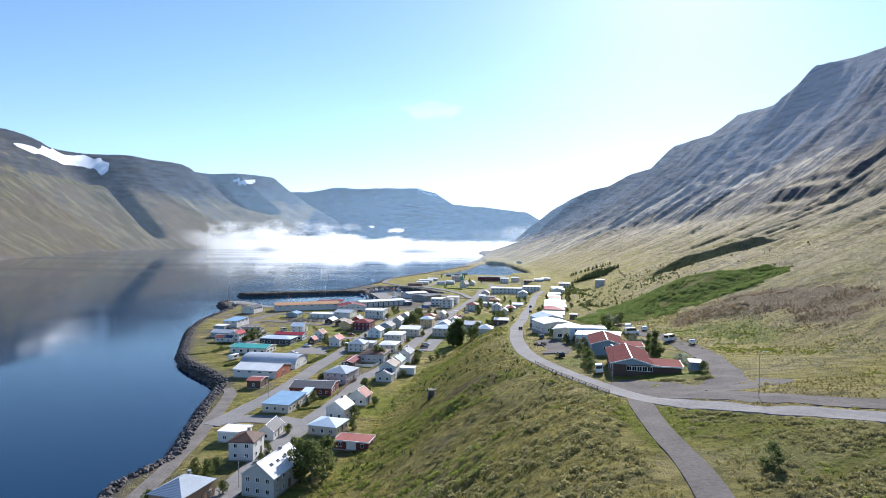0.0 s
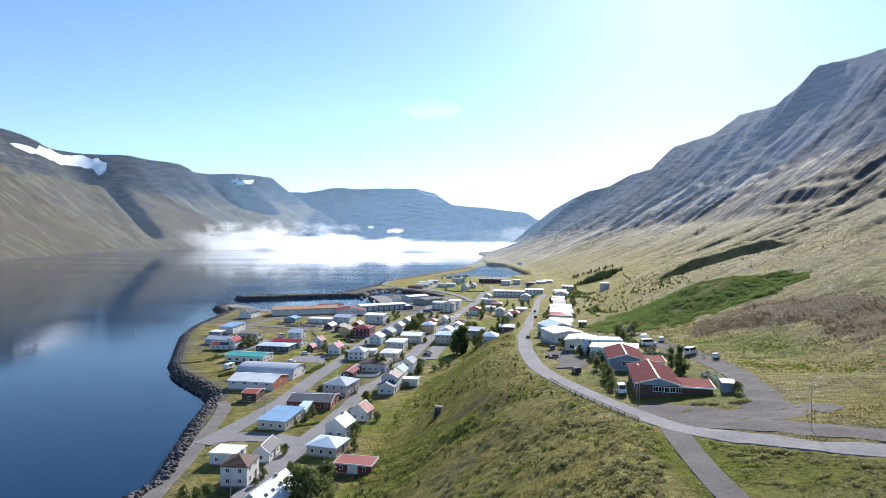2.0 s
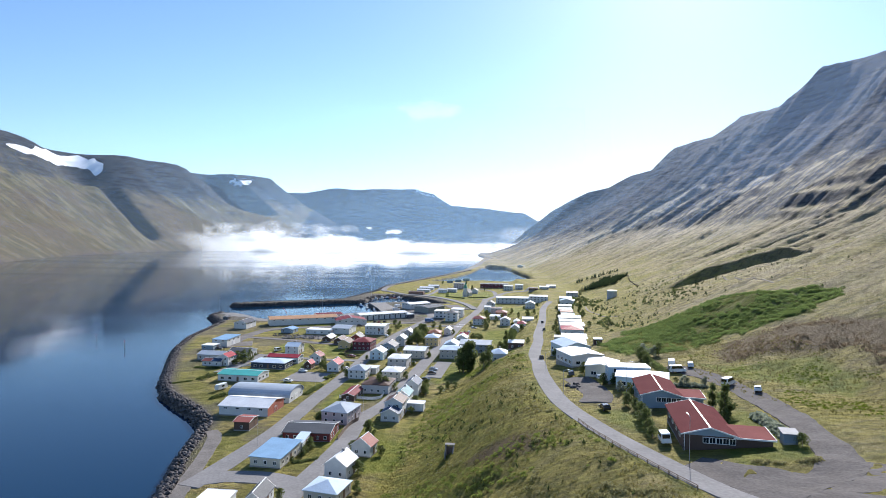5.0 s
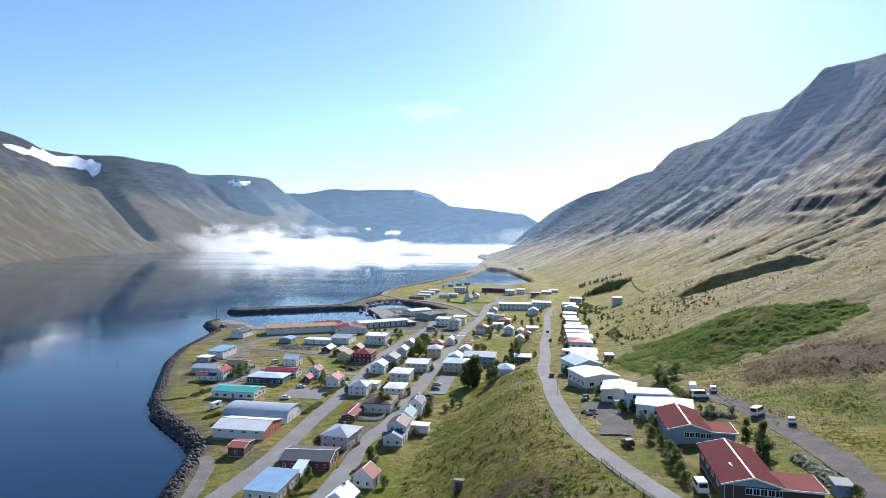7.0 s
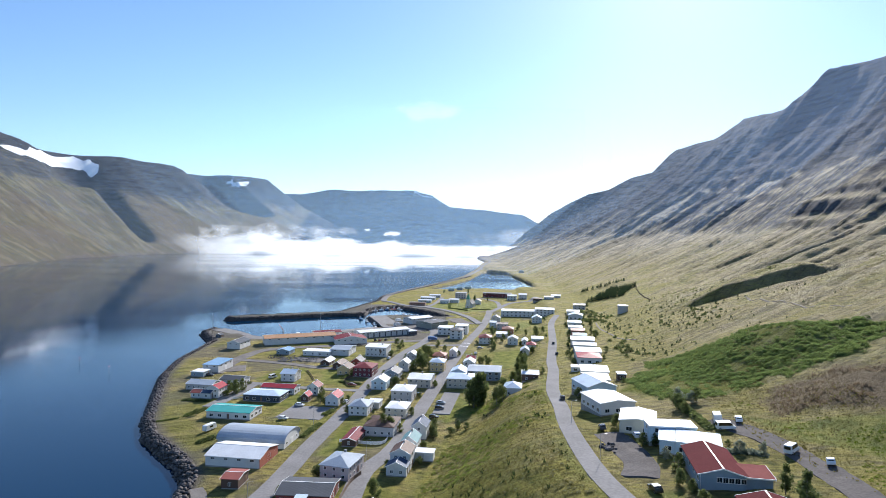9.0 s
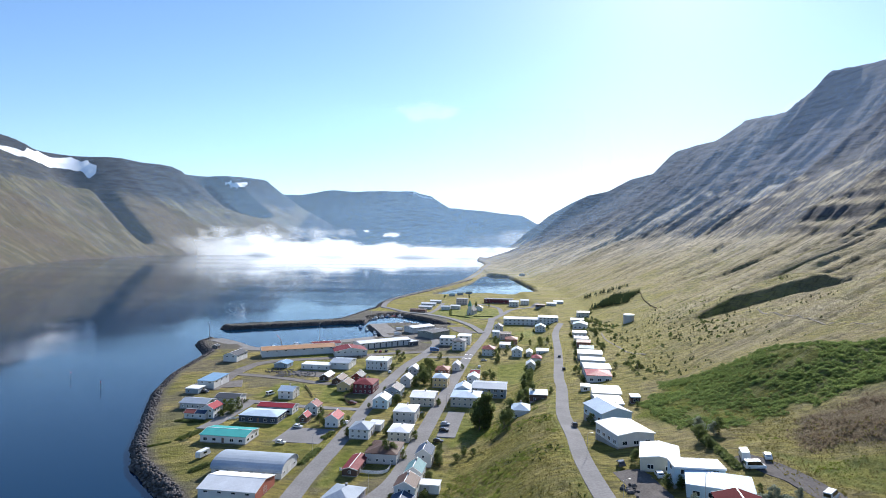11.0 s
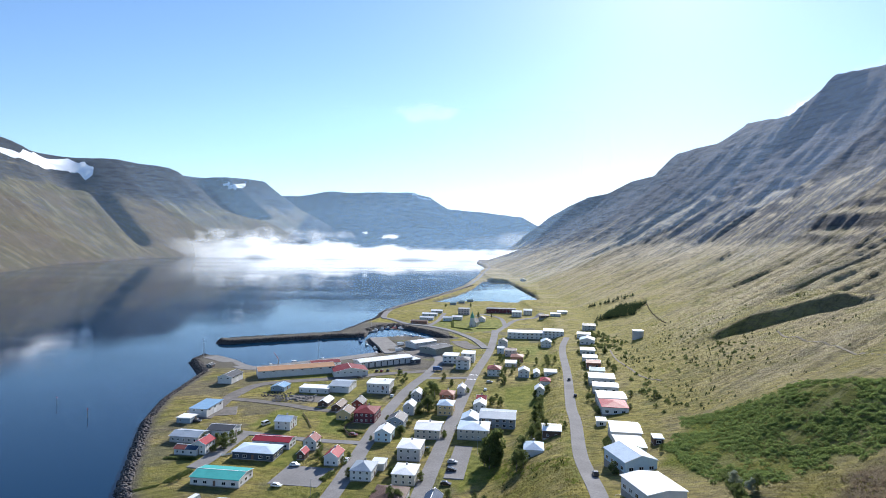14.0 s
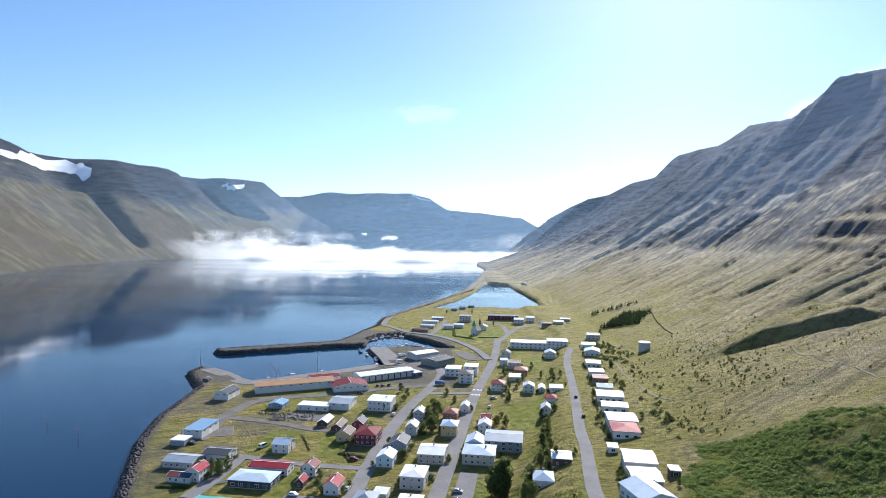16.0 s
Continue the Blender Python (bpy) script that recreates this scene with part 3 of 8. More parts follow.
def part(name, bm, material, parent, label=""):
    ob = new(name, link_mesh(name, bm, material))
    ob.parent = parent
    if label:
        tagged(ob, label)
    return ob


def share(name, me, parent, m=None, label=""):
    ob = new(name, me)
    ob.parent = parent
    if m is not None:
        ob.matrix_basis = m
    if label:
        tagged(ob, label)
    return ob


def box(bm, x0, y0, z0, x1, y1, z1):
    v = [bm.verts.new(p) for p in ((x0, y0, z0), (x1, y0, z0), (x1, y1, z0), (x0, y1, z0), (x0, y0, z1), (x1, y0, z1), (x1, y1, z1), (x0, y1, z1))]
    for f in ((3, 2, 1, 0), (4, 5, 6, 7), (0, 1, 5, 4), (1, 2, 6, 5), (2, 3, 7, 6), (3, 0, 4, 7)):
        bm.faces.new([v[k] for k in f])
    return bm


def prism(bm, pts, axis, a, b):
    """A closed profile (points in the other two axes) drawn out along an axis from a to b."""
    def at(p, t):
        return (t, p[0], p[1]) if axis == "x" else ((p[0], t, p[1]) if axis == "y" else (p[0], p[1], t))
    lo, hi = [bm.verts.new(at(p, a)) for p in pts], [bm.verts.new(at(p, b)) for p in pts]
    n = len(pts)
    for k in range(n):
        bm.faces.new((lo[k], lo[(k + 1) % n], hi[(k + 1) % n], hi[k]))
    bm.faces.new(lo[::-1]), bm.faces.new(hi)
    bmesh.ops.recalc_face_normals(bm, faces=bm.faces)
    return bm


def tube(bm, a, b, r0, r1, sides=8):
    a, b = Vector(a), Vector(b)
    q = (b - a).to_track_quat("Z", "Y")
    ring = [[bm.verts.new(p + q @ Vector((r * math.cos(k * math.tau / sides), r * math.sin(k * math.tau / sides), 0))) for k in range(sides)] for p, r in ((a, r0), (b, r1))]
    for k in range(sides):
        bm.faces.new((ring[0][k], ring[0][(k + 1) % sides], ring[1][(k + 1) % sides], ring[1][k]))
    bm.faces.new(ring[0][::-1]), bm.faces.new(ring[1])
    return bm


def roofing(name, base, axis, rough=0.55, rust=0.15):
    """Corrugated sheet: ribs across one local axis, faded and stained."""
    m = mat(name, base, rough, 0.16, 0.25, 2.5, 0.0, spec=0.08)
    n, l = m.node_tree.nodes, m.node_tree.links
    tc = n.new("ShaderNodeTexCoord")
    w = n.new("ShaderNodeTexWave")
    w.bands_direction = axis
    w.inputs["Scale"].default_value, w.inputs["Distortion"].default_value = 0.9, 0.0
    l.new(tc.outputs["Object"], w.inputs["Vector"])
    bp = n.new("ShaderNodeBump")
    bp.inputs["Strength"].default_value, bp.inputs["Distance"].default_value = 0.5, 0.05
    l.new(w.outputs["Fac"], bp.inputs["Height"])
    l.new(bp.outputs[0], n["Principled BSDF"].inputs["Normal"])
    return m


WALLS = {"white": (0.62, 0.62, 0.61), "cream": (0.56, 0.52, 0.43), "beige": (0.5, 0.46, 0.39), "pink": (0.55, 0.47, 0.45), "grey": (0.45, 0.45, 0.45),
         "tan": (0.55, 0.42, 0.22), "brick": (0.3, 0.15, 0.1), "paleblue": (0.5, 0.62, 0.68), "slate": (0.22, 0.27, 0.33), "darkred": (0.19, 0.045, 0.04),
         "darkwood": (0.1, 0.06, 0.045), "navy": (0.045, 0.06, 0.09), "bluegreywall": (0.25, 0.32, 0.38), "darkgreywall": (0.1, 0.1, 0.11),
         "greygreen": (0.27, 0.29, 0.26), "maroon": (0.13, 0.03, 0.04), "brickred": (0.36, 0.11, 0.07), "tanbrown": (0.33, 0.22, 0.14)}
ROOFS = {"white": (0.8, 0.81, 0.82), "zinc": (0.66, 0.68, 0.70), "bluegrey": (0.34, 0.39, 0.45), "lightblue": (0.52, 0.62, 0.72), "blue": (0.22, 0.36, 0.52),
         "darkblue": (0.06, 0.09, 0.15), "darkgrey": (0.09, 0.095, 0.105), "grey": (0.3, 0.3, 0.31), "brown": (0.12, 0.075, 0.06), "brownred": (0.26, 0.1, 0.07),
         "palered": (0.3, 0.1, 0.08), "crimson": (0.33, 0.035, 0.05), "red": (0.24, 0.035, 0.035), "darkred": (0.19, 0.03, 0.035), "teal": (0.07, 0.36, 0.34),
         "tealgrey": (0.16, 0.29, 0.3), "orange": (0.5, 0.29, 0.16)}
WORD = {"bluegrey": "blue-grey", "lightblue": "pale blue", "darkblue": "dark blue", "darkgrey": "dark grey", "brownred": "brown-red", "palered": "faded red",
        "darkred": "dark red", "tealgrey": "teal-grey", "paleblue": "pale blue", "darkwood": "dark timber", "bluegreywall": "blue-grey", "darkgreywall": "dark grey",
        "greygreen": "grey-green", "tanbrown": "tan-brown"}
M_WALL = {k: mat("wall_" + k, c, 0.8, 0.12, 0.5, 7.0, 0.15) for k, c in WALLS.items()}
M_ROOF = {(k, a): roofing("roof_" + k + a, c, a) for k, c in ROOFS.items() for a in "XY"}
M["glass"] = mat("window_glass", (0.02, 0.025, 0.03), 0.06, 0.1, 0.3, 2.0, 0.0, spec=0.8)
M["frame"] = mat("window_frame", (0.78, 0.78, 0.76), 0.5, 0.06, 1.0, 9.0, 0.05)
M["door"] = mat("door_paint", (0.16, 0.1, 0.07), 0.6, 0.2, 1.0, 9.0, 0.1)
M["plinth"] = mat("plinth_concrete", (0.3, 0.29, 0.28), 0.9, 0.2, 0.8, 6.0, 0.2)
M["trim"] = mat("white_trim", (0.78, 0.78, 0.77), 0.5, 0.06, 1.0, 8.0, 0.05)


def window_mesh(w, h):
    bm = bmesh.new()
    t = 0.09
    box(bm, -w / 2, -0.07, -h / 2, w / 2, 0.02, -h / 2 + t), box(bm, -w / 2, -0.07, h / 2 - t, w / 2, 0.02, h / 2)
    box(bm, -w / 2, -0.07, -h / 2 + t, -w / 2 + t, 0.02, h / 2 - t), box(bm, w / 2 - t, -0.07, -h / 2 + t, w / 2, 0.02, h / 2 - t)
    box(bm, -0.03, -0.06, -h / 2 + t, 0.03, 0.02, h / 2 - t)
    f = link_mesh("window", bm, M["frame"])
    bm = bmesh.new()
    box(bm, -w / 2 + t, -0.03, -h / 2 + t, w / 2 - t, 0.01, h / 2 - t)
    return f, link_mesh("pane", bm, M["glass"])


WIN = {"small": window_mesh(1.0, 1.15), "wide": window_mesh(1.7, 1.25), "band": window_mesh(1.5, 0.8)}
bm = bmesh.new()
box(bm, -0.5, -0.06, 0, 0.5, 0.02, 2.05)
DOOR_ME = link_mesh("door", bm, M["door"])
bm = bmesh.new()
for k in range(4):
    box(bm, -1.4, -0.06, 0.02 + k * 0.62, 1.4, 0.02, 0.6 + k * 0.62)
GATE_ME = link_mesh("garage_door", bm, M["trim"])
bm = bmesh.new()
box(bm, -0.32, -0.32, -1.2, 0.32, 0.32, 0.75), box(bm, -0.4, -0.4, 0.75, 0.4, 0.4, 0.87)
STACK_ME = link_mesh("chimney", bm, M["plinth"])


def roof_part(root, style, w, d, he, rh, roof, over=0.35):
    bm = bmesh.new()
    a, b = w / 2 + over, d / 2 + over
    t = 0.16
    axis = "X"
    if style in ("gw", "gd"):
        half, far = (b, a) if style == "gw" else (a, b)
        run = d / 2 if style == "gw" else w / 2
        drop = rh * over / run
        lo = he - drop
        pts = [(-half, lo), (0, he + rh), (half, lo), (half, lo + t), (0, he + rh + t * 1.1), (-half, lo + t)]
        prism(bm, pts, "x" if style == "gw" else "y", -far, far)
        axis = "X" if style == "gw" else "Y"
        r = part("roof", bm, M_ROOF[roof, axis], root)
        bm = bmesh.new()
        ends = (-far, far)
        for e in ends:
            pts2 = [(-half - 0.03, lo - 0.06), (0, he + rh - 0.06), (half + 0.03, lo - 0.06), (half + 0.03, lo + t + 0.03), (0, he + rh + t * 1.1 + 0.03), (-half - 0.03, lo + t + 0.03)]
            prism(bm, pts2, "x" if style == "gw" else "y", e - 0.04, e + 0.04)
        if style == "gw":
            box(bm, -far, -0.16, he + rh + t + 0.01, far, 0.16, he + rh + t + 0.06)
        else:
            box(bm, -0.16, -far, he + rh + t + 0.01, 0.16, far, he + rh + t + 0.06)
        part("bargeboard", bm, M["trim"], root)
        return r
    if style == "hip":
        lo = he - rh * over / (min(w, d) / 2)
        if abs(w - d) < 1.0:
            top = [(0, 0)]
        elif w > d:
            k = (w - d) / 2
            top = [(-k, 0), (k, 0)]
        else:
            k = (d - w) / 2
            top = [(0, -k), (0, k)]
        c = [bm.verts.new(p) for p in ((-a, -b, lo), (a, -b, lo), (a, b, lo), (-a, b, lo))]
        e = [bm.verts.new((p[0], p[1], lo + t)) for p in ((-a, -b), (a, -b), (a, b), (-a, b))]
        q = [bm.verts.new((p[0], p[1], he + rh + t)) for p in top]
        bm.faces.new(c[::-1])
        for k in range(4):
            bm.faces.new((c[k], c[(k + 1) % 4], e[(k + 1) % 4], e[k]))
        if len(q) == 1:
            for k in range(4):
                bm.faces.new((e[k], e[(k + 1) % 4], q[0]))
        elif w > d:
            bm.faces.new((e[0], e[1], q[1], q[0])), bm.faces.new((e[2], e[3], q[0], q[1]))
            bm.faces.new((e[1], e[2], q[1])), bm.faces.new((e[3], e[0], q[0]))
        else:
            bm.faces.new((e[1], e[2], q[1], q[0])), bm.faces.new((e[3], e[0], q[0], q[1]))
            bm.faces.new((e[0], e[1], q[0])), bm.faces.new((e[2], e[3], q[1]))
        return part("roof", bm, M_ROOF[roof, "X" if w > d else "Y"], root)
    if style == "arch":
        pts = []
        for k in range(13):
            g = math.pi * k / 12
            pts.append((-math.cos(g) * b, he - 0.1 + math.sin(g) ** 0.85 * rh))
        pts += [(p[0] * 0.97, p[1] - 0.14) for p in pts[::-1]]
        prism(bm, pts, "x", -a, a)
        return part("roof", bm, M_ROOF[roof, "X"], root)
    if style == "shed":
        prism(bm, [(-b, he), (b, he + rh), (b, he + rh + t), (-b, he + t)], "x", -a, a)
        return part("roof", bm, M_ROOF[roof, "X"], root)
    box(bm, -w / 2 - 0.2, -d / 2 - 0.2, he + 0.002, w / 2 + 0.2, d / 2 + 0.2, he + 0.2)
    r = part("roof", bm, M_ROOF[roof, "X"], root)
    bm = bmesh.new()
    for x0, y0, x1, y1 in ((-w / 2 - 0.26, -d / 2 - 0.26, w / 2 + 0.26, -d / 2 - 0.14), (-w / 2 - 0.26, d / 2 + 0.14, w / 2 + 0.26, d / 2 + 0.26),
                           (-w / 2 - 0.26, -d / 2 - 0.14, -w / 2 - 0.14, d / 2 + 0.14), (w / 2 + 0.14, -d / 2 - 0.14, w / 2 + 0.26, d / 2 + 0.14)):
        box(bm, x0, y0, he - 0.15, x1, y1, he + 0.26)
    part("fascia", bm, M["trim"], root)
    return r


def house(name, label, x, y, z, w, d, yaw, he, rh, style, wall, roof, win="small", chimney=False, category="house"):
    root = new(name)
    root.matrix_world = pose(x, y, z, 0, 0, yaw)
    tagged(root, label, category)
    bm = bmesh.new()
    wx, dy = w / 2, d / 2
    if style == "gw":
        prism(bm, [(-dy, -1.5), (dy, -1.5), (dy, he), (0, he + rh - 0.02), (-dy, he)], "x", -wx, wx)
    elif style == "gd":
        prism(bm, [(-wx, -1.5), (wx, -1.5), (wx, he), (0, he + rh - 0.02), (-wx, he)], "y", -dy, dy)
    elif style == "shed":
        prism(bm, [(-dy, -1.5), (dy, -1.5), (dy, he + rh * 0.94), (-dy, he + rh * 0.06)], "x", -wx, wx)
    elif style == "arch":
        pts = [(-dy, -1.5), (dy, -1.5)] + [(math.cos(math.pi * k / 10) * dy * 0.98, he - 0.15 + math.sin(math.pi * k / 10) ** 0.85 * (rh - 0.15)) for k in range(11)]
        prism(bm, pts, "x", -wx, wx)
    else:
        box(bm, -wx, -dy, -1.5, wx, dy, he)
    part("wall", bm, M_WALL[wall], root)
    bm = bmesh.new()
    box(bm, -wx - 0.04, -dy - 0.04, -3.5, wx + 0.04, dy + 0.04, 0.35)
    part("foundation", bm, M["plinth"], root)
    roof_part(root, style, w, d, he, rh, roof)
    floors = 1 if he < 4.3 else (2 if he < 6.8 else 3)
    fh = he / floors
    wf, wp = WIN[win]
    gap = 2.5 if win == "small" else (3.2 if win == "wide" else 4.2)
    door_side = 1 if w < d * 1.4 else 0
    for side in range(4):
        span, off = (w, dy) if side % 2 == 0 else (d, wx)
        n = max(int((span - 0.8) / gap), 1)
        n = min(n, 8)
        if span < 3:
            continue
        for fl in range(floors):
            zc = fl * fh + (1.55 if fh > 2.4 else 1.35)
            if win == "band":
                zc = he - 0.75
            for k in range(n):
                u = (k + 0.5 - n / 2) * (span - 0.6) / n
                rot = (0, 90, 180, 270)[side]
                m = pose(0, 0, 0, 0, 0, rot) @ pose(u, -off, zc)
                if fl == 0 and side == door_side and k == n // 2 and win != "band":
                    md = pose(0, 0, 0, 0, 0, rot) @ pose(u, -off - 0.045, 0.36)
                    if name == "garage" and span > 3.6:
                        share("garage_door", GATE_ME, root, md)
                    else:
                        share("door", DOOR_ME, root, md)
                    continue
                if name in ("garage", "shed", "kiosk") and (k + side) % 2:
                    continue
                ob = share("window", wf, root, m)
                share("pane", wp, ob)
    if win == "band":
        share("garage_door", GATE_ME, root, pose(0, 0, 0, 0, 0, 90) @ pose(0, -wx - 0.01, 0.36))
    if chimney:
        px, py = (w * 0.2, 0) if style in ("gw", "hip") and w >= d else (0, d * 0.2)
        share("chimney", STACK_ME, root, pose(px, py, he + rh * (0.95 if style != "hip" else 0.85)))
    return root


def line_points(pts, gap=2.0):
    """A smooth line through plan points, at even steps."""
    P = [Vector(p) for p in pts]
    P = [P[0] * 2 - P[1]] + P + [P[-1] * 2 - P[-2]]
    out = []
    for a, b, c, e in zip(P, P[1:], P[2:], P[3:]):
        n = max(int((c - b).length / gap), 1)
        for k in range(n):
            t = k / n
            out.append(0.5 * ((2 * b) + (c - a) * t + (2 * a - 5 * b + 4 * c - e) * t * t + (3 * b - a - 3 * c + e) * t ** 3))
    out.append(P[-2])
    return out


STRIPS = []


def strip(name, label, pts, width, material, lift=0.14, kind="structure", category="road", level=True, wobble=0.0):
    L = line_points(pts)
    STRIPS.append((pts, width))
    n = len(L)
    c = np.array([(p[0], p[1]) for p in L])
    tan = np.gradient(c, axis=0)
    tan /= np.linalg.norm(tan, axis=1)[:, None]
    nor = np.stack([-tan[:, 1], tan[:, 0]], -1)
    us = np.linspace(-0.5, 0.5, 7)
    wid = width + wobble * (fbm(c[:, 0], c[:, 1], 9, 3)) if wobble else np.full(n, width)
    grid = c[:, None, :] + nor[:, None, :] * us[None, :, None] * np.asarray(wid)[:, None, None]
    z = height(grid[..., 0], grid[..., 1])
    if level:
        z = np.repeat(z.max(axis=1, keepdims=True) * 0.5 + z.mean(axis=1, keepdims=True) * 0.5, 7, axis=1)
    z = z + lift
    V = np.concatenate([grid, z[..., None]], -1)
    skirt0, skirt1 = V[:, :1].copy(), V[:, -1:].copy()
    skirt0[..., 2] -= 0.9
    skirt1[..., 2] -= 0.9
    skirt0[..., :2] += -nor[:, None] * 0.35
    skirt1[..., :2] += nor[:, None] * 0.35
    V = np.concatenate([skirt0, V, skirt1], 1)
    first, last = V[:1].copy(), V[-1:].copy()
    first[..., :2] -= tan[0] * 0.5
    last[..., :2] += tan[-1] * 0.5
    first[..., 2] -= 0.9
    last[..., 2] -= 0.9
    V = np.concatenate([first, V, last], 0)
    n, k = V.shape[:2]
    idx = np.arange(n * k).reshape(n, k)
    f = np.stack([idx[:-1, :-1], idx[1:, :-1], idx[1:, 1:], idx[:-1, 1:]], -1).reshape(-1, 4)
    me = bpy.data.meshes.new(name)
    me.from_pydata(V.reshape(-1, 3).tolist(), [], f[:, ::-1].tolist())
    me.materials.append(material)
    return tagged(new(name, me), label, category, kind=kind)

# ---- snow, mist and low cloud ----
M["snow"] = mat("old_snow", (0.82, 0.84, 0.87), 0.7, 0.06, 0.02, 0.3, 0.1)


def snow_patch(x0, x1, y0, y1, want, gap=6):
    """A patch of old snow that lies on the ground where want(x, y) is above zero."""
    xs, ys = np.arange(x0, x1, gap), np.arange(y0, y1, gap)
    X, Y = np.meshgrid(xs, ys)
    keep = want(X, Y) > 0
    Z = height(X, Y) + 3.0
    idx = np.arange(X.size).reshape(X.shape)
    k = keep[:-1, :-1] & keep[1:, 1:] & keep[:-1, 1:] & keep[1:, :-1]
    f = np.stack([idx[:-1, :-1], idx[:-1, 1:], idx[1:, 1:], idx[1:, :-1]], -1)[k]
    bm = bmesh.new()
    V = {i: bm.verts.new(p) for i, p in zip(np.unique(f), np.stack([X, Y, Z], -1).reshape(-1, 3)[np.unique(f)])}
    for q in f:
        bm.faces.new([V[i] for i in q]).smooth = True
    return tagged(new("snow_field", link_mesh("snow_field", bm, M["snow"])), "old white snow field under the mountain rim", "snow", kind="structure")


def rim_s(x, y):
    xw, xm = np.interp(y, WEST_Y, WEST_X), np.interp(y, RIM_Y, RIM_X)
    return (xw - x) / (xw - xm)


SNOW_A = [(-1914, 2646), (-1913, 2708), (-1886, 2776), (-1906, 2831), (-1912, 2910), (-1908, 3030), (-1890, 3130), (-1829, 3112), (-1812, 3148), (-1773, 3158), (-1759, 3117), (-1767, 3080), (-1814, 3086), (-1836, 3050), (-1863, 3000), (-1867, 2895), (-1850, 2800), (-1869, 2720)]
SNOW_B = [(-1430, 4000), (-1347, 4003), (-1300, 4118), (-1289, 4071), (-1309, 4003), (-1330, 3985), (-1362, 3990)]
snow_patch(-2000, -1740, 2600, 3240, lambda x, y: inside(x, y, SNOW_A) + 9 * fbm(x, y, 40, 3) + 3, 3)
snow_patch(-200, -50, 4700, 4760, lambda x, y: 7 - np.abs(y - 4722 - (x + 190) * 0.2) + 25 * fbm(x, y, 30, 3), 5)
snow_patch(-1460, -1260, 3880, 4200, lambda x, y: inside(x, y, SNOW_B) + 8 * fbm(x, y, 30, 3) + 3, 5)


def mist(name, label, amount, tall, ragged=0.0, floor=0.0, scale=0.004, tint=(0.9, 0.94, 0.97), inland=False):
    """Thin mist: lets most light through and scatters the rest, thinning with height."""
    m = bpy.data.materials.new(name)
    m.use_nodes = True
    n, l = m.node_tree.nodes, m.node_tree.links
    n.remove(n["Principled BSDF"])
    geo, sep = n.new("ShaderNodeNewGeometry"), n.new("ShaderNodeSeparateXYZ")
    l.new(geo.outputs["Position"], sep.inputs[0])
    zz = sep.outputs["Z"]
    if ragged:
        lean = n.new("ShaderNodeMath")
        lean.operation = "MULTIPLY"
        l.new(zz, lean.inputs[0]), l.new(ramp_of(n, l, sep.outputs["X"], -850, 0, 0.85, 1.35), lean.inputs[1])
        zz = lean.outputs[0]
    hgt = ramp_of(n, l, zz, 0, tall, 1, 0)
    pw = n.new("ShaderNodeMath")
    pw.operation = "POWER"
    pw.inputs[1].default_value = 0.75
    l.new(hgt, pw.inputs[0])
    fac = pw.outputs[0]
    if ragged:
        tx = n.new("ShaderNodeTexNoise")
        tx.inputs["Scale"].default_value, tx.inputs["Detail"].default_value, tx.inputs["Roughness"].default_value = scale, 8, 0.6
        mp = n.new("ShaderNodeMapping")
        mp.inputs["Scale"].default_value = (1, 1, 2.6)
        l.new(geo.outputs["Position"], mp.inputs["Vector"]), l.new(mp.outputs[0], tx.inputs["Vector"])
        a = n.new("ShaderNodeMath")
        a.operation = "MULTIPLY_ADD"
        a.inputs[1].default_value = ragged
        l.new(tx.outputs[0], a.inputs[0]), l.new(ramp_of(n, l, zz, 0, tall, 2, 0), a.inputs[2])
        low = 0.5 * ragged + 0.55
        soft = ramp_of(n, l, a.outputs[0], low, low + 0.45, 0, 1)
        ends = ramp_of(n, l, sep.outputs["X"], -1250, -700, 0, 1)
        mm = n.new("ShaderNodeMath")
        mm.operation = "MULTIPLY"
        l.new(soft, mm.inputs[0]), l.new(ends, mm.inputs[1])
        fac = mm.outputs[0]
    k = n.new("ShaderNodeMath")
    # haze density grows with x: brighter scatter toward the sun is set here
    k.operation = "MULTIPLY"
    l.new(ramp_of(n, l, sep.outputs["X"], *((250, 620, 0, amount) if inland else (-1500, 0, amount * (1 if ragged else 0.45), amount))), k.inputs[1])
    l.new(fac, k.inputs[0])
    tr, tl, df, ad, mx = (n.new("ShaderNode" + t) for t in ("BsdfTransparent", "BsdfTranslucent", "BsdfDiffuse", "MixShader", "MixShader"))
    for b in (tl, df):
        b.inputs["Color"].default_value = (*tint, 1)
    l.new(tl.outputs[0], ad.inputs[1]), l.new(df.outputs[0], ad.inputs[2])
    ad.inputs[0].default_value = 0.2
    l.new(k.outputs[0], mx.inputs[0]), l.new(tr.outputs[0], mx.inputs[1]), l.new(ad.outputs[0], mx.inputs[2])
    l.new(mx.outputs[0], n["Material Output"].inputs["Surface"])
    return m


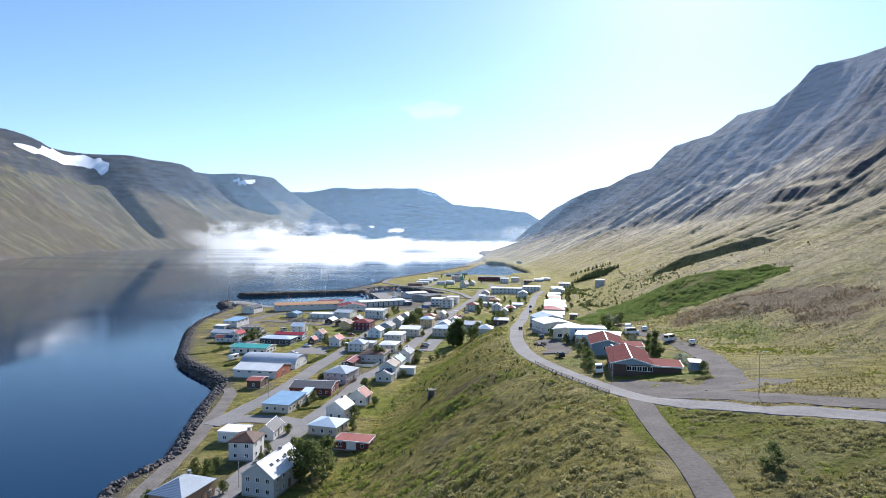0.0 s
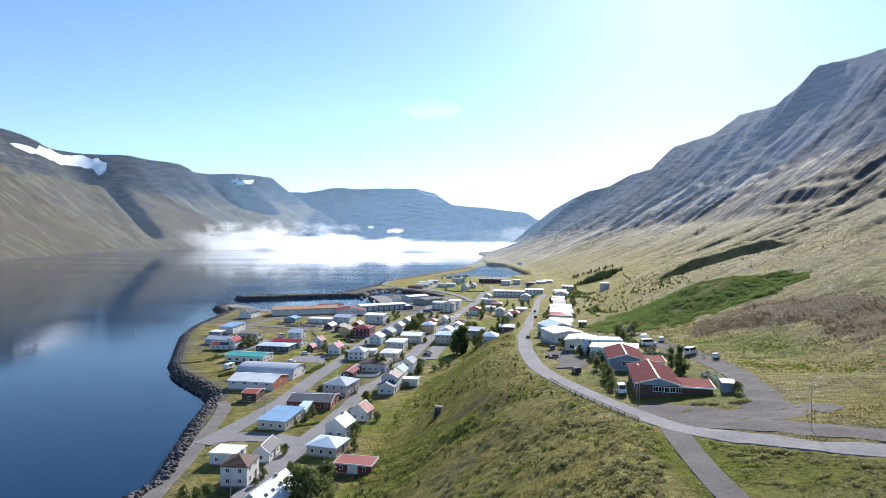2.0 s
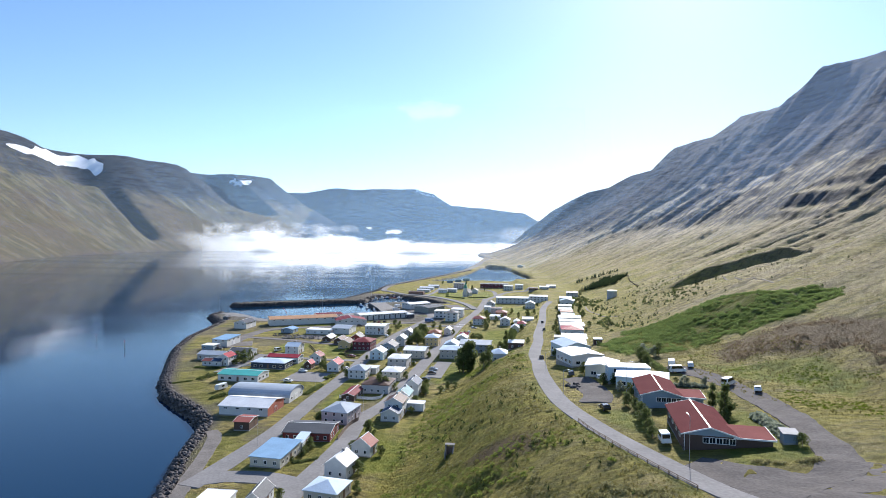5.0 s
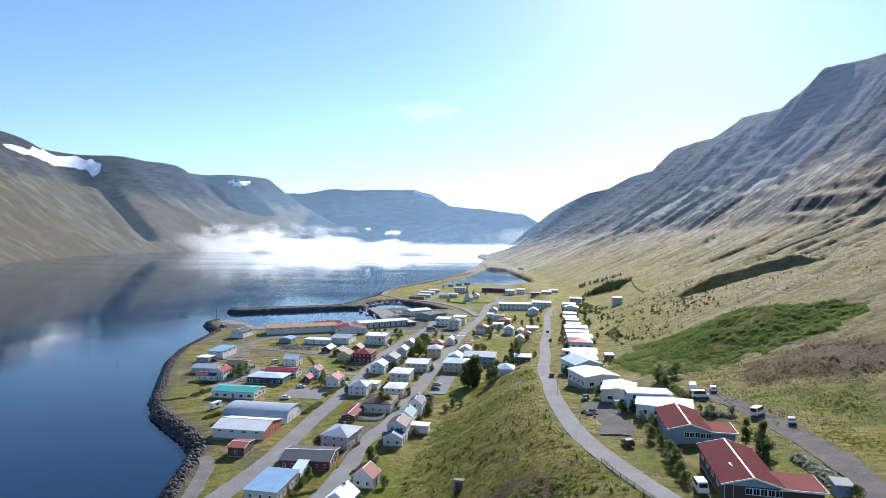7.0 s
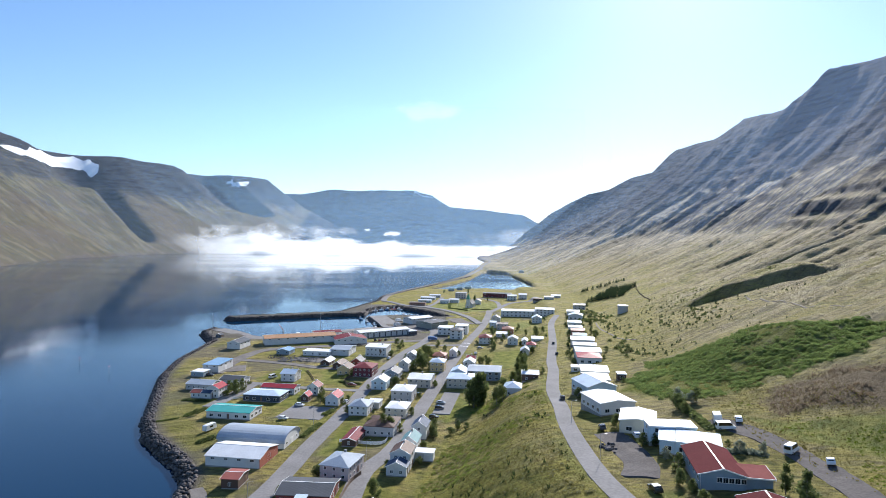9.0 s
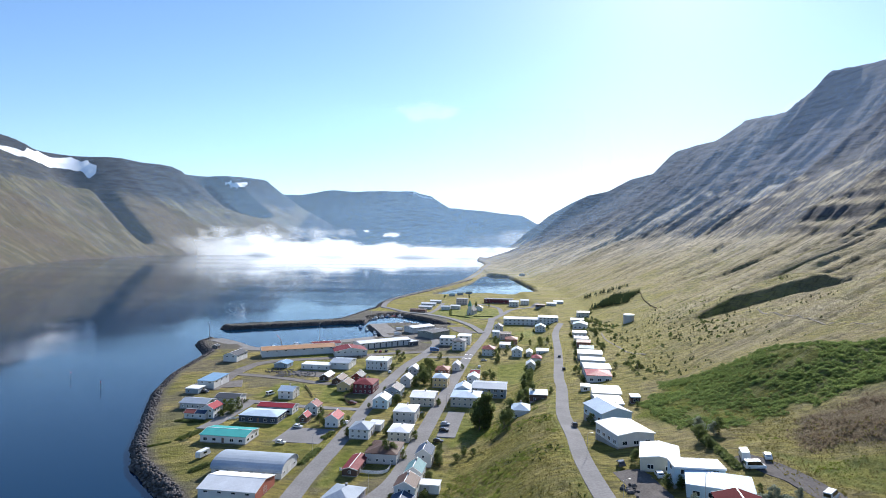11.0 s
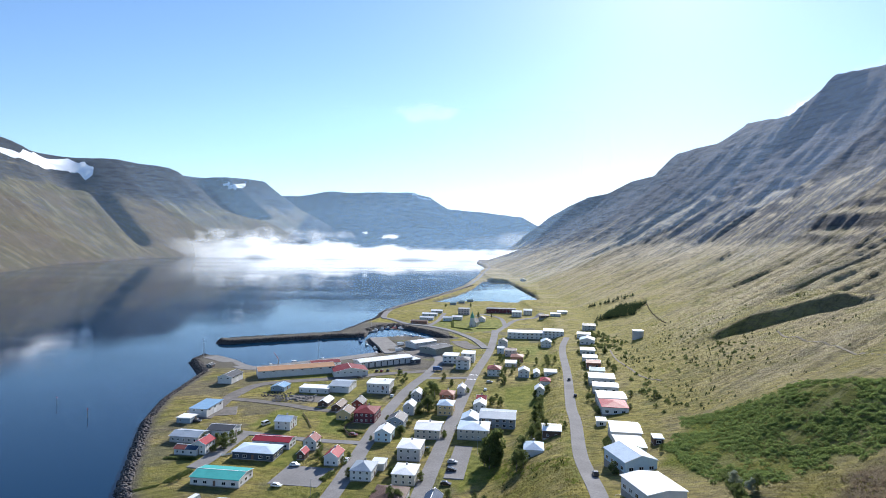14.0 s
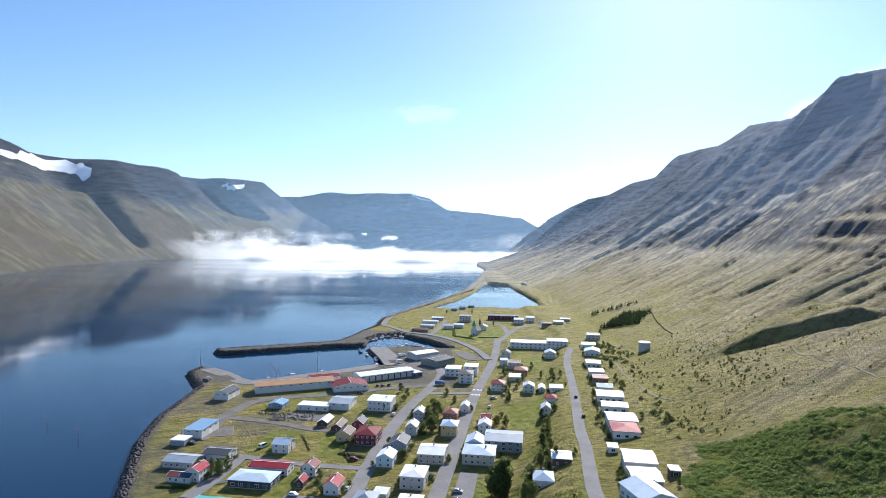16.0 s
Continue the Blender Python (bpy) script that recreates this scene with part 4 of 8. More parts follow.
def veil(name, label, y, x0, x1, tall, material, bow=0.0, bumpy=0.0):
    xs, zs = np.linspace(x0, x1, 60), np.linspace(-3, tall, 14)
    X, Z = np.meshgrid(xs, zs)
    Y = y + bow * ((X - 0) / 1000) ** 2 + bumpy * fbm(X, Z * 4 + y, 400, 3)
    idx = np.arange(X.size).reshape(X.shape)
    f = np.stack([idx[:-1, :-1], idx[:-1, 1:], idx[1:, 1:], idx[1:, :-1]], -1).reshape(-1, 4)
    me = bpy.data.meshes.new(name)
    me.from_pydata(np.stack([X, Y, Z], -1).reshape(-1, 3).tolist(), [], f.tolist())
    me.polygons.foreach_set("use_smooth", np.ones(len(f), bool))
    me.materials.append(material)
    return tagged(new(name, me), label, "mist", kind="stuff")


# upright sheets stand in for aerial haze, its blue put into their tint
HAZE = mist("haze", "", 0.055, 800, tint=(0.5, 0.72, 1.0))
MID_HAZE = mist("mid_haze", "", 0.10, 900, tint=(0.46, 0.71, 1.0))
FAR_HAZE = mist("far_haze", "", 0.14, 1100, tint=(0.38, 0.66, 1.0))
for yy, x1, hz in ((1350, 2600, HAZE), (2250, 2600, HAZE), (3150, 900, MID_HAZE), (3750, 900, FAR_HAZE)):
    veil("haze_layer", "thin blue-tinted sheet standing in for haze in the fjord", yy, -4300, x1, 900, hz, 60, 160)
# added sheets that lift and blue the right slope for glare and haze
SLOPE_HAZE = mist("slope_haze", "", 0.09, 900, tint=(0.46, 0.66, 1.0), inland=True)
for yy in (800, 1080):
    veil("haze_layer", "thin blue-tinted sheet added to brighten and haze the slope", yy, 250, 2600, 900, SLOPE_HAZE, 0, 120)
CLOUD = mist("low_cloud", "", 1.0, 110, 1.9, scale=0.0055)
veil("fog_bank", "white low fog bank lying on the fjord", 2750, -1500, 420, 135, CLOUD, 0, 260)


def cloud_puff(name, label, x, y, z, wide, tall, amount, scale, lean=0.0):
    """A ragged shred of cloud that thins out from its middle."""
    m = bpy.data.materials.new(name)
    m.use_nodes = True
    n, l = m.node_tree.nodes, m.node_tree.links
    n.remove(n["Principled BSDF"])
    geo = n.new("ShaderNodeTexCoord")
    sep, tx, mp = n.new("ShaderNodeSeparateXYZ"), n.new("ShaderNodeTexNoise"), n.new("ShaderNodeMapping")
    l.new(geo.outputs["Object"], sep.inputs[0]), l.new(geo.outputs["Object"], mp.inputs["Vector"])
    mp.inputs["Scale"].default_value, mp.inputs["Location"].default_value = (1, 1, 1.8), (x, y, z)
    l.new(mp.outputs[0], tx.inputs["Vector"])
    tx.inputs["Scale"].default_value, tx.inputs["Detail"].default_value, tx.inputs["Roughness"].default_value = scale, 7, 0.62

    def calc(op, p, q):
        k = n.new("ShaderNodeMath")
        k.operation = op
        for sock, v in zip(k.inputs, (p, q)):
            if isinstance(v, (int, float)):
                sock.default_value = v
            else:
                l.new(v, sock)
        return k.outputs[0]
    u = calc("DIVIDE", sep.outputs["X"], wide)
    v = calc("DIVIDE", calc("SUBTRACT", sep.outputs["Z"], calc("MULTIPLY", sep.outputs["X"], lean)), tall)
    r = calc("ADD", calc("MULTIPLY", u, u), calc("MULTIPLY", v, v))
    d = calc("SUBTRACT", calc("MULTIPLY", tx.outputs[0], 2.4), calc("ADD", calc("MULTIPLY", r, 0.9), 0.75))
    fac = ramp_of(n, l, d, 0.0, 0.8, 0, amount)
    tr, tl, df, ad, mx = (n.new("ShaderNode" + t) for t in ("BsdfTransparent", "BsdfTranslucent", "BsdfDiffuse", "MixShader", "MixShader"))
    for b in (tl, df):
        b.inputs["Color"].default_value = (0.92, 0.95, 0.98, 1)
    l.new(tl.outputs[0], ad.inputs[1]), l.new(df.outputs[0], ad.inputs[2])
    ad.inputs[0].default_value = 0.2
    l.new(fac, mx.inputs[0]), l.new(tr.outputs[0], mx.inputs[1]), l.new(ad.outputs[0], mx.inputs[2])
    l.new(mx.outputs[0], n["Material Output"].inputs["Surface"])
    xs, zs = np.linspace(-1.25, 1.25, 16), np.linspace(-1.25, 1.25, 8)
    X, Z = np.meshgrid(xs, zs)
    Y = -tall * 0.6 * np.cos(X * 1.2) * np.cos(Z * 1.2)
    idx = np.arange(X.size).reshape(X.shape)
    f = np.stack([idx[:-1, :-1], idx[:-1, 1:], idx[1:, 1:], idx[1:, :-1]], -1).reshape(-1, 4)
    me = bpy.data.meshes.new(name)
    me.from_pydata(np.stack([X * wide, Y, Z * tall + X * wide * lean], -1).reshape(-1, 3).tolist(), [], f.tolist())
    me.polygons.foreach_set("use_smooth", np.ones(len(f), bool))
    me.materials.append(m)
    ob = new(name, me)
    ob.location = (x, y, z)
    return tagged(ob, label, "cloud", kind="stuff")


cloud_puff("fog_wisp", "thin torn fog wisp before the far shore", -776, 2830, 98, 500, 60, 0.5, 0.011)
cloud_puff("small_cloud", "small white cloud before the far mountain", -285, 3700, 107, 90, 26, 0.95, 0.02)
cloud_puff("small_cloud", "small white cloud before the far mountain", -434, 3680, 126, 40, 15, 0.9, 0.04)
cloud_puff("valley_mist", "pale mist filling the head of the fjord", 489, 3650, 79, 480, 80, 0.35, 0.004)
cloud_puff("high_cloud", "faint thin cloud high in the pale sky", -111, 4850, 1090, 380, 110, 0.3, 0.004)
cloud_puff("high_cloud", "bright thin cloud bank behind the mountain crest", 3288, 4850, 1365, 1000, 170, 0.8, 0.0022, 0.54)

# ---- roads and yards ----
strip("road", "narrow grey asphalt street along the shore houses", [(-74, 190), (-71, 200), (-63, 235), (-58.6, 275), (-53.4, 312), (-48.5, 358), (-43, 407), (-32.2, 464.6), (-20.8, 505), (-13, 550), (-21, 589), (-31, 606)], 7.0, M["asphalt"], 0.07)
strip("road", "straight grey asphalt main street between rows of houses", [(-53.5, 118), (-50.5, 137), (-45, 181), (-37.5, 219.4), (-35, 249), (-26.5, 273), (-17.3, 328), (-4.4, 408), (2.5, 449), (11.2, 498), (29.3, 583), (41, 658), (46.8, 706)], 6.8, M["asphalt"], 0.075)
strip("road", "worn grey asphalt road on the upper terrace", [(96, 50), (76, 74), (65, 86), (58, 94), (49, 102.3), (42.5, 111), (38.3, 119), (33.5, 138), (30, 156), (27.2, 180), (27.2, 201), (29.5, 235), (33, 262), (37.4, 299), (47.8, 351), (52.6, 381), (70.3, 469), (89, 571), (106.7, 635)], 5.4, M["asphalt"], 0.080, level=False)
strip("road", "narrow worn gravelly lane branching down the hill", [(38.8, 117), (37, 109), (34.6, 96), (33, 85), (31.8, 74), (30, 64), (26, 46)], 4.2, M["cinder"], 0.075, wobble=1.2, level=False)
strip("road", "short asphalt cross street between town streets", [(-23.5, 490), (-8, 489.5), (9, 489)], 5.5, M["asphalt"], 0.085)
strip("road", "short asphalt side street between low houses", [(-113, 374), (-95, 368.5), (-77, 363.5), (-49, 358.5)], 4.5, M["asphalt"], 0.085)
strip("road", "short asphalt link street near the sea wall", [(-73, 194), (-65.7, 196.3), (-55, 195), (-43.5, 189.5)], 8, M["asphalt"], 0.085)
strip("road", "wide gravelly asphalt road toward the harbour", [(-138.6, 395), (-139, 431), (-136, 454), (-129.6, 468), (-113.6, 477), (-80, 488), (-52, 502), (-22, 512)], 8, M["gravel"], 0.075, wobble=3)
strip("road", "grey gravel street past empty lots", [(-139, 434), (-120.5, 429), (-100.5, 421.5), (-81, 412.5), (-62, 410)], 5.5, M["gravel"], 0.090, wobble=2)
strip("road", "short asphalt yard lane beside offices", [(-116.5, 328), (-113, 345), (-110, 371)], 7, M["asphalt"], 0.075)
strip("road", "curving asphalt causeway road along the basin", [(28, 600), (24, 630), (18.5, 655), (2.4, 697), (-22, 732), (-48, 750), (-68, 785), (-79, 805), (-77, 875), (-60, 938), (-33, 1020), (15, 1160), (54, 1318), (98, 1588), (133, 1826), (163, 2042), (174, 2270), (169, 2500), (206, 2866)], 6.5, M["asphalt"], 0.5)
strip("road", "grey asphalt road round the churchyard", [(45.7, 690), (53, 712), (62, 740), (80.6, 789), (106.5, 812), (119.7, 831)], 6, M["asphalt"], 0.100)
strip("road", "short asphalt lane by the low houses", [(-24, 733), (-13, 780), (-4, 850)], 5, M["asphalt"], 0.100)
strip("road", "asphalt lane past the brick apartments", [(62, 741), (63, 805), (44, 842), (35, 820)], 5, M["asphalt"], 0.110)
strip("gravel_track", "bare gravel track behind the boulder sea wall", [(-86, 238), (-81.5, 228), (-76.5, 198), (-73, 172), (-71, 148), (-70, 128)], 4.5, M["gravel"], 0.050, category="track", wobble=2)
strip("driveway", "steep gravel driveway in front of white houses", [(35.5, 187), (38.5, 195), (39.2, 207), (38.8, 224)], 8.0, M["cinder"], 0.035, category="driveway", wobble=3, level=False)
strip("gravel_verge", "bare gravel verge between road and house", [(40, 121.5), (47, 116.5), (54.5, 110), (63, 100.5), (72, 91)], 7, M["cinder"], 0.05, category="verge", wobble=4, level=False)
strip("gravel_yard", "wide bare gravel yard behind terrace houses", [(43, 117), (51, 121), (60, 126), (66, 138), (70.5, 155), (74, 170), (76, 186), (75.5, 207), (70, 226)], 7, M["cinder"], 0.060, category="yard", wobble=5, level=False)
strip("parking_lot", "bare asphalt parking lot beside the teal roof", [(-80, 322), (-70, 320), (-60, 318)], 19, M["asphalt"], 0.060, category="parking lot")
strip("parking_lot", "small asphalt parking strip beside the main street", [(-9, 315), (-3, 352)], 8, M["asphalt"], 0.050, category="parking lot")
strip("quay_apron", "grey concrete quay behind the long fish halls", [(-196, 557), (-175, 540), (-155, 518), (-140, 519), (-118, 535), (-80, 562), (-62, 580)], 12, M["concrete"], 0.125, category="quay")
strip("quay_apron", "grey concrete finger quay in the harbour", [(-50, 578), (-58, 610), (-66, 636), (-72, 656)], 17, M["concrete"], 0.125, category="quay")
strip("gravel_yard", "bare gravel harbour yard between warehouses", [(-46, 562), (-30, 575), (-24, 600), (-30, 640)], 26, M["gravel"], 0.060, category="yard", wobble=4)
strip("gravel_yard", "bare gravel lot beside the basin", [(6, 640), (10, 620), (18, 600)], 14, M["gravel"], 0.060, category="yard", wobble=6)
strip("gravel_yard", "pale gravel lot with stacked stone", [(-103, 440), (-90, 436), (-80, 432)], 12, M["gravel"], 0.050, category="yard", wobble=3)
strip("gravel_yard", "gravel yard round the blue-roofed shed", [(-150, 402), (-140, 406), (-126, 410)], 16, M["gravel"], 0.050, category="yard", wobble=4)
strip("footpath", "thin pale footpath worn into the hillside", [(183, 425), (178, 407), (175, 380), (173, 356), (171, 338), (175, 318)], 1.2, mat("path_dirt", (0.2, 0.165, 0.105), 0.95, 0.2, 0.3, 4.0, 0.4), 0.12, category="path", wobble=0.8, level=False)
strip("footpath", "thin pale footpath behind the upper houses", [(121, 545), (112, 500), (108, 460), (104, 425), (106, 400)], 1.1, bpy.data.materials["path_dirt"], 0.12, category="path", wobble=0.8, level=False)

# sink the ground a little under the road beds
for pts, width in STRIPS:
    L = np.array([(p[0], p[1]) for p in line_points(pts)])
    near = (GX > L[:, 0].min() - 12) & (GX < L[:, 0].max() + 12) & (GY > L[:, 1].min() - 12) & (GY < L[:, 1].max() + 12)
    X, Y = GX[near], GY[near]
    d = np.full(X.shape, 1e9)
    for p in L:
        d = np.minimum(d, np.hypot(X - p[0], Y - p[1]))
    GZ[near] = np.where(d < width / 2 - 0.3, np.minimum(GZ[near], height(X, Y) - 0.3), GZ[near])
ground.data.vertices.foreach_set("co", np.stack([GX, GY, GZ], -1).astype(np.float32).ravel())
ground.data.update()

strip("gravel_yard", "bare dark gravel forecourt below the maroon-roofed house", [(38, 134), (44, 127), (50, 122.5), (57, 120), (64, 121), (69, 125)], 11, M["cinder"], 0.045, category="yard", wobble=4, level=False)

# ---- buildings ----
house("house", "tan-brown low house with blue-grey hipped roof by the town street", -58.1, 132.9, 4.46, 8.6, 11.0, -16.1, 4.0, 2.2, "hip", "tanbrown", "bluegrey", "small", True, "house")
house("house", "grey two-storey house with zinc gabled roof by the town street", -40.2, 142.2, 4.74, 8.4, 13.7, -16.0, 5.0, 3.0, "gd", "grey", "zinc", "small", True, "house")
house("house", "white two-storey house with brown hipped roof by the town street", -53.3, 162.1, 4.45, 6.8, 7.8, -4.0, 5.2, 1.6, "hip", "white", "brown", "small", True, "house")
house("house", "white low house with dark grey gabled roof by the town street", -51.2, 178.2, 4.46, 4.5, 8.5, -4.0, 3.0, 1.8, "gd", "white", "darkgrey", "small", False, "house")
house("garage", "white low garage with white flat roof by the town street", -61.3, 176.1, 4.22, 7.5, 6.6, -6.1, 3.2, 0.0, "flat", "white", "white", "small", False, "garage")
house("house", "cream low house with blue lean-to roof by the town street", -55.4, 209.3, 4.28, 9.7, 14.0, -11.9, 3.0, 0.8, "shed", "cream", "blue", "small", False, "house")
house("house", "white low house with pale blue lean-to roof by the town street", -50.1, 219.8, 4.38, 2.9, 8.5, -4.0, 2.8, 0.5, "shed", "white", "lightblue", "small", False, "house")
house("house", "dark red low house with dark grey roof by the town street", -49.3, 230.8, 4.36, 15.8, 12.7, -4.0, 3.0, 1.2, "gw", "darkred", "darkgrey", "small", False, "house")
house("house", "pink two-storey house with blue-grey hipped roof by the town street", -42.1, 248.8, 4.44, 10.0, 12.5, -16.0, 4.5, 1.8, "hip", "pink", "bluegrey", "small", True, "house")
house("house", "white low house with white gabled roof by the town street", -33.7, 196.9, 4.73, 6.6, 7.3, -16.0, 4.0, 2.3, "gd", "white", "white", "small", True, "house")
house("house", "white low house with faded red gabled roof by the town street", -29.1, 213.2, 4.76, 6.3, 5.5, -16.0, 3.5, 2.3, "gd", "white", "palered", "small", False, "house")
house("house", "cream low house with pale blue hipped roof by the town street", -34.7, 182.4, 4.74, 9.2, 8.7, -16.0, 3.0, 1.4, "hip", "cream", "lightblue", "small", False, "house")
house("garage", "dark red low garage with faded red roof by the town street", -24.6, 168.8, 4.83, 10.1, 6.1, -11.4, 2.6, 0.0, "flat", "darkred", "palered", "small", False, "garage")
house("kiosk", "dark timber kiosk with faded red gabled roof by the town street", -74.9, 241.0, 3.64, 5.5, 7.9, -5.2, 3.2, 0.6, "gw", "darkwood", "palered", "small", False, "kiosk")
house("house", "white two-storey house with brown gabled roof by the town street", -22.4, 255.0, 4.74, 6.8, 8.5, -9.0, 5.5, 1.8, "gd", "white", "brown", "small", True, "house")
house("annex", "white annex with dark blue gabled roof by the town street", -23.6, 247.5, 4.74, 6.7, 4.9, -9.0, 3.2, 1.6, "gd", "white", "darkblue", "small", False, "house")
house("house", "white two-storey house with teal-grey gabled roof by the town street", -20.2, 269.3, 4.73, 5.7, 8.5, -9.0, 4.6, 2.0, "gd", "white", "tealgrey", "small", True, "house")
house("house", "white two-storey house with dark blue gabled roof by the town street", -17.1, 285.3, 4.73, 5.7, 8.5, -9.0, 5.0, 2.0, "gd", "white", "darkblue", "small", True, "house")
house("garage", "white low garage with white flat roof by the town street", -14.9, 260.6, 4.79, 6.4, 4.5, -9.0, 3.0, 0.0, "flat", "white", "white", "small", False, "garage")
house("shed", "dark timber low shed with dark red roof by the town street", -42.6, 280.6, 4.24, 5.4, 14.0, -9.0, 2.5, 0.8, "gd", "darkwood", "darkred", "small", False, "shed")
house("house", "grey low house with brown hipped roof by the town street", -32.6, 291.7, 4.43, 11.9, 14.0, -9.0, 4.0, 1.6, "hip", "grey", "brown", "small", True, "house")
house("house", "white two-storey house with blue-grey hipped roof by the town street", -44.8, 318.6, 3.90, 8.5, 10.5, -9.0, 4.3, 1.8, "hip", "white", "bluegrey", "small", True, "house")
house("garage", "white low garage with zinc flat roof by the town street", -39.5, 327.1, 3.96, 5.4, 6.5, -9.0, 3.0, 0.0, "flat", "white", "zinc", "small", False, "garage")
house("house", "cream two-storey house with white hipped roof by the town street", -27.8, 314.1, 4.38, 8.9, 11.1, -9.0, 4.4, 1.0, "hip", "cream", "white", "small", True, "house")
house("house", "grey two-storey house with white hipped roof by the town street", -26.8, 340.2, 4.20, 9.9, 12.4, -9.0, 5.6, 1.0, "hip", "grey", "white", "small", True, "house")
house("house", "beige two-storey house with white gabled roof by the town street", -19.1, 368.9, 4.18, 12.0, 14.0, -9.0, 4.6, 1.2, "gw", "beige", "white", "small", True, "house")
house("house", "tan two-storey house with pale blue hipped roof by the town street", -10.2, 405.6, 4.11, 8.4, 10.5, -9.0, 5.6, 1.5, "hip", "tan", "lightblue", "small", True, "house")
house("house", "brick two-storey house with brown-red hipped roof by the town street", -8.9, 432.2, 3.95, 8.0, 10.0, -9.0, 4.4, 1.5, "hip", "brick", "brownred", "small", True, "house")
house("house", "white low house with white gabled roof by the town street", 0.1, 447.3, 4.09, 4.5, 8.5, -9.0, 4.0, 1.6, "gd", "white", "white", "small", True, "house")
house("house", "pale blue two-storey house with white gabled roof by the town street", -40.3, 363.6, 3.66, 7.5, 9.4, -9.0, 4.5, 2.0, "gd", "paleblue", "white", "small", True, "house")
house("house", "slate two-storey house with dark grey gabled roof by the town street", -35.5, 383.2, 3.64, 8.6, 10.8, -9.0, 4.4, 2.2, "gd", "slate", "darkgrey", "small", True, "house")
house("house", "grey two-storey house with white gabled roof by the town street", -30.1, 406.3, 3.59, 5.7, 8.5, -9.0, 5.0, 2.0, "gd", "grey", "white", "small", True, "house")
house("house", "grey two-storey house with zinc gabled roof by the town street", -26.8, 433.3, 3.50, 6.1, 8.5, -9.0, 4.6, 2.0, "gd", "grey", "zinc", "small", True, "house")
house("house", "white two-storey house with white gabled roof by the town street", -50.5, 454.1, 3.20, 14.1, 14.0, -9.0, 6.3, 0.6, "gw", "white", "white", "small", True, "house")
house("house", "maroon two-storey house with dark red hipped roof by the town street", -52.1, 395.3, 3.26, 10.9, 13.7, -9.0, 5.4, 1.6, "hip", "maroon", "darkred", "small", True, "house")
house("house", "tan low house with brown gabled roof by the town street", -64.0, 398.3, 3.20, 7.4, 9.3, -9.0, 3.8, 2.0, "gd", "tan", "brown", "small", False, "house")
house("house", "dark red two-storey house with dark grey roof by the town street", -58.9, 414.2, 3.20, 6.3, 8.5, -9.0, 4.5, 2.2, "gd", "darkred", "darkgrey", "small", True, "house")
house("shed", "dark timber low shed with brown gabled roof by the town street", -70.0, 414.4, 3.20, 5.6, 11.2, -9.0, 2.8, 1.6, "gd", "darkwood", "brown", "small", False, "shed")
house("shed", "dark timber low shed with white gabled roof by the town street", -79.1, 423.5, 3.20, 5.6, 11.1, -9.0, 2.4, 1.6, "gd", "darkwood", "white", "small", False, "shed")
house("warehouse", "white warehouse with blue-grey gabled roof by the town street", -74.6, 457.1, 3.20, 12.6, 17.0, -9.0, 4.2, 1.2, "gw", "white", "bluegrey", "band", False, "warehouse")
house("house", "dark timber low house with white gabled roof by the town street", 33.5, 334.1, 15.89, 7.6, 9.5, -9.0, 3.5, 0.8, "gw", "darkwood", "white", "small", False, "house")
house("house", "white low house with pale blue hipped roof by the town street", 23.3, 318.6, 12.85, 7.5, 9.4, -9.0, 4.0, 1.6, "hip", "white", "lightblue", "small", True, "house")
house("warehouse", "slate warehouse with blue-grey gabled roof by the town street", 16.1, 385.3, 4.77, 17.9, 16.7, -9.0, 5.0, 1.2, "gw", "slate", "bluegrey", "wide", False, "warehouse")
house("house", "white two-storey house with pale blue gabled roof by the town street", 1.5, 379.8, 4.58, 8.6, 10.8, -9.0, 5.2, 2.2, "gd", "white", "lightblue", "small", True, "house")
house("house", "beige two-storey house with pale blue hipped roof by the town street", 2.5, 366.6, 4.67, 14.6, 14.0, -9.0, 5.0, 1.5, "hip", "beige", "lightblue", "small", True, "house")
house("house", "white low house with crimson gabled roof by the town street", 10.5, 420.9, 4.51, 5.4, 8.5, -9.0, 4.0, 1.5, "gw", "white", "crimson", "small", True, "house")
house("house", "white two-storey house with white gabled roof by the town street", 8.6, 408.8, 4.54, 6.6, 8.5, -9.0, 4.4, 1.8, "gd", "white", "white", "small", True, "house")
house("house", "white two-storey house with dark red hipped roof by the town street", 25.3, 497.0, 4.39, 9.0, 11.3, -9.0, 5.0, 1.8, "hip", "white", "darkred", "small", True, "house")
house("house", "white two-storey house with zinc gabled roof by the town street", 45.2, 491.5, 4.76, 7.2, 9.0, -9.0, 4.6, 1.8, "gd", "white", "zinc", "small", True, "house")
house("garage", "white low garage with white gabled roof by the town street", 54.3, 492.9, 4.80, 4.2, 10.9, -9.0, 3.0, 1.2, "gd", "white", "white", "small", False, "garage")
house("house", "white low house with white gabled roof by the town street", 60.7, 476.5, 9.29, 8.1, 10.1, -9.0, 3.0, 1.0, "gw", "white", "white", "small", False, "house")
house("house", "cream two-storey house with zinc gabled roof by the town street", 44.7, 426.7, 7.96, 5.3, 8.5, -9.0, 5.0, 2.0, "gd", "cream", "zinc", "small", True, "house")
house("house", "white low house with crimson hipped roof by the town street", 52.4, 450.3, 8.41, 6.0, 8.5, -9.0, 4.0, 1.4, "hip", "white", "crimson", "small", True, "house")
house("house", "grey two-storey house with dark grey gabled roof by the town street", 44.2, 609.1, 3.97, 7.9, 9.9, -9.0, 5.0, 2.2, "gd", "grey", "darkgrey", "small", True, "house")
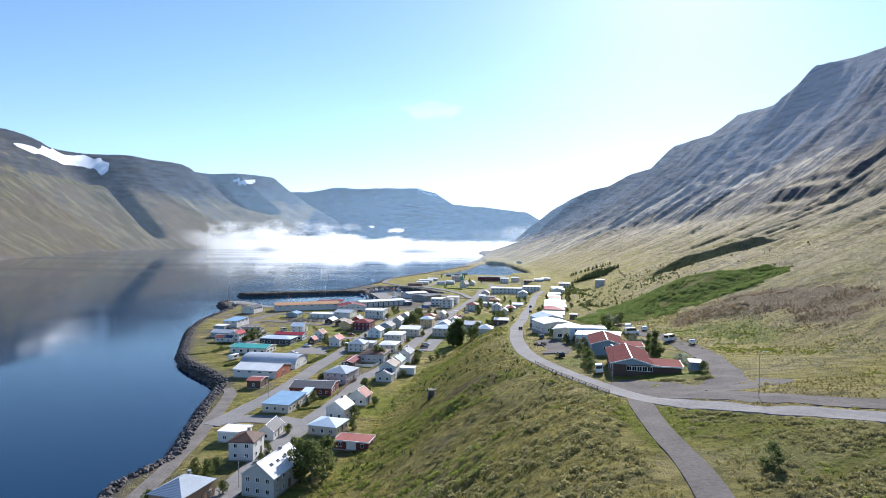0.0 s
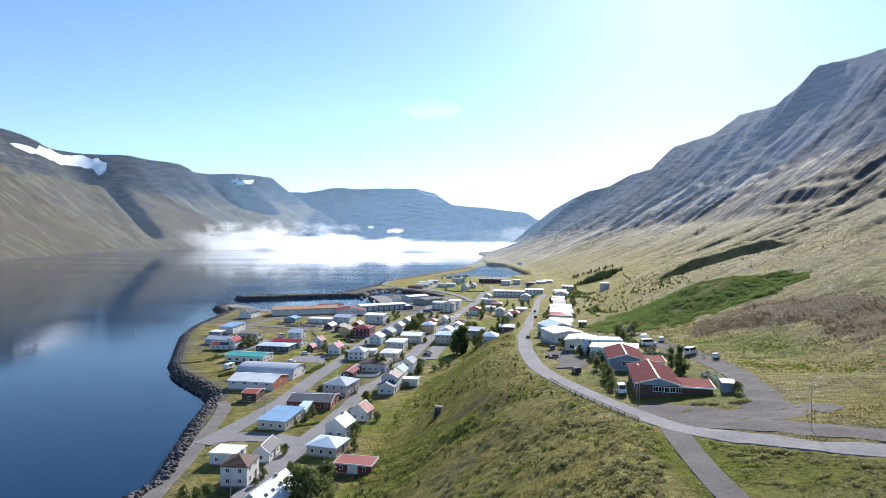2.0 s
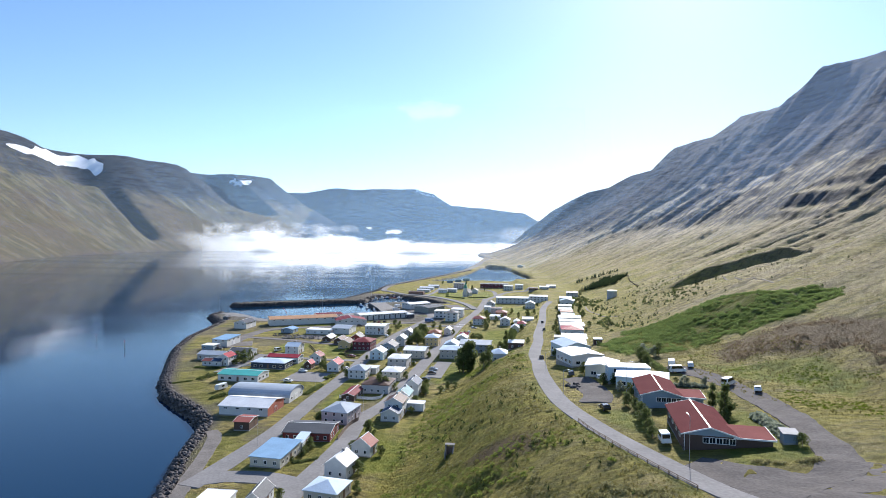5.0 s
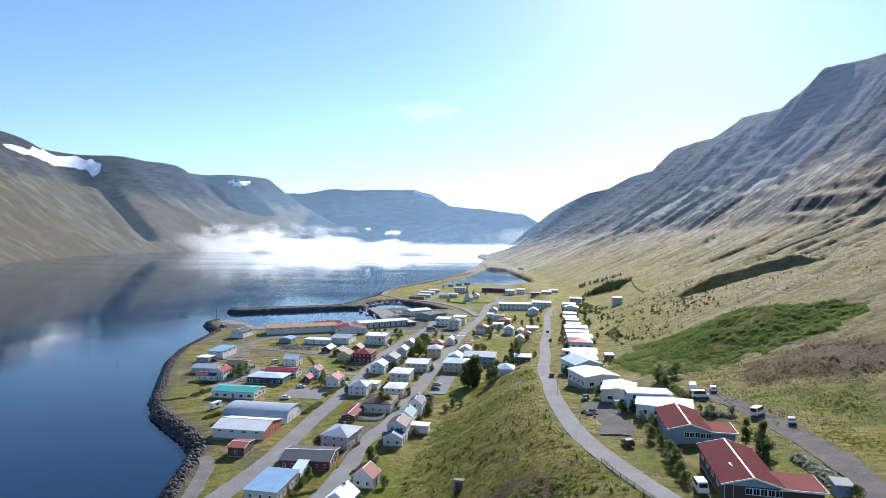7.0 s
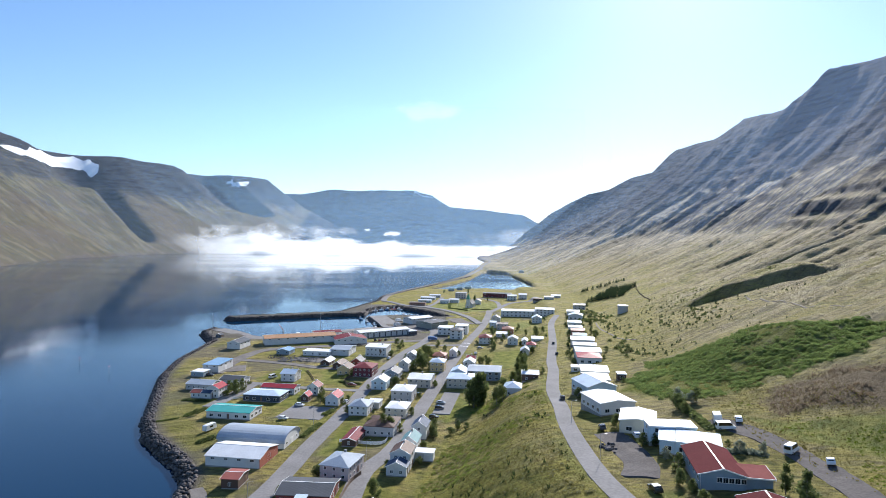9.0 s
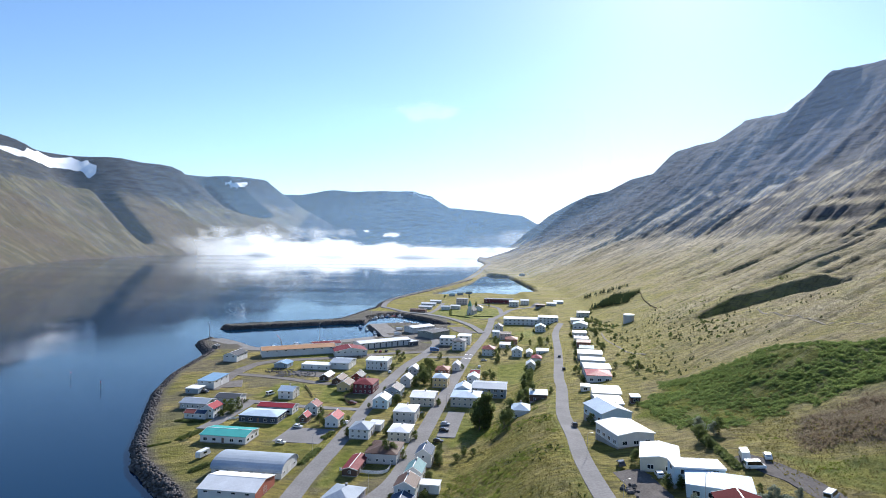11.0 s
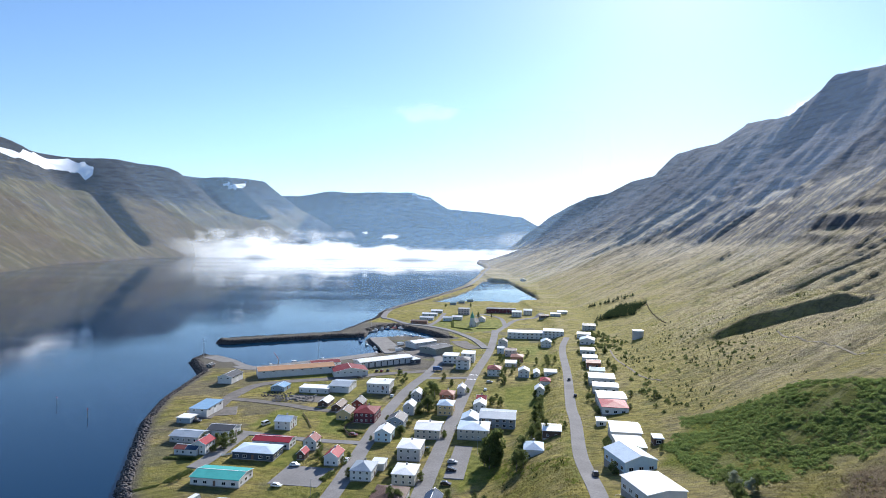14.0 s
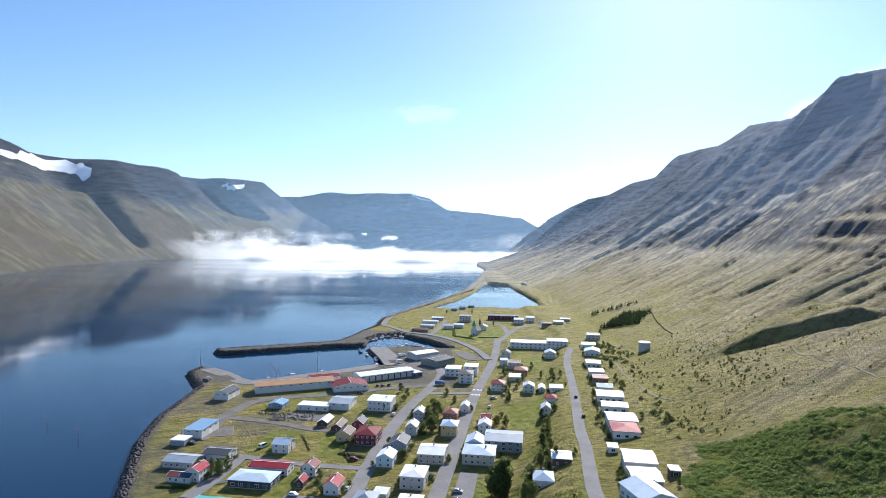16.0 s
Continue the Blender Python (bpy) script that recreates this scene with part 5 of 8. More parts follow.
house("house", "white two-storey house with white gabled roof by the town street", 38.7, 577.2, 4.11, 5.6, 8.5, -9.0, 5.0, 1.0, "gw", "white", "white", "small", True, "house")
house("house", "pink two-storey house with brown flat roof by the town street", 45.7, 567.2, 4.35, 9.1, 11.4, -9.0, 5.0, 0.0, "flat", "pink", "brown", "small", True, "house")
house("house", "brick low house with brown-red hipped roof by the town street", 47.8, 544.5, 4.57, 9.4, 11.8, -9.0, 4.0, 1.5, "hip", "brick", "brownred", "small", True, "house")
house("garage", "grey low garage with zinc flat roof by the town street", 41.0, 527.5, 4.56, 8.7, 12.2, -9.0, 2.8, 0.0, "flat", "grey", "zinc", "small", False, "garage")
house("civic_building", "white hall with white flat roof by the town street", -3.8, 543.7, 3.39, 11.4, 13.0, -9.0, 6.0, 0.0, "flat", "white", "white", "wide", False, "building")
house("civic_building", "white hall with dark grey hipped roof by the town street", 4.7, 521.5, 3.72, 9.7, 13.0, -9.0, 7.0, 1.2, "hip", "white", "darkgrey", "wide", False, "building")
house("civic_building", "white hall with white flat roof by the town street", 9.9, 546.1, 3.66, 10.1, 13.0, -9.0, 7.0, 0.0, "flat", "white", "white", "wide", False, "building")
house("warehouse", "white warehouse with zinc gabled roof near the sea wall", -79.4, 262.0, 3.45, 19.7, 14.6, -9.0, 3.6, 1.6, "gw", "white", "zinc", "band", False, "warehouse")
house("warehouse", "white warehouse with blue-grey arched roof near the sea wall", -79.3, 281.4, 3.37, 26.4, 14.6, -9.0, 2.6, 3.2, "arch", "white", "bluegrey", "band", False, "warehouse")
house("warehouse", "white warehouse with teal gabled roof near the sea wall", -100.2, 315.1, 3.20, 20.0, 11.9, -9.0, 3.2, 1.0, "gw", "white", "teal", "wide", False, "warehouse")
house("office_building", "navy office with pale blue hipped roof near the sea wall", -94.0, 342.2, 3.20, 18.4, 11.2, -9.0, 3.3, 1.0, "hip", "navy", "lightblue", "wide", False, "building")
house("warehouse", "white warehouse with crimson gabled roof near the sea wall", -90.4, 354.7, 3.20, 17.6, 7.7, -9.0, 3.4, 1.0, "gw", "white", "crimson", "wide", False, "warehouse")
house("warehouse", "white warehouse with dark grey gabled roof near the sea wall", -152.0, 475.9, 3.20, 9.6, 15.6, -9.0, 4.5, 1.8, "gd", "white", "darkgrey", "band", False, "warehouse")
house("warehouse", "white warehouse with blue lean-to roof near the sea wall", -140.7, 405.2, 3.20, 9.8, 17.0, -9.0, 4.5, 0.6, "shed", "white", "blue", "band", False, "warehouse")
house("shed", "blue-grey low shed with white flat roof near the sea wall", -144.8, 389.7, 3.20, 7.4, 7.2, -9.0, 2.8, 0.0, "flat", "bluegreywall", "white", "small", False, "shed")
house("house", "grey low house with blue-grey gabled roof near the sea wall", -132.3, 362.3, 3.20, 14.0, 10.1, -9.0, 3.0, 1.2, "gw", "grey", "bluegrey", "small", False, "house")
house("house", "white low house with dark grey gabled roof near the sea wall", -118.9, 370.4, 3.20, 12.2, 9.5, -9.0, 3.4, 1.2, "gw", "white", "darkgrey", "small", False, "house")
house("house", "white two-storey house with crimson gabled roof near the sea wall", -119.6, 346.7, 3.20, 6.1, 8.5, -9.0, 4.8, 1.6, "gd", "white", "crimson", "small", True, "house")
house("house", "white low house with faded red gabled roof near the sea wall", -127.6, 344.6, 3.20, 5.9, 5.4, -9.0, 2.8, 1.0, "gw", "white", "palered", "small", False, "house")
house("annex", "white annex with dark blue gabled roof near the sea wall", -122.6, 343.2, 3.20, 4.7, 4.5, -9.0, 3.0, 1.0, "gw", "white", "darkblue", "small", False, "house")
house("house", "white two-storey house with pale blue gabled roof near the sea wall", -91.7, 381.3, 3.20, 8.0, 9.1, -9.0, 4.4, 1.6, "gw", "white", "lightblue", "small", True, "house")
house("house", "white two-storey house with dark red gabled roof near the sea wall", -72.5, 352.3, 3.21, 6.0, 6.6, -9.0, 4.3, 2.0, "gd", "white", "darkred", "small", True, "house")
house("shed", "dark timber low shed with crimson gabled roof near the sea wall", -73.9, 339.9, 3.23, 3.5, 5.5, -9.0, 2.8, 1.6, "gd", "darkwood", "crimson", "small", False, "shed")
house("house", "white low house with crimson gabled roof by the town street", -59.4, 334.2, 3.46, 6.0, 8.5, -9.0, 4.0, 2.0, "gd", "white", "crimson", "small", True, "house")
house("shed", "blue-grey low shed with blue gabled roof near the sea wall", -113.6, 456.0, 3.20, 8.8, 9.9, -9.0, 2.7, 1.2, "gd", "bluegreywall", "blue", "small", False, "shed")
house("garage", "white low garage with white flat roof near the sea wall", -90.4, 451.5, 3.20, 18.6, 9.1, -9.0, 3.2, 0.0, "flat", "white", "white", "small", False, "garage")
house("warehouse", "white warehouse with orange gabled roof at the harbour", -114.2, 499.3, 3.20, 52.1, 14.0, 21.9, 5.0, 1.6, "gw", "white", "orange", "band", False, "warehouse")
house("warehouse", "white warehouse with dark red gabled roof at the harbour", -96.7, 513.8, 3.20, 21.0, 11.3, 22.4, 6.0, 1.0, "gw", "white", "darkred", "band", False, "warehouse")
house("warehouse", "white warehouse with dark red gabled roof at the harbour", -76.8, 500.5, 3.20, 23.3, 17.0, 16.5, 3.8, 2.2, "gd", "white", "darkred", "band", False, "warehouse")
house("warehouse", "white warehouse with white gabled roof at the harbour", -55.7, 533.8, 3.20, 44.0, 13.0, 31.6, 4.6, 1.0, "gw", "white", "white", "band", False, "warehouse")
house("garage", "dark grey low garage with zinc flat roof at the harbour", -33.4, 541.9, 3.20, 6.9, 11.0, 33.2, 3.2, 0.0, "flat", "darkgreywall", "zinc", "small", False, "garage")
house("warehouse", "white warehouse with white gabled roof at the harbour", -28.8, 609.0, 3.20, 24.2, 14.0, 39.0, 5.0, 1.2, "gw", "white", "white", "band", False, "warehouse")
house("warehouse", "grey-green warehouse with dark grey gabled roof at the harbour", -15.4, 584.0, 3.20, 22.1, 18.0, 49.0, 5.0, 1.0, "gw", "greygreen", "darkgrey", "band", False, "warehouse")
house("school_building", "white school with white flat roof at the harbour", 71.7, 657.6, 4.08, 34.1, 17.0, -9.0, 6.0, 0.0, "flat", "white", "white", "wide", False, "building")
house("school_building", "white school with white flat roof at the harbour", 98.2, 654.5, 5.25, 18.9, 17.0, -9.0, 7.0, 0.0, "flat", "white", "white", "wide", False, "building")
house("house", "white two-storey house with pale blue gabled roof at the harbour", 82.4, 607.9, 4.51, 9.0, 11.2, -9.0, 5.0, 2.0, "gd", "white", "lightblue", "small", False, "house")
house("apartment_building", "maroon apartment with dark grey flat roof near the lagoon", 70.4, 858.5, 3.00, 38.1, 12.0, -9.0, 6.0, 0.0, "flat", "maroon", "darkgrey", "wide", False, "building")
house("apartment_building", "white apartment with blue-grey lean-to roof near the lagoon", 85.9, 823.7, 3.00, 12.0, 12.0, -9.0, 6.0, 0.8, "shed", "white", "bluegrey", "wide", False, "building")
house("apartment_building", "white apartment with blue-grey lean-to roof near the lagoon", 102.7, 842.1, 3.00, 10.5, 12.0, -9.0, 6.0, 0.8, "shed", "white", "bluegrey", "wide", False, "building")
house("house", "white low house with white gabled roof near the lagoon", -22.7, 821.5, 3.00, 18.4, 10.0, -9.0, 3.0, 1.0, "gw", "white", "white", "small", False, "house")
house("house", "brick low house with brown gabled roof near the lagoon", -34.1, 755.3, 3.00, 18.2, 10.0, -9.0, 3.0, 1.0, "gw", "brick", "brown", "small", False, "house")
house("house", "white low house with zinc gabled roof near the lagoon", -26.1, 786.5, 3.00, 15.9, 9.0, -9.0, 3.0, 1.0, "gw", "white", "zinc", "small", False, "house")
house("house", "white low house with blue-grey gabled roof near the lagoon", -1.3, 779.4, 3.00, 10.7, 11.0, -9.0, 4.0, 1.0, "gw", "white", "bluegrey", "small", False, "house")
house("house", "white low house with zinc gabled roof near the lagoon", 10.3, 788.7, 3.00, 11.3, 11.0, -9.0, 4.0, 1.0, "gw", "white", "zinc", "small", False, "house")
house("house", "grey low house with white gabled roof near the lagoon", -13.7, 853.6, 3.00, 14.3, 10.0, -9.0, 3.0, 1.0, "gw", "grey", "white", "small", False, "house")
house("apartment_building", "pink apartment with grey flat roof near the lagoon", 20.9, 841.4, 3.00, 14.4, 12.0, -9.0, 7.5, 0.0, "flat", "pink", "grey", "wide", False, "building")
house("house", "white low house with brown gabled roof near the lagoon", 38.2, 774.7, 3.00, 8.0, 10.0, -9.0, 4.0, 2.0, "gd", "white", "brown", "small", False, "house")
house("hut", "blue-grey hut with teal-grey gabled roof near the lagoon", 10.3, 949.9, 3.00, 8.6, 7.0, -9.0, 2.8, 1.2, "gw", "bluegreywall", "tealgrey", "small", False, "hut")
house("hut", "blue-grey hut with teal-grey gabled roof near the lagoon", 23.5, 970.8, 3.00, 8.8, 7.0, -9.0, 2.8, 1.2, "gw", "bluegreywall", "tealgrey", "small", False, "hut")
house("hut", "blue-grey hut with teal-grey gabled roof near the lagoon", 37.5, 991.1, 3.00, 9.7, 7.0, -9.0, 2.8, 1.2, "gw", "bluegreywall", "tealgrey", "small", False, "hut")
house("house", "white low house with white gabled roof near the lagoon", 130.0, 801.6, 7.07, 11.7, 10.0, -9.0, 3.0, 1.0, "gw", "white", "white", "small", False, "house")
house("house", "white low house with zinc gabled roof near the lagoon", 143.9, 828.0, 6.68, 11.8, 10.0, -9.0, 3.0, 1.0, "gw", "white", "zinc", "small", False, "house")
house("house", "dark timber low house with brown gabled roof near the lagoon", 114.6, 793.7, 5.84, 11.3, 9.0, -9.0, 3.0, 0.8, "gw", "darkwood", "brown", "small", False, "house")
house("farmhouse", "white farmhouse with dark grey gabled roof near the lagoon", 183.7, 1429.1, 4.41, 13.0, 10.0, -9.0, 4.0, 2.5, "gd", "white", "darkgrey", "small", False, "house")
house("house", "pale blue low house with pale blue roof on the upper road", 53.4, 202.5, 29.07, 14.2, 8.1, -21.0, 3.4, 0.6, "shed", "paleblue", "lightblue", "wide", False, "house")
house("house", "pale blue two-storey house with white flat roof on the upper road", 51.7, 211.1, 28.91, 12.0, 6.2, -6.2, 4.6, 0.0, "flat", "paleblue", "white", "wide", False, "house")
house("house", "cream low house with white gabled roof on the upper road", 48.2, 226.0, 27.35, 9.8, 12.2, -19.7, 3.8, 0.8, "gd", "cream", "white", "wide", False, "house")
house("house", "white low house with white gabled roof on the upper road", 46.3, 250.6, 26.05, 12.3, 14.0, 12.7, 4.0, 0.8, "gd", "white", "white", "wide", False, "house")
house("house", "pale blue low house with pale blue roof on the upper road", 49.4, 280.1, 23.88, 11.6, 14.0, 12.0, 4.0, 1.8, "gd", "paleblue", "lightblue", "wide", False, "house")
house("house", "white low house with white gabled roof on the upper road", 59.2, 316.6, 21.59, 11.4, 14.0, -11.0, 3.8, 0.8, "gw", "white", "white", "wide", False, "house")
house("house", "cream low house with white gabled roof on the upper road", 54.6, 297.3, 22.46, 9.9, 12.4, -7.1, 3.8, 0.8, "gw", "cream", "white", "wide", False, "house")
house("house", "white low house with crimson hipped roof on the upper road", 68.0, 360.5, 19.06, 11.8, 14.0, -9.4, 3.6, 1.2, "hip", "white", "crimson", "wide", False, "house")
house("house", "white low house with white gabled roof on the upper road", 71.4, 376.6, 18.84, 13.3, 14.0, -8.5, 3.8, 0.8, "gw", "white", "white", "wide", False, "house")
house("house", "white low house with white gabled roof on the upper road", 76.7, 404.5, 17.45, 13.1, 10.5, -11.7, 3.4, 0.8, "gw", "white", "white", "wide", False, "house")
house("house", "white low house with white gabled roof on the upper road", 81.9, 430.7, 16.20, 14.3, 14.0, -11.7, 3.6, 0.8, "gw", "white", "white", "wide", False, "house")
house("house", "white low house with teal-grey gabled roof on the upper road", 86.0, 455.1, 14.74, 8.8, 11.0, -11.7, 3.6, 1.0, "gw", "white", "tealgrey", "wide", False, "house")
house("house", "brick low house with brown-red gabled roof on the upper road", 91.3, 484.1, 13.63, 9.1, 11.4, -10.4, 3.6, 1.0, "gw", "brick", "brownred", "wide", False, "house")
house("house", "white low house with white gabled roof on the upper road", 95.0, 507.2, 12.65, 9.8, 12.2, -10.4, 3.6, 0.8, "gw", "white", "white", "wide", False, "house")
house("house", "white low house with white gabled roof on the upper road", 102.5, 542.8, 11.39, 10.5, 13.2, -10.4, 3.6, 0.8, "gw", "white", "white", "wide", False, "house")
house("house", "white low house with pale blue gabled roof on the upper road", 115.5, 593.6, 10.25, 12.4, 14.0, -15.5, 4.0, 1.8, "gd", "white", "lightblue", "wide", False, "house")
house("house", "white low house with white gabled roof on the upper road", 121.8, 630.6, 9.42, 11.9, 14.0, -15.5, 4.0, 0.8, "gw", "white", "white", "wide", False, "house")
house("house", "grey two-storey house with dark grey gabled roof on the upper road", 139.9, 682.8, 8.75, 12.2, 14.0, -10.2, 5.0, 1.2, "gw", "grey", "darkgrey", "wide", False, "house")
house("shed", "dark timber low shed with white flat roof by the town street", 66.8, 301.7, 23.86, 3.4, 5.0, -8.9, 2.8, 0.0, "flat", "darkwood", "white", "wide", False, "shed")
house("shed", "white low shed with zinc flat roof on the upper road", 56.5, 340.4, 18.56, 4.0, 6.0, -11.0, 2.6, 0.0, "flat", "white", "zinc", "wide", False, "shed")


house("hut", "small dark boathouse hut on the quay corner", -180.3, 516.3, 3.13, 4.0, 4.4, -9.0, 2.4, 0.9, "gd", "darkgreywall", "darkgrey", "small", False, "hut")


# two low wide-gabled houses on the upper road
M["maroon_sheet"] = roofing("maroon_sheet", (0.125, 0.032, 0.034), "Y", 0.85)
M["faded_sheet"] = roofing("faded_sheet", (0.24, 0.085, 0.075), "X", 0.85)
for key in ("maroon_sheet", "faded_sheet"):
    M[key].node_tree.nodes["Principled BSDF"].inputs["Specular IOR Level"].default_value = 0.02
TALL_WIN = window_mesh(1.15, 1.2)


def wide_house(label, x, y, z, w, d, yaw, wing_w, wing_d, wing_y, wall, gable, wing_wall):
    """A long low house under a wide gable, with a flat-pitched wing on its far side."""
    root = new("house")
    root.matrix_world = pose(x, y, z, 0, 0, yaw)
    tagged(root, label, "house")
    wx, dy, he, rh = w / 2, d / 2, 3.2, 1.35
    bm = bmesh.new()
    box(bm, -wx, -dy, -1.5, wx, dy, he - 0.25)
    part("wall", bm, M_WALL[wall], root)
    bm = bmesh.new()
    prism(bm, [(-wx - 0.02, he - 0.25), (wx + 0.02, he - 0.25), (wx + 0.02, he), (0, he + rh - 0.03), (-wx - 0.02, he)], "y", -dy - 0.03, dy + 0.03)
    part("gable", bm, M_WALL[gable], root, "painted boarded gable")
    bm = bmesh.new()
    box(bm, -wx - 0.05, -dy - 0.05, -3.5, wx + 0.05, dy + 0.05, -0.1)
    part("foundation", bm, M["plinth"], root)
    rf = roof_part(root, "gd", w, d, he, rh, "red", 0.55)
    rf.data.materials[0] = M["maroon_sheet"]
    bm = bmesh.new()
    x0, x1 = wx + 0.004, wx + wing_w
    box(bm, x0, wing_y - wing_d / 2, -3.0, x1, wing_y + wing_d / 2, 2.85)
    part("wing_wall", bm, M_WALL[wing_wall], root)
    bm = bmesh.new()
    prism(bm, [(wing_y - wing_d / 2 - 0.5, 2.86), (wing_y + wing_d / 2 + 0.3, 3.3), (wing_y + wing_d / 2 + 0.3, 3.42), (wing_y - wing_d / 2 - 0.5, 2.98)], "x", x0 - 0.5, x1 + 0.45)
    part("wing_roof", bm, M["faded_sheet"], root, "faded red corrugated wing roof")
    bm = bmesh.new()
    box(bm, x0 - 0.4, wing_y - wing_d / 2 - 0.57, 2.72, x1 + 0.5, wing_y - wing_d / 2 - 0.5, 3.03)
    prism(bm, [(wing_y - wing_d / 2 - 0.5, 2.74), (wing_y + wing_d / 2 + 0.3, 3.18), (wing_y + wing_d / 2 + 0.3, 3.48), (wing_y - wing_d / 2 - 0.5, 3.04)], "x", x1 + 0.45, x1 + 0.52)
    part("fascia", bm, M["trim"], root)
    for k in range(5):
        ob = share("window", TALL_WIN[0], root, pose(-0.6 + k * 1.18, -dy, 2.1))
        share("pane", TALL_WIN[1], ob)
    for k in range(4):
        ob = share("window", WIN["wide"][0], root, pose(0, 0, 0, 0, 0, 270) @ pose(-dy + 3 + k * 4.2, -wx, 1.9))
        share("pane", WIN["wide"][1], ob)
    for u in (0.3, 0.72):
        ob = share("window", WIN["small"][0], root, pose(0, 0, 0, 0, 0, 90) @ pose(wing_y + (u - 0.5) * wing_d, -x1, 1.75))
        share("pane", WIN["small"][1], ob)
    bm = bmesh.new()
    tube(bm, (-wx + 0.1, -dy - 0.35, 3.1), (-wx + 0.1, -dy - 0.35, -0.6), 0.05, 0.05, 6)
    part("downpipe", bm, M["trim"], root)
    return root


wide_house("low dark timber house with wide maroon gable roof and wing", 47.6, 151.2, 32.05, 9.3, 19.6, -12.5, 6.6, 6.4, -6.2, "darkwood", "bluegreywall", "darkwood")
wide_house("low blue-grey house with wide maroon gable roof and wing", 50.8, 184.2, 30.5, 9.2, 16.9, -11.5, 5.4, 6.2, -4.6, "bluegreywall", "bluegreywall", "bluegreywall")
house("shed", "small dark garden shed beside the maroon-roofed house", 60.4, 141.2, 33.9, 2.4, 2.2, -12, 2.0, 0.4, "shed", "slate", "grey", "small", False, "shed")

# ---- stones, shrubs and trees ----
def ico_lumps(count, seed, flat=0.75, jag=0.28):
    rng = np.random.default_rng(seed)
    g = (1 + 5 ** 0.5) / 2
    v = np.array([(-1, g, 0), (1, g, 0), (-1, -g, 0), (1, -g, 0), (0, -1, g), (0, 1, g), (0, -1, -g), (0, 1, -g), (g, 0, -1), (g, 0, 1), (-g, 0, -1), (-g, 0, 1)], float)
    v /= np.linalg.norm(v[0])
    f = []
    for a in range(12):
        for b in range(a + 1, 12):
            for c in range(b + 1, 12):
                if all(np.linalg.norm(v[p] - v[q]) < 1.2 for p, q in ((a, b), (b, c), (a, c))):
                    n = np.cross(v[b] - v[a], v[c] - v[a])
                    f.append((a, b, c) if n @ v[a] > 0 else (a, c, b))
    return [(v * (1 + jag * (rng.random((12, 1)) - 0.5) * 2) * np.array([1, 0.85, flat]) , np.array(f)) for _ in range(count)]


def scatter(name, label, category, shapes, pos, size, material, seed=3, tilt=0.4, parent=None, upright=False, smooth=False):
    """Many small pieces joined into one mesh."""
    rng = np.random.default_rng(seed)
    V, F, base = [], [], 0
    for k, (p, s) in enumerate(zip(pos, size)):
        v, f = shapes[rng.integers(len(shapes))]
        a = rng.random() * math.tau
        ca, sa = math.cos(a), math.sin(a)
        R = np.array([(ca, -sa, 0), (sa, ca, 0), (0, 0, 1)])
        if not upright:
            b = (rng.random() - 0.5) * 2 * tilt
            R = R @ np.array([(1, 0, 0), (0, math.cos(b), -math.sin(b)), (0, math.sin(b), math.cos(b))])
        V.append((v * s) @ R.T + p)
        F.append(f + base)
        base += len(v)
    V, F = np.concatenate(V), np.concatenate(F)
    me = bpy.data.meshes.new(name)
    me.vertices.add(len(V))
    me.vertices.foreach_set("co", V.astype(np.float32).ravel())
    k = F.shape[1]
    me.loops.add(F.size)
    me.loops.foreach_set("vertex_index", F.astype(np.int32).ravel())
    me.polygons.add(len(F))
    me.polygons.foreach_set("loop_start", np.arange(0, F.size, k, dtype=np.int32))
    me.polygons.foreach_set("loop_total", np.full(len(F), k, dtype=np.int32))
    me.update(calc_edges=True)
    if smooth:
        me.polygons.foreach_set("use_smooth", np.ones(len(F), bool))
    me.materials.append(material)
    ob = new(name, me)
    if parent:
        ob.parent = parent
    return tagged(ob, label, "" if parent else category, kind="stuff")


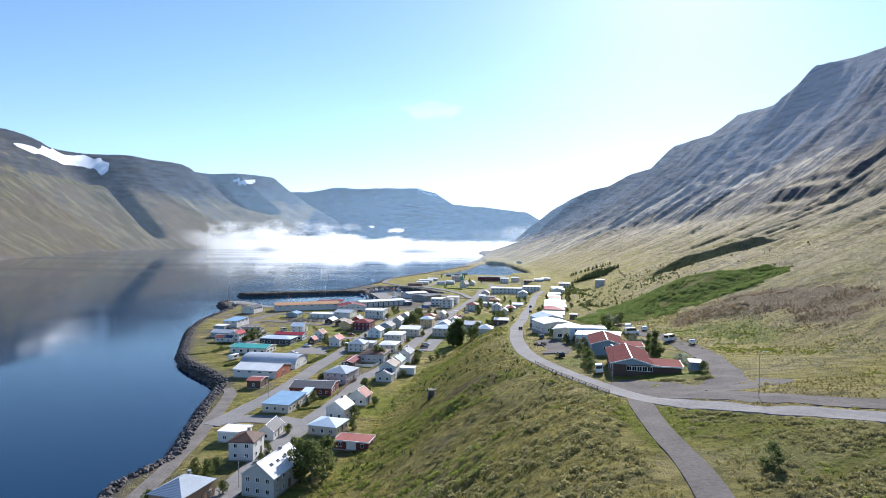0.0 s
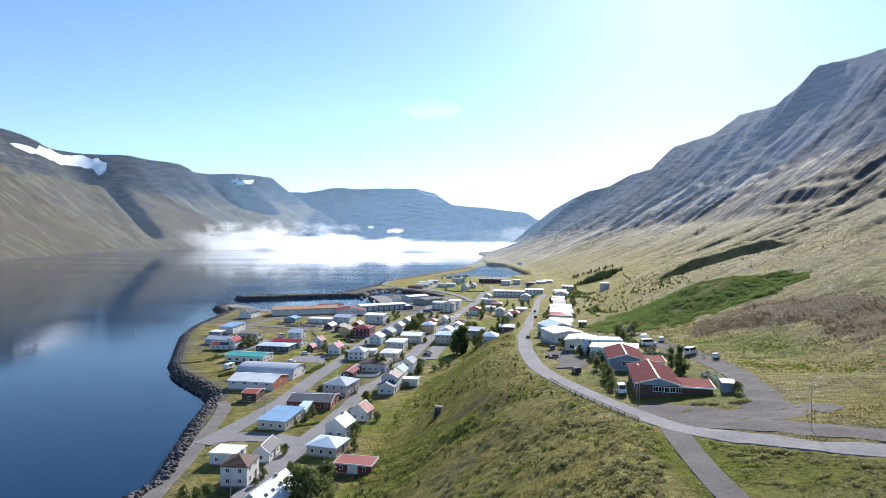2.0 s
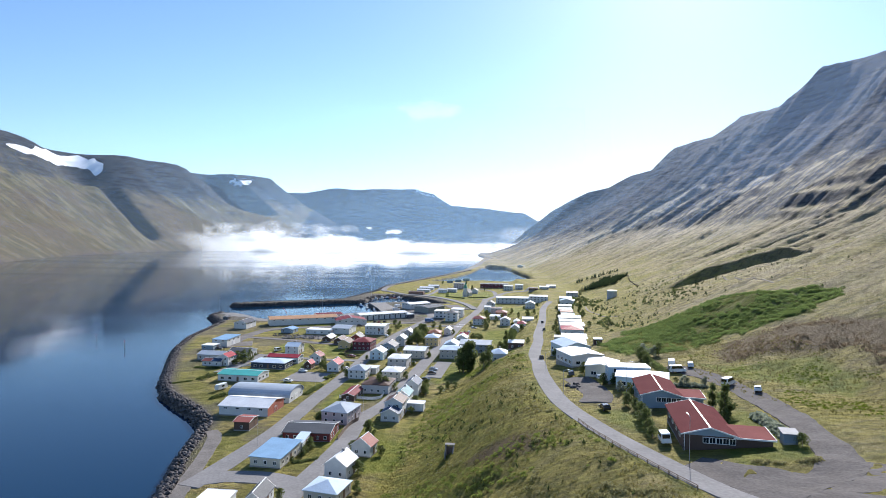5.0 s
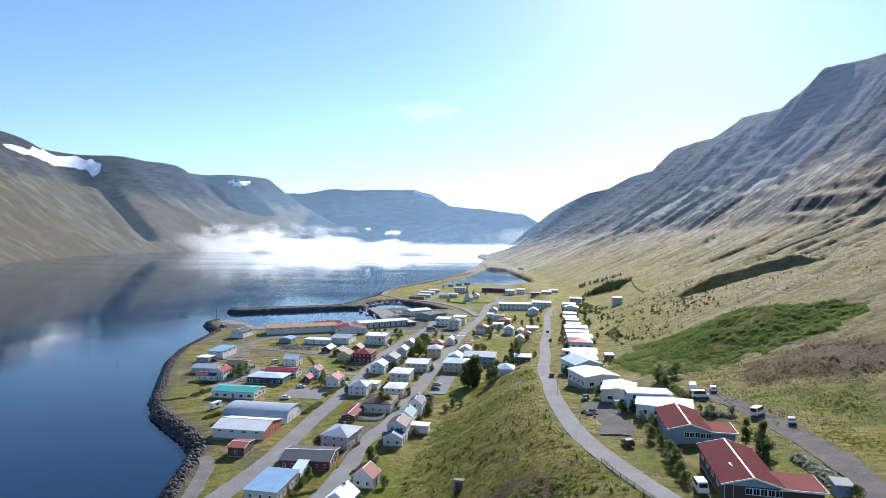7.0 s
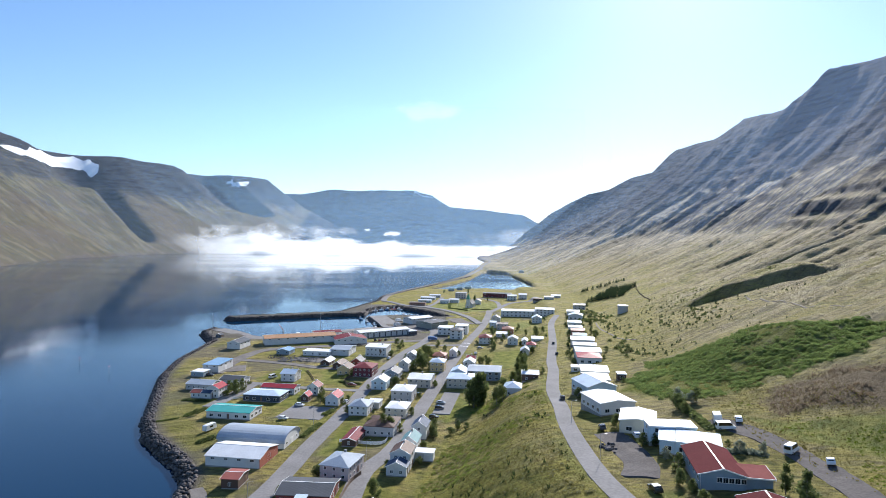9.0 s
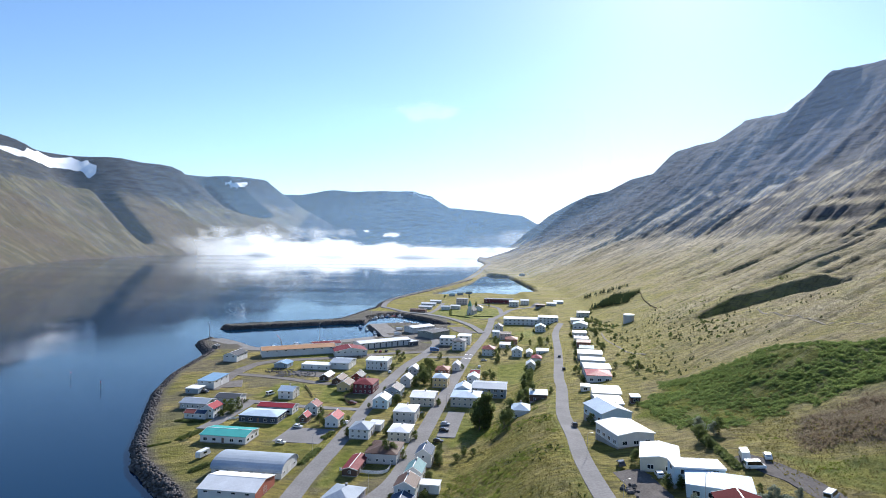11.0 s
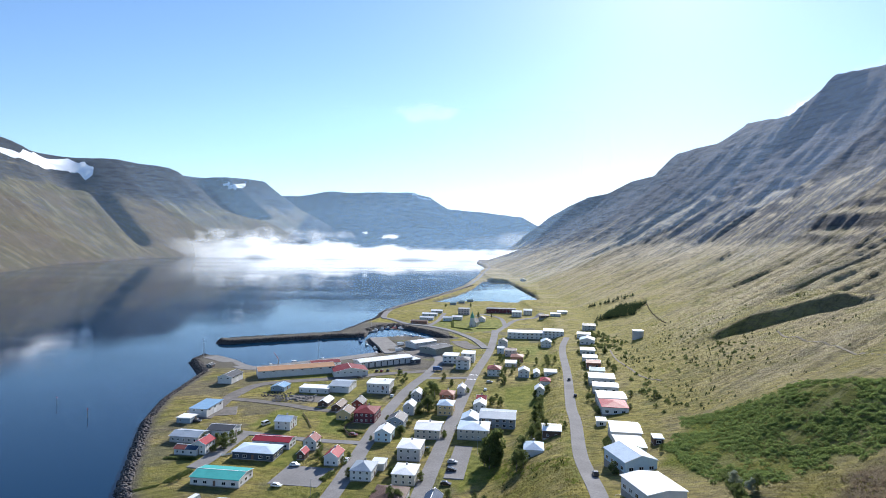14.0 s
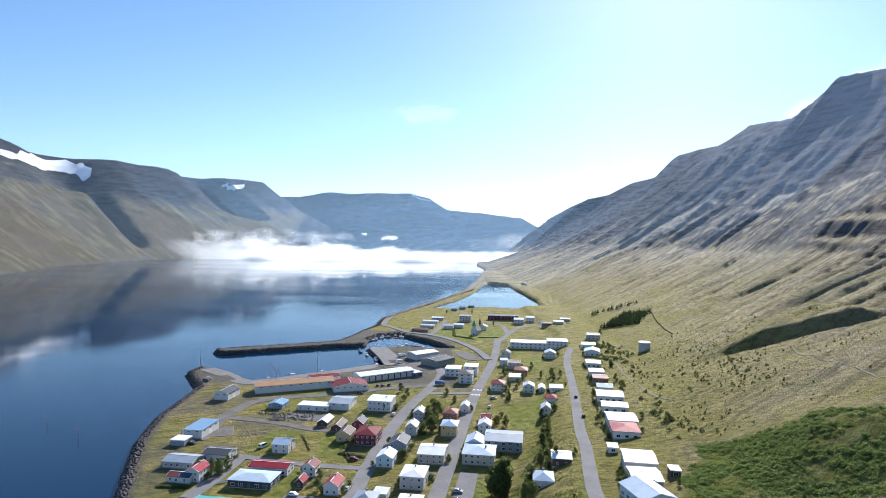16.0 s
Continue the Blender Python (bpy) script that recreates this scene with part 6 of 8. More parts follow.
def rand_material(name, a, b, rough=0.9, bump=0.5, leaf=False):
    """Colour that differs from piece to piece."""
    m = bpy.data.materials.new(name)
    m.use_nodes = True
    n, l = m.node_tree.nodes, m.node_tree.links
    bs = n["Principled BSDF"]
    bs.inputs["Roughness"].default_value, bs.inputs["Specular IOR Level"].default_value = rough, 0.25
    geo = n.new("ShaderNodeNewGeometry")
    ns = n.new("ShaderNodeTexNoise")
    ns.inputs["Scale"].default_value = 2.2 if not leaf else 0.35
    l.new(geo.outputs["Position"], ns.inputs["Vector"])
    ad = n.new("ShaderNodeMath")
    ad.operation = "MULTIPLY_ADD"
    ad.inputs[1].default_value = 0.7
    oi = n.new("ShaderNodeObjectInfo")
    rr = n.new("ShaderNodeMath")
    rr.operation = "ADD"
    l.new(geo.outputs["Random Per Island"], rr.inputs[0]), l.new(oi.outputs["Random"], rr.inputs[1])
    fr = n.new("ShaderNodeMath")
    fr.operation = "FRACT"
    l.new(rr.outputs[0], fr.inputs[0])
    l.new(fr.outputs[0], ad.inputs[0]), l.new(ramp_of(n, l, ns.outputs[0], 0.3, 0.7, 0, 0.3), ad.inputs[2])
    c = mixc(n, l, ad.outputs[0], a, b)
    l.new(c, bs.inputs["Base Color"])
    if bump:
        bp = n.new("ShaderNodeBump")
        bp.inputs["Strength"].default_value, bp.inputs["Distance"].default_value = bump, 0.1
        l.new(ns.outputs[0], bp.inputs["Height"]), l.new(bp.outputs[0], bs.inputs["Normal"])
    if leaf:
        tl, mx = n.new("ShaderNodeBsdfTranslucent"), n.new("ShaderNodeMixShader")
        l.new(c, tl.inputs["Color"])
        mx.inputs[0].default_value = 0.55
        l.new(bs.outputs[0], mx.inputs[1]), l.new(tl.outputs[0], mx.inputs[2])
        l.new(mx.outputs[0], n["Material Output"].inputs["Surface"])
    return m


M["boulder"] = rand_material("basalt_boulder", (0.045, 0.042, 0.043), (0.17, 0.15, 0.14))
M["leaf"] = rand_material("birch_leaf", (0.075, 0.1, 0.034), (0.19, 0.225, 0.075), 0.7, 0, True)
M["willow"] = rand_material("willow_leaf", (0.16, 0.19, 0.13), (0.34, 0.37, 0.28), 0.7, 0, True)
M["needle"] = rand_material("spruce_needle", (0.02, 0.036, 0.018), (0.055, 0.08, 0.036), 0.8, 0, True)
M["lupin"] = rand_material("lupin_leaf", (0.1, 0.15, 0.044), (0.26, 0.325, 0.1), 0.8, 0, True)
M["heath"] = rand_material("heath_shrub", (0.11, 0.16, 0.03), (0.33, 0.36, 0.08), 0.85, 0, True)
M["tuft"] = rand_material("dry_grass_tuft", (0.12, 0.12, 0.03), (0.3, 0.25, 0.085), 0.85, 0, True)
M["lime"] = rand_material("fresh_green_weed", (0.1, 0.15, 0.015), (0.24, 0.3, 0.03), 0.85, 0, True)
M["withered"] = rand_material("withered_scrub", (0.17, 0.125, 0.08), (0.31, 0.235, 0.15), 0.9, 0, True)
M["sapling"] = rand_material("sapling_leaf", (0.028, 0.042, 0.014), (0.075, 0.095, 0.03), 0.85, 0, True)
M["dim"] = rand_material("dark_scrub_leaf", (0.16, 0.155, 0.065), (0.38, 0.35, 0.165), 0.85, 0, True)
M["bark"] = mat("birch_bark", (0.2, 0.17, 0.14), 0.9, 0.35, 2.0, 14.0, 0.5)
LUMPS = ico_lumps(7, 5)
RG = np.random.default_rng(21)


def band_points(poly, lo, hi, per_m, close=False):
    """Random points in a band along a coast: distance inland from lo to hi."""
    out = []
    ring = poly + poly[:1] if close else poly
    for (ax, ay), (bx, by) in zip(ring, ring[1:]):
        L = math.hypot(bx - ax, by - ay)
        n = int(L * per_m)
        t = RG.random(n)
        o = lo + (hi - lo) * RG.random(n)
        nx, ny = (by - ay) / L, -(bx - ax) / L
        out.append(np.stack([ax + (bx - ax) * t + nx * o, ay + (by - ay) * t + ny * o], -1))
    return np.concatenate(out)


def on_ground(P, lift=0.0):
    return np.concatenate([P, (height(P[:, 0], P[:, 1]) + lift)[:, None]], 1)


armour = tagged(new("sea_wall"), "sea wall of dumped dark basalt boulders", "sea wall", kind="structure")
coast = TOWN[1:15]
P = on_ground(band_points(coast, -4.2, 4.2, 8.5), 0.25)
P = P[P[:, 2] > -0.7]
S = 0.45 + 0.6 * RG.random(len(P)) ** 1.5
near = (P[:, 1] < 215) & (P[:, 1] > 135)
pick = np.flatnonzero(near & (S > 0.62))[:300]
rest = np.setdiff1d(np.arange(len(P)), pick)
scatter("boulder_fill", "smaller dark basalt boulders", "stone", LUMPS, P[rest], S[rest], M["boulder"], 4, 0.8, armour)
STONES = []
for v, f in LUMPS:
    me = bpy.data.meshes.new("boulder")
    me.from_pydata(v.tolist(), [], f.tolist())
    me.materials.append(M["boulder"])
    STONES.append(me)
for k in pick:
    share("boulder", STONES[k % 7], armour, pose(*P[k], RG.random() * 40, RG.random() * 40, RG.random() * 360) @ Matrix.Diagonal((S[k], S[k], S[k], 1)))
mole = tagged(new("breakwater"), "long low breakwater of dark basalt stones", "breakwater", kind="structure")
P = on_ground(band_points(TOWN[32:41], -4, 2.5, 5), 0.25)
P = P[P[:, 2] > -0.6]
scatter("stone_fill", "dark basalt stones", "stone", LUMPS, P, 0.4 + 0.6 * RG.random(len(P)), M["boulder"], 5, 0.8, mole)
shore = tagged(new("basin_revetment"), "stone revetment round the harbour basin", "revetment", kind="structure")
P = on_ground(np.concatenate([band_points([(0, 657), (-22, 699), (-60, 747), (-78, 735), (-88, 705)], -4, 3, 3), band_points([(-100, 759), (-86, 800), (-85, 850), (-61, 932), (-28, 1027), (61, 1308)], -3, 3, 2)]), 0.25)
P = P[P[:, 2] > -0.6]
scatter("stone_fill", "dark basalt stones", "stone", LUMPS, P, 0.4 + 0.6 * RG.random(len(P)), M["boulder"], 6, 0.8, shore)


def leaf_clump(seed, n, w, h, leaf):
    """A low dome of loose leaf faces."""
    rng = np.random.default_rng(seed)
    V, F = [], []
    for k in range(n):
        a, r = rng.random() * math.tau, math.sqrt(rng.random())
        z = h * (1 - r * r) * (0.35 + 0.65 * rng.random())
        c = np.array([math.cos(a) * r * w, math.sin(a) * r * w, z])
        d1, d2 = rng.normal(size=3), rng.normal(size=3)
        d1 /= np.linalg.norm(d1)
        d2 -= d1 * (d1 @ d2)
        d2 /= np.linalg.norm(d2)
        s = leaf * (0.6 + 0.8 * rng.random())
        b = len(V)
        V += [c - d1 * s, c + d2 * s * 0.6, c + d1 * s, c - d2 * s * 0.6]
        F.append((b, b + 1, b + 2, b + 3))
    return np.array(V), np.array(F)


def tuft_shape(seed, n=9, h=0.6):
    rng = np.random.default_rng(seed)
    V, F = [], []
    for k in range(n):
        a = rng.random() * math.tau
        c = np.array([math.cos(a), math.sin(a), 0]) * 0.16 * rng.random()
        o = np.array([math.cos(a), math.sin(a), 0]) * (0.1 + 0.3 * rng.random()) + np.array([0, 0, h * (0.6 + 0.6 * rng.random())])
        sd = np.array([-math.sin(a), math.cos(a), 0]) * 0.07
        b = len(V)
        V += [c - sd, c + sd, c + o * 0.6 + sd * 0.8, c + o]
        F.append((b, b + 1, b + 2, b + 3))
    return np.array(V), np.array(F)


SHRUB = [leaf_clump(k, 46, 0.9, 0.7, 0.2) for k in range(5)]
TUFT = [tuft_shape(k) for k in range(6)]


def field(n, x0, x1, y0, y1, want, seed):
    rng = np.random.default_rng(seed)
    P = np.stack([x0 + (x1 - x0) * rng.random(n), y0 + (y1 - y0) * rng.random(n)], -1)
    P = P[rng.random(len(P)) < want(P[:, 0], P[:, 1])]
    return on_ground(P, -0.05)


def road_free(x, y, gap=4.5):
    d = np.hypot(x - 50, y - 119) - 8
    for pts in (((65, 86), (58, 94), (49, 102), (42.5, 111), (38, 119), (33.5, 138), (30, 156), (27, 180), (27, 201), (29.5, 235), (33, 262), (37.4, 299), (47.8, 351), (52.6, 381), (70.3, 469), (89, 571)), ((38.8, 117), (34.6, 96), (33, 85), (30, 64)), ((40, 121.5), (47, 116.5), (54.5, 110), (63, 100.5), (72, 91))):
        for (ax, ay), (bx, by) in zip(pts, pts[1:]):
            ex, ey = bx - ax, by - ay
            k = np.clip(((x - ax) * ex + (y - ay) * ey) / (ex * ex + ey * ey), 0, 1)
            d = np.minimum(d, np.hypot(x - ax - k * ex, y - ay - k * ey))
    return (d > gap) * 1.0


def in_yard(x, y):
    """Street row and gravel yard, where nothing wild grows."""
    xr = np.interp(y, ROAD_Y, ROAD_X)
    return ((x > xr - 4) & (x < xr + 46) & (y > 118) & (y < 320)) * 1.0


def bank_zone(x, y):
    xf, xr = np.interp(y, FOOT_Y, FOOT_X), np.interp(y, ROAD_Y, ROAD_X)
    return (x > xf + 2) * (x < xr - 3.5)


def along_fall(x, y, size):
    """Patches drawn out down the bank."""
    return fbm(y + 0.35 * x, x * 0.35, size, 4)


def low_bank(x, y):
    xf, xr = np.interp(y, FOOT_Y, FOOT_X), np.interp(y, ROAD_Y, ROAD_X)
    return step(0.8, 0.25, (x - xf) / np.maximum(xr - xf, 1))


P = field(26000, -30, 60, 62, 330, lambda x, y: bank_zone(x, y) * road_free(x, y) * step(0.02, 0.14, along_fall(x, y, 15) + 0.2 * low_bank(x, y) - 0.07) * 0.62, 31)
scatter("heath_shrubs", "low olive heath shrubs covering the grassy bank", "shrub", SHRUB, P, 0.3 + 0.75 * RG.random(len(P)) ** 2, M["heath"], 8, 0.3)
BRUSH = [(-12, 108), (-9, 116), (-3, 133), (9, 128), (21, 132), (28, 128), (31, 112), (30, 98), (28, 84), (26, 65), (-10, 62)]
P = field(9000, -14, 33, 62, 134, lambda x, y: road_free(x, y, 4.0) * step(-1, 3, inside(x, y, BRUSH) + 9 * fbm(x, y, 12, 3)) * step(-0.1, 0.1, fbm(x + 7, y - 3, 6, 3)) * 0.36, 61)
scatter("grey_brush", "dense grey-brown willow scrub on the hill shoulder", "shrub", SHRUB, P, 0.4 + 0.7 * RG.random(len(P)) ** 1.5, M["dim"], 28, 0.3)
P = field(30000, -34, 112, 60, 300, lambda x, y: np.maximum(bank_zone(x, y), (x > 28) * 1.0) * road_free(x, y, 3.6) * (1 - in_yard(x, y)) * step(-0.25, 0.2, fbm(x, y, 18, 3)), 32)
scatter("grass_tufts", "dry yellow-green grass tufts on the slopes", "grass", TUFT, P, 0.4 + 0.5 * RG.random(len(P)), M["tuft"], 9, 0.3)
P = field(9000, -36, 62, 60, 300, lambda x, y: bank_zone(x, y) * road_free(x, y, 4.2) * step(0.04, 0.14, fbm(x - 40, y + 15, 11, 3) + 0.10 * step(16, 5, np.interp(y, ROAD_Y, ROAD_X) - x) + 0.05 * step(0.35, 0.1, (x - np.interp(y, FOOT_Y, FOOT_X)) / 60)) * 0.6, 54)
scatter("dark_shrubs", "dark brownish-green scrub clumps on the bank", "shrub", SHRUB, P, 0.35 + 0.55 * RG.random(len(P)) ** 1.5, M["dim"], 26, 0.3)
P = field(13000, 29, 125, 50, 128, lambda x, y: road_free(x, y, 4.4) * step(-0.06, 0.08, fbm(x + 19, y, 9, 3)) * (y < 104 - 1.087 * (x - 42)) * 0.55, 55)
scatter("dark_shrubs", "dark scrub clumps among grass by the lane", "shrub", SHRUB, P, 0.35 + 0.6 * RG.random(len(P)) ** 1.5, M["dim"], 27, 0.3)
P = field(7000, 30, 125, 55, 130, lambda x, y: road_free(x, y, 4.2) * step(0.0, 0.15, fbm(x - 9, y, 16, 3) + 0.03) * (y < 106 - 1.087 * (x - 42)) * 0.7, 33)
scatter("heath_shrubs", "low grey-green heath shrubs beside the lane", "shrub", SHRUB, P, 0.35 + 0.5 * RG.random(len(P)), M["heath"], 10, 0.3)
P = field(9000, 66, 170, 240, 340, lambda x, y: step(-2, 3, inside(x, y, LUPIN) + 34 * fbm(x, y, 30, 4)) * step(-0.28, 0.05, fbm(x + 5, y, 12, 3)), 34)
scatter("lupin_field", "dense green lupin thicket on the hillside", "lupin", SHRUB, P, 0.8 + 0.8 * RG.random(len(P)), M["lupin"], 11, 0.3)
P = field(500, 28, 112, 62, 240, lambda x, y: road_free(x, y, 4.2) * (1 - in_yard(x, y)) * step(0.1, 0.2, fbm(x + 31, y - 12, 20, 3)), 35)
scatter("fresh_weeds", "bright yellow-green weeds in the field", "weed", SHRUB, P, 0.4 + 0.5 * RG.random(len(P)), M["lime"], 12, 0.3)
P = field(2600, 80, 112, 150, 245, lambda x, y: (1 - in_yard(x, y)) * step(0.0, 0.15, fbm(x, y, 14, 3) + 0.05) * step(-3, 3, -inside(x, y, WITHERED)), 38)
scatter("fresh_weeds", "bright yellow-green weeds below the withered slope", "weed", SHRUB, P, 0.25 + 0.3 * RG.random(len(P)), M["lime"], 22, 0.3)
P = field(9000, 80, 160, 150, 262, lambda x, y: step(-2, 4, inside(x, y, WITHERED) + 20 * fbm(x, y, 24, 3)) * step(-0.12, 0.1, fbm(x, y + 9, 9, 3)), 39)
scatter("withered_scrub", "withered brown scrub on the hillside hollow", "scrub", TUFT, P, 0.7 + 0.6 * RG.random(len(P)), M["withered"], 23, 0.3)
P = field(1300, -30, 34, 64, 320, lambda x, y: bank_zone(x, y) * road_free(x, y, 4.2) * step(-0.1, 0.15, along_fall(x + 30, y - 8, 20)) * 0.7, 62)
scatter("tall_weeds", "tall dark weed stalks standing in the grass", "weed", TUFT, P, 1.2 + 0.9 * RG.random(len(P)), M["sapling"], 30, 0.3)
P = field(9000, 95, 330, 300, 720, lambda x, y: (x > np.interp(y, ROAD_Y, ROAD_X) + 40) * step(0.0, 0.25, fbm(x, y, 40, 4)) * 0.5, 36)
scatter("heath_shrubs", "scattered dark heath shrubs on the mountain foot", "shrub", SHRUB, P, 0.35 + 0.8 * RG.random(len(P)) ** 2, M["heath"], 13, 0.3)
P = field(2600, 22, 95, 300, 560, lambda x, y: bank_zone(x, y) * step(-0.02, 0.2, fbm(x + 9, y, 24, 3)) * 0.7, 37)
scatter("heath_shrubs", "low heath shrubs on the bank above town", "shrub", SHRUB, P, 0.4 + 0.5 * RG.random(len(P)), M["heath"], 14, 0.3)


def crown_mesh(seed, kind):
    rng = np.random.default_rng(seed)
    V, F = [], []
    lobes = []
    if kind == "conifer":
        for k in range(34):
            z = 0.08 + 0.9 * k / 34
            for j in range(7):
                a = rng.random() * math.tau
                r = 0.3 * (1 - z) * (0.7 + 0.5 * rng.random())
                lobes.append(((math.cos(a) * r * 0.6, math.sin(a) * r * 0.6, z), 0.09 * (1.15 - z), 3))
    else:
        wide, low = (0.19, 0.08) if kind == "poplar" else (0.36, 0.12)
        for k in range(22):
            z = low + (0.97 - low) * rng.random()
            env = math.sin(math.pi * min((z - low + 0.12) / (1.06 - low), 1)) ** 0.7
            a, r = rng.random() * math.tau, wide * env * (0.3 + 0.6 * rng.random())
            lobes.append(((math.cos(a) * r, math.sin(a) * r, z), (0.10 + 0.09 * rng.random()) * (0.75 if kind == "poplar" else 1), 58))
    for c, rad, n in lobes:
        for k in range(n):
            d = rng.normal(size=3)
            d /= np.linalg.norm(d)
            p = np.array(c) + d * rad * (0.55 + 0.5 * rng.random())
            d1, d2 = rng.normal(size=3), rng.normal(size=3)
            d1 /= np.linalg.norm(d1)
            d2 -= d1 * (d1 @ d2)
            d2 /= np.linalg.norm(d2)
            s = 0.034 * (0.6 + 0.8 * rng.random()) * (0.8 if kind == "conifer" else 1)
            b = len(V)
            V += [p - d1 * s, p + d2 * s * 0.7, p + d1 * s, p - d2 * s * 0.7]
            F.append((b, b + 1, b + 2, b + 3))
    me = bpy.data.meshes.new("crown")
    me.from_pydata(np.array(V).tolist(), [], F)
    me.materials.append(M[{"conifer": "needle", "willow": "willow"}.get(kind, "leaf")])
    bm = bmesh.new()
    top = 0.9 if kind in ("conifer", "poplar") else 0.7
    tube(bm, (0, 0, -0.05), (0.01, 0, top * 0.5), 0.026, 0.016), tube(bm, (0.01, 0, top * 0.5), (0, 0.01, top), 0.016, 0.005)
    for c, rad, n in lobes[:: max(len(lobes) // 7, 1)]:
        z0 = max(0.1, c[2] - 0.22)
        tube(bm, (0, 0, z0), c, 0.010, 0.003, 5)
    return me, link_mesh("trunk", bm, M["bark"])


TREES = {k: [crown_mesh(s + 10 * i, k) for s in range(3 if k == "broad" else 2)] for i, k in enumerate(("broad", "poplar", "willow", "conifer"))}
TREE_WORDS = {"broad": "leafy green garden tree with a rounded uneven crown", "poplar": "tall narrow dark green tree with dense leaves", "willow": "pale silvery-green willow bush beside the house", "conifer": "small dark green conifer standing in grass"}


def tree(kind, x, y, h):
    root = new("tree" if kind in ("broad", "poplar", "conifer") else "willow_bush")
    rng = random.Random(int(x * 31 + y * 17))
    w = h * (0.9 + 0.3 * rng.random()) * (1.25 if h < 5 and kind != "conifer" else 1)
    root.matrix_world = pose(x, y, h1(x, y), 0, 0, rng.random() * 360) @ Matrix.Diagonal((w, w, h, 1))
    crown, trunk = TREES[kind][rng.randrange(len(TREES[kind]))]
    share("trunk", trunk, root)
    share("crown", crown, root)
    return tagged(root, TREE_WORDS[kind], "tree" if kind != "willow" else "bush", "garden trees")


def hedge(x0, y0, x1, y1, tall):
    n = max(int(math.hypot(x1 - x0, y1 - y0) * 1.6), 3)
    rng = np.random.default_rng(int(abs(x0) * 7 + y0))
    P = np.stack([np.linspace(x0, x1, n), np.linspace(y0, y1, n)], -1)
    P = np.concatenate([P + rng.normal(size=P.shape) * 0.3 for _ in range(3)])
    P = on_ground(P, -0.1)
    ob = scatter("hedge", "dense dark green garden hedge", "hedge", SHRUB, P, tall * (0.75 + 0.4 * rng.random(len(P))), M["leaf"], 15, 0.25)
    del ob["kind"]
    return ob


WOOD = [(165, 749), (205, 786), (221, 746), (192, 703)]
P = field(2600, 160, 250, 690, 900, lambda x, y: np.maximum(step(6, 3, np.abs(y - np.interp(x, [184, 233], [853, 828]))) * (x > 184) * (x < 233) * 0.7, step(-1, 2, inside(x, y, WOOD)) * 1.0), 41)
SPIRE = []
for k in range(4):
    v, f = leaf_clump(70 + k, 110, 0.3, 1.0, 0.07)
    SPIRE.append((v * np.array([1, 1, 0.5]) + np.array([0, 0, 0.06]) + np.stack([v[:, 0] * -0.5, v[:, 1] * -0.5, v[:, 2] * 0.5], -1) * (v[:, 2:3] ** 0.5), f))
P = P[:420]
scatter("conifer_plantation", "dark planted spruce wood at the mountain foot", "wood", SPIRE, P, 4.5 + 2.5 * RG.random(len(P)), M["needle"], 16, 0.05)
SLIM = [leaf_clump(90 + k, 34, 0.42, 1.5, 0.2) for k in range(4)]
P = field(2600, 92, 260, 330, 600, lambda x, y: step(-0.1, 0.15, fbm(x, y, 34, 3)) * (x > np.interp(y, ROAD_Y, ROAD_X) + 38) * step(260, 120, x) * 0.6, 52)
scatter("young_trees", "slim dark saplings planted in rows on the slope", "sapling", SLIM, P, 0.7 + 0.9 * RG.random(len(P)) ** 2, M["sapling"], 24, 0.1)
BUSH = [leaf_clump(110 + k, 90, 0.8, 1.1, 0.2) for k in range(4)]
P = field(900, 70, 160, 320, 640, lambda x, y: (np.abs(x - np.interp(y, ROAD_Y, ROAD_X) - 42 - 8 * fbm(x, y, 40, 2)) < 7) * step(-0.1, 0.12, fbm(x + 3, y, 18, 3)), 53)
scatter("garden_thicket", "dark green bushes along the back gardens", "bush", BUSH, P, 0.8 + 1.3 * RG.random(len(P)), M["leaf"], 25, 0.2)
P = field(420, 100, 175, 385, 560, lambda x, y: step(-0.05, 0.2, fbm(x, y, 30, 3)) * (x > np.interp(y, ROAD_Y, ROAD_X) + 40) * 0.55, 42)
scatter("young_trees", "young birch saplings planted on the slope", "sapling", BUSH, P, 0.8 + 0.9 * RG.random(len(P)), M["leaf"], 17, 0.1)
P = field(260, 108, 150, 560, 720, lambda x, y: (x > np.interp(y, ROAD_Y, ROAD_X) + 16) * 0.7 * step(150, 125, x), 43)
scatter("young_trees", "bushy green saplings behind the upper houses", "sapling", BUSH, P[:110], 1.4 + 1.4 * RG.random(110), M["leaf"], 18, 0.1)

# ---- vehicles, lamps, harbour and street things ----
PAINT = {"white": (0.75, 0.75, 0.74), "black": (0.02, 0.02, 0.022), "darkgrey": (0.07, 0.07, 0.075), "silver": (0.42, 0.43, 0.44), "blue": (0.05, 0.12, 0.28), "darkred": (0.2, 0.03, 0.03)}
M_PAINT = {k: mat("paint_" + k, c, 0.25, 0.05, 1.0, 8.0, 0.0, spec=0.6) for k, c in PAINT.items()}
M["tyre"] = mat("tyre_rubber", (0.02, 0.02, 0.02), 0.9, 0.2, 4.0, 20.0, 0.1)
M["rim"] = mat("wheel_rim", (0.45, 0.45, 0.46), 0.35, 0.1, 4.0, 20.0, 0.0, metal=0.8)
M["carglass"] = mat("car_glass", (0.015, 0.018, 0.02), 0.05, 0.05, 1.0, 5.0, 0.0, spec=0.8)
M["steel"] = mat("galvanised_steel", (0.42, 0.43, 0.44), 0.45, 0.15, 1.0, 12.0, 0.1, metal=0.7)
M["timber"] = mat("weathered_timber", (0.17, 0.12, 0.085), 0.9, 0.3, 1.0, 12.0, 0.3)
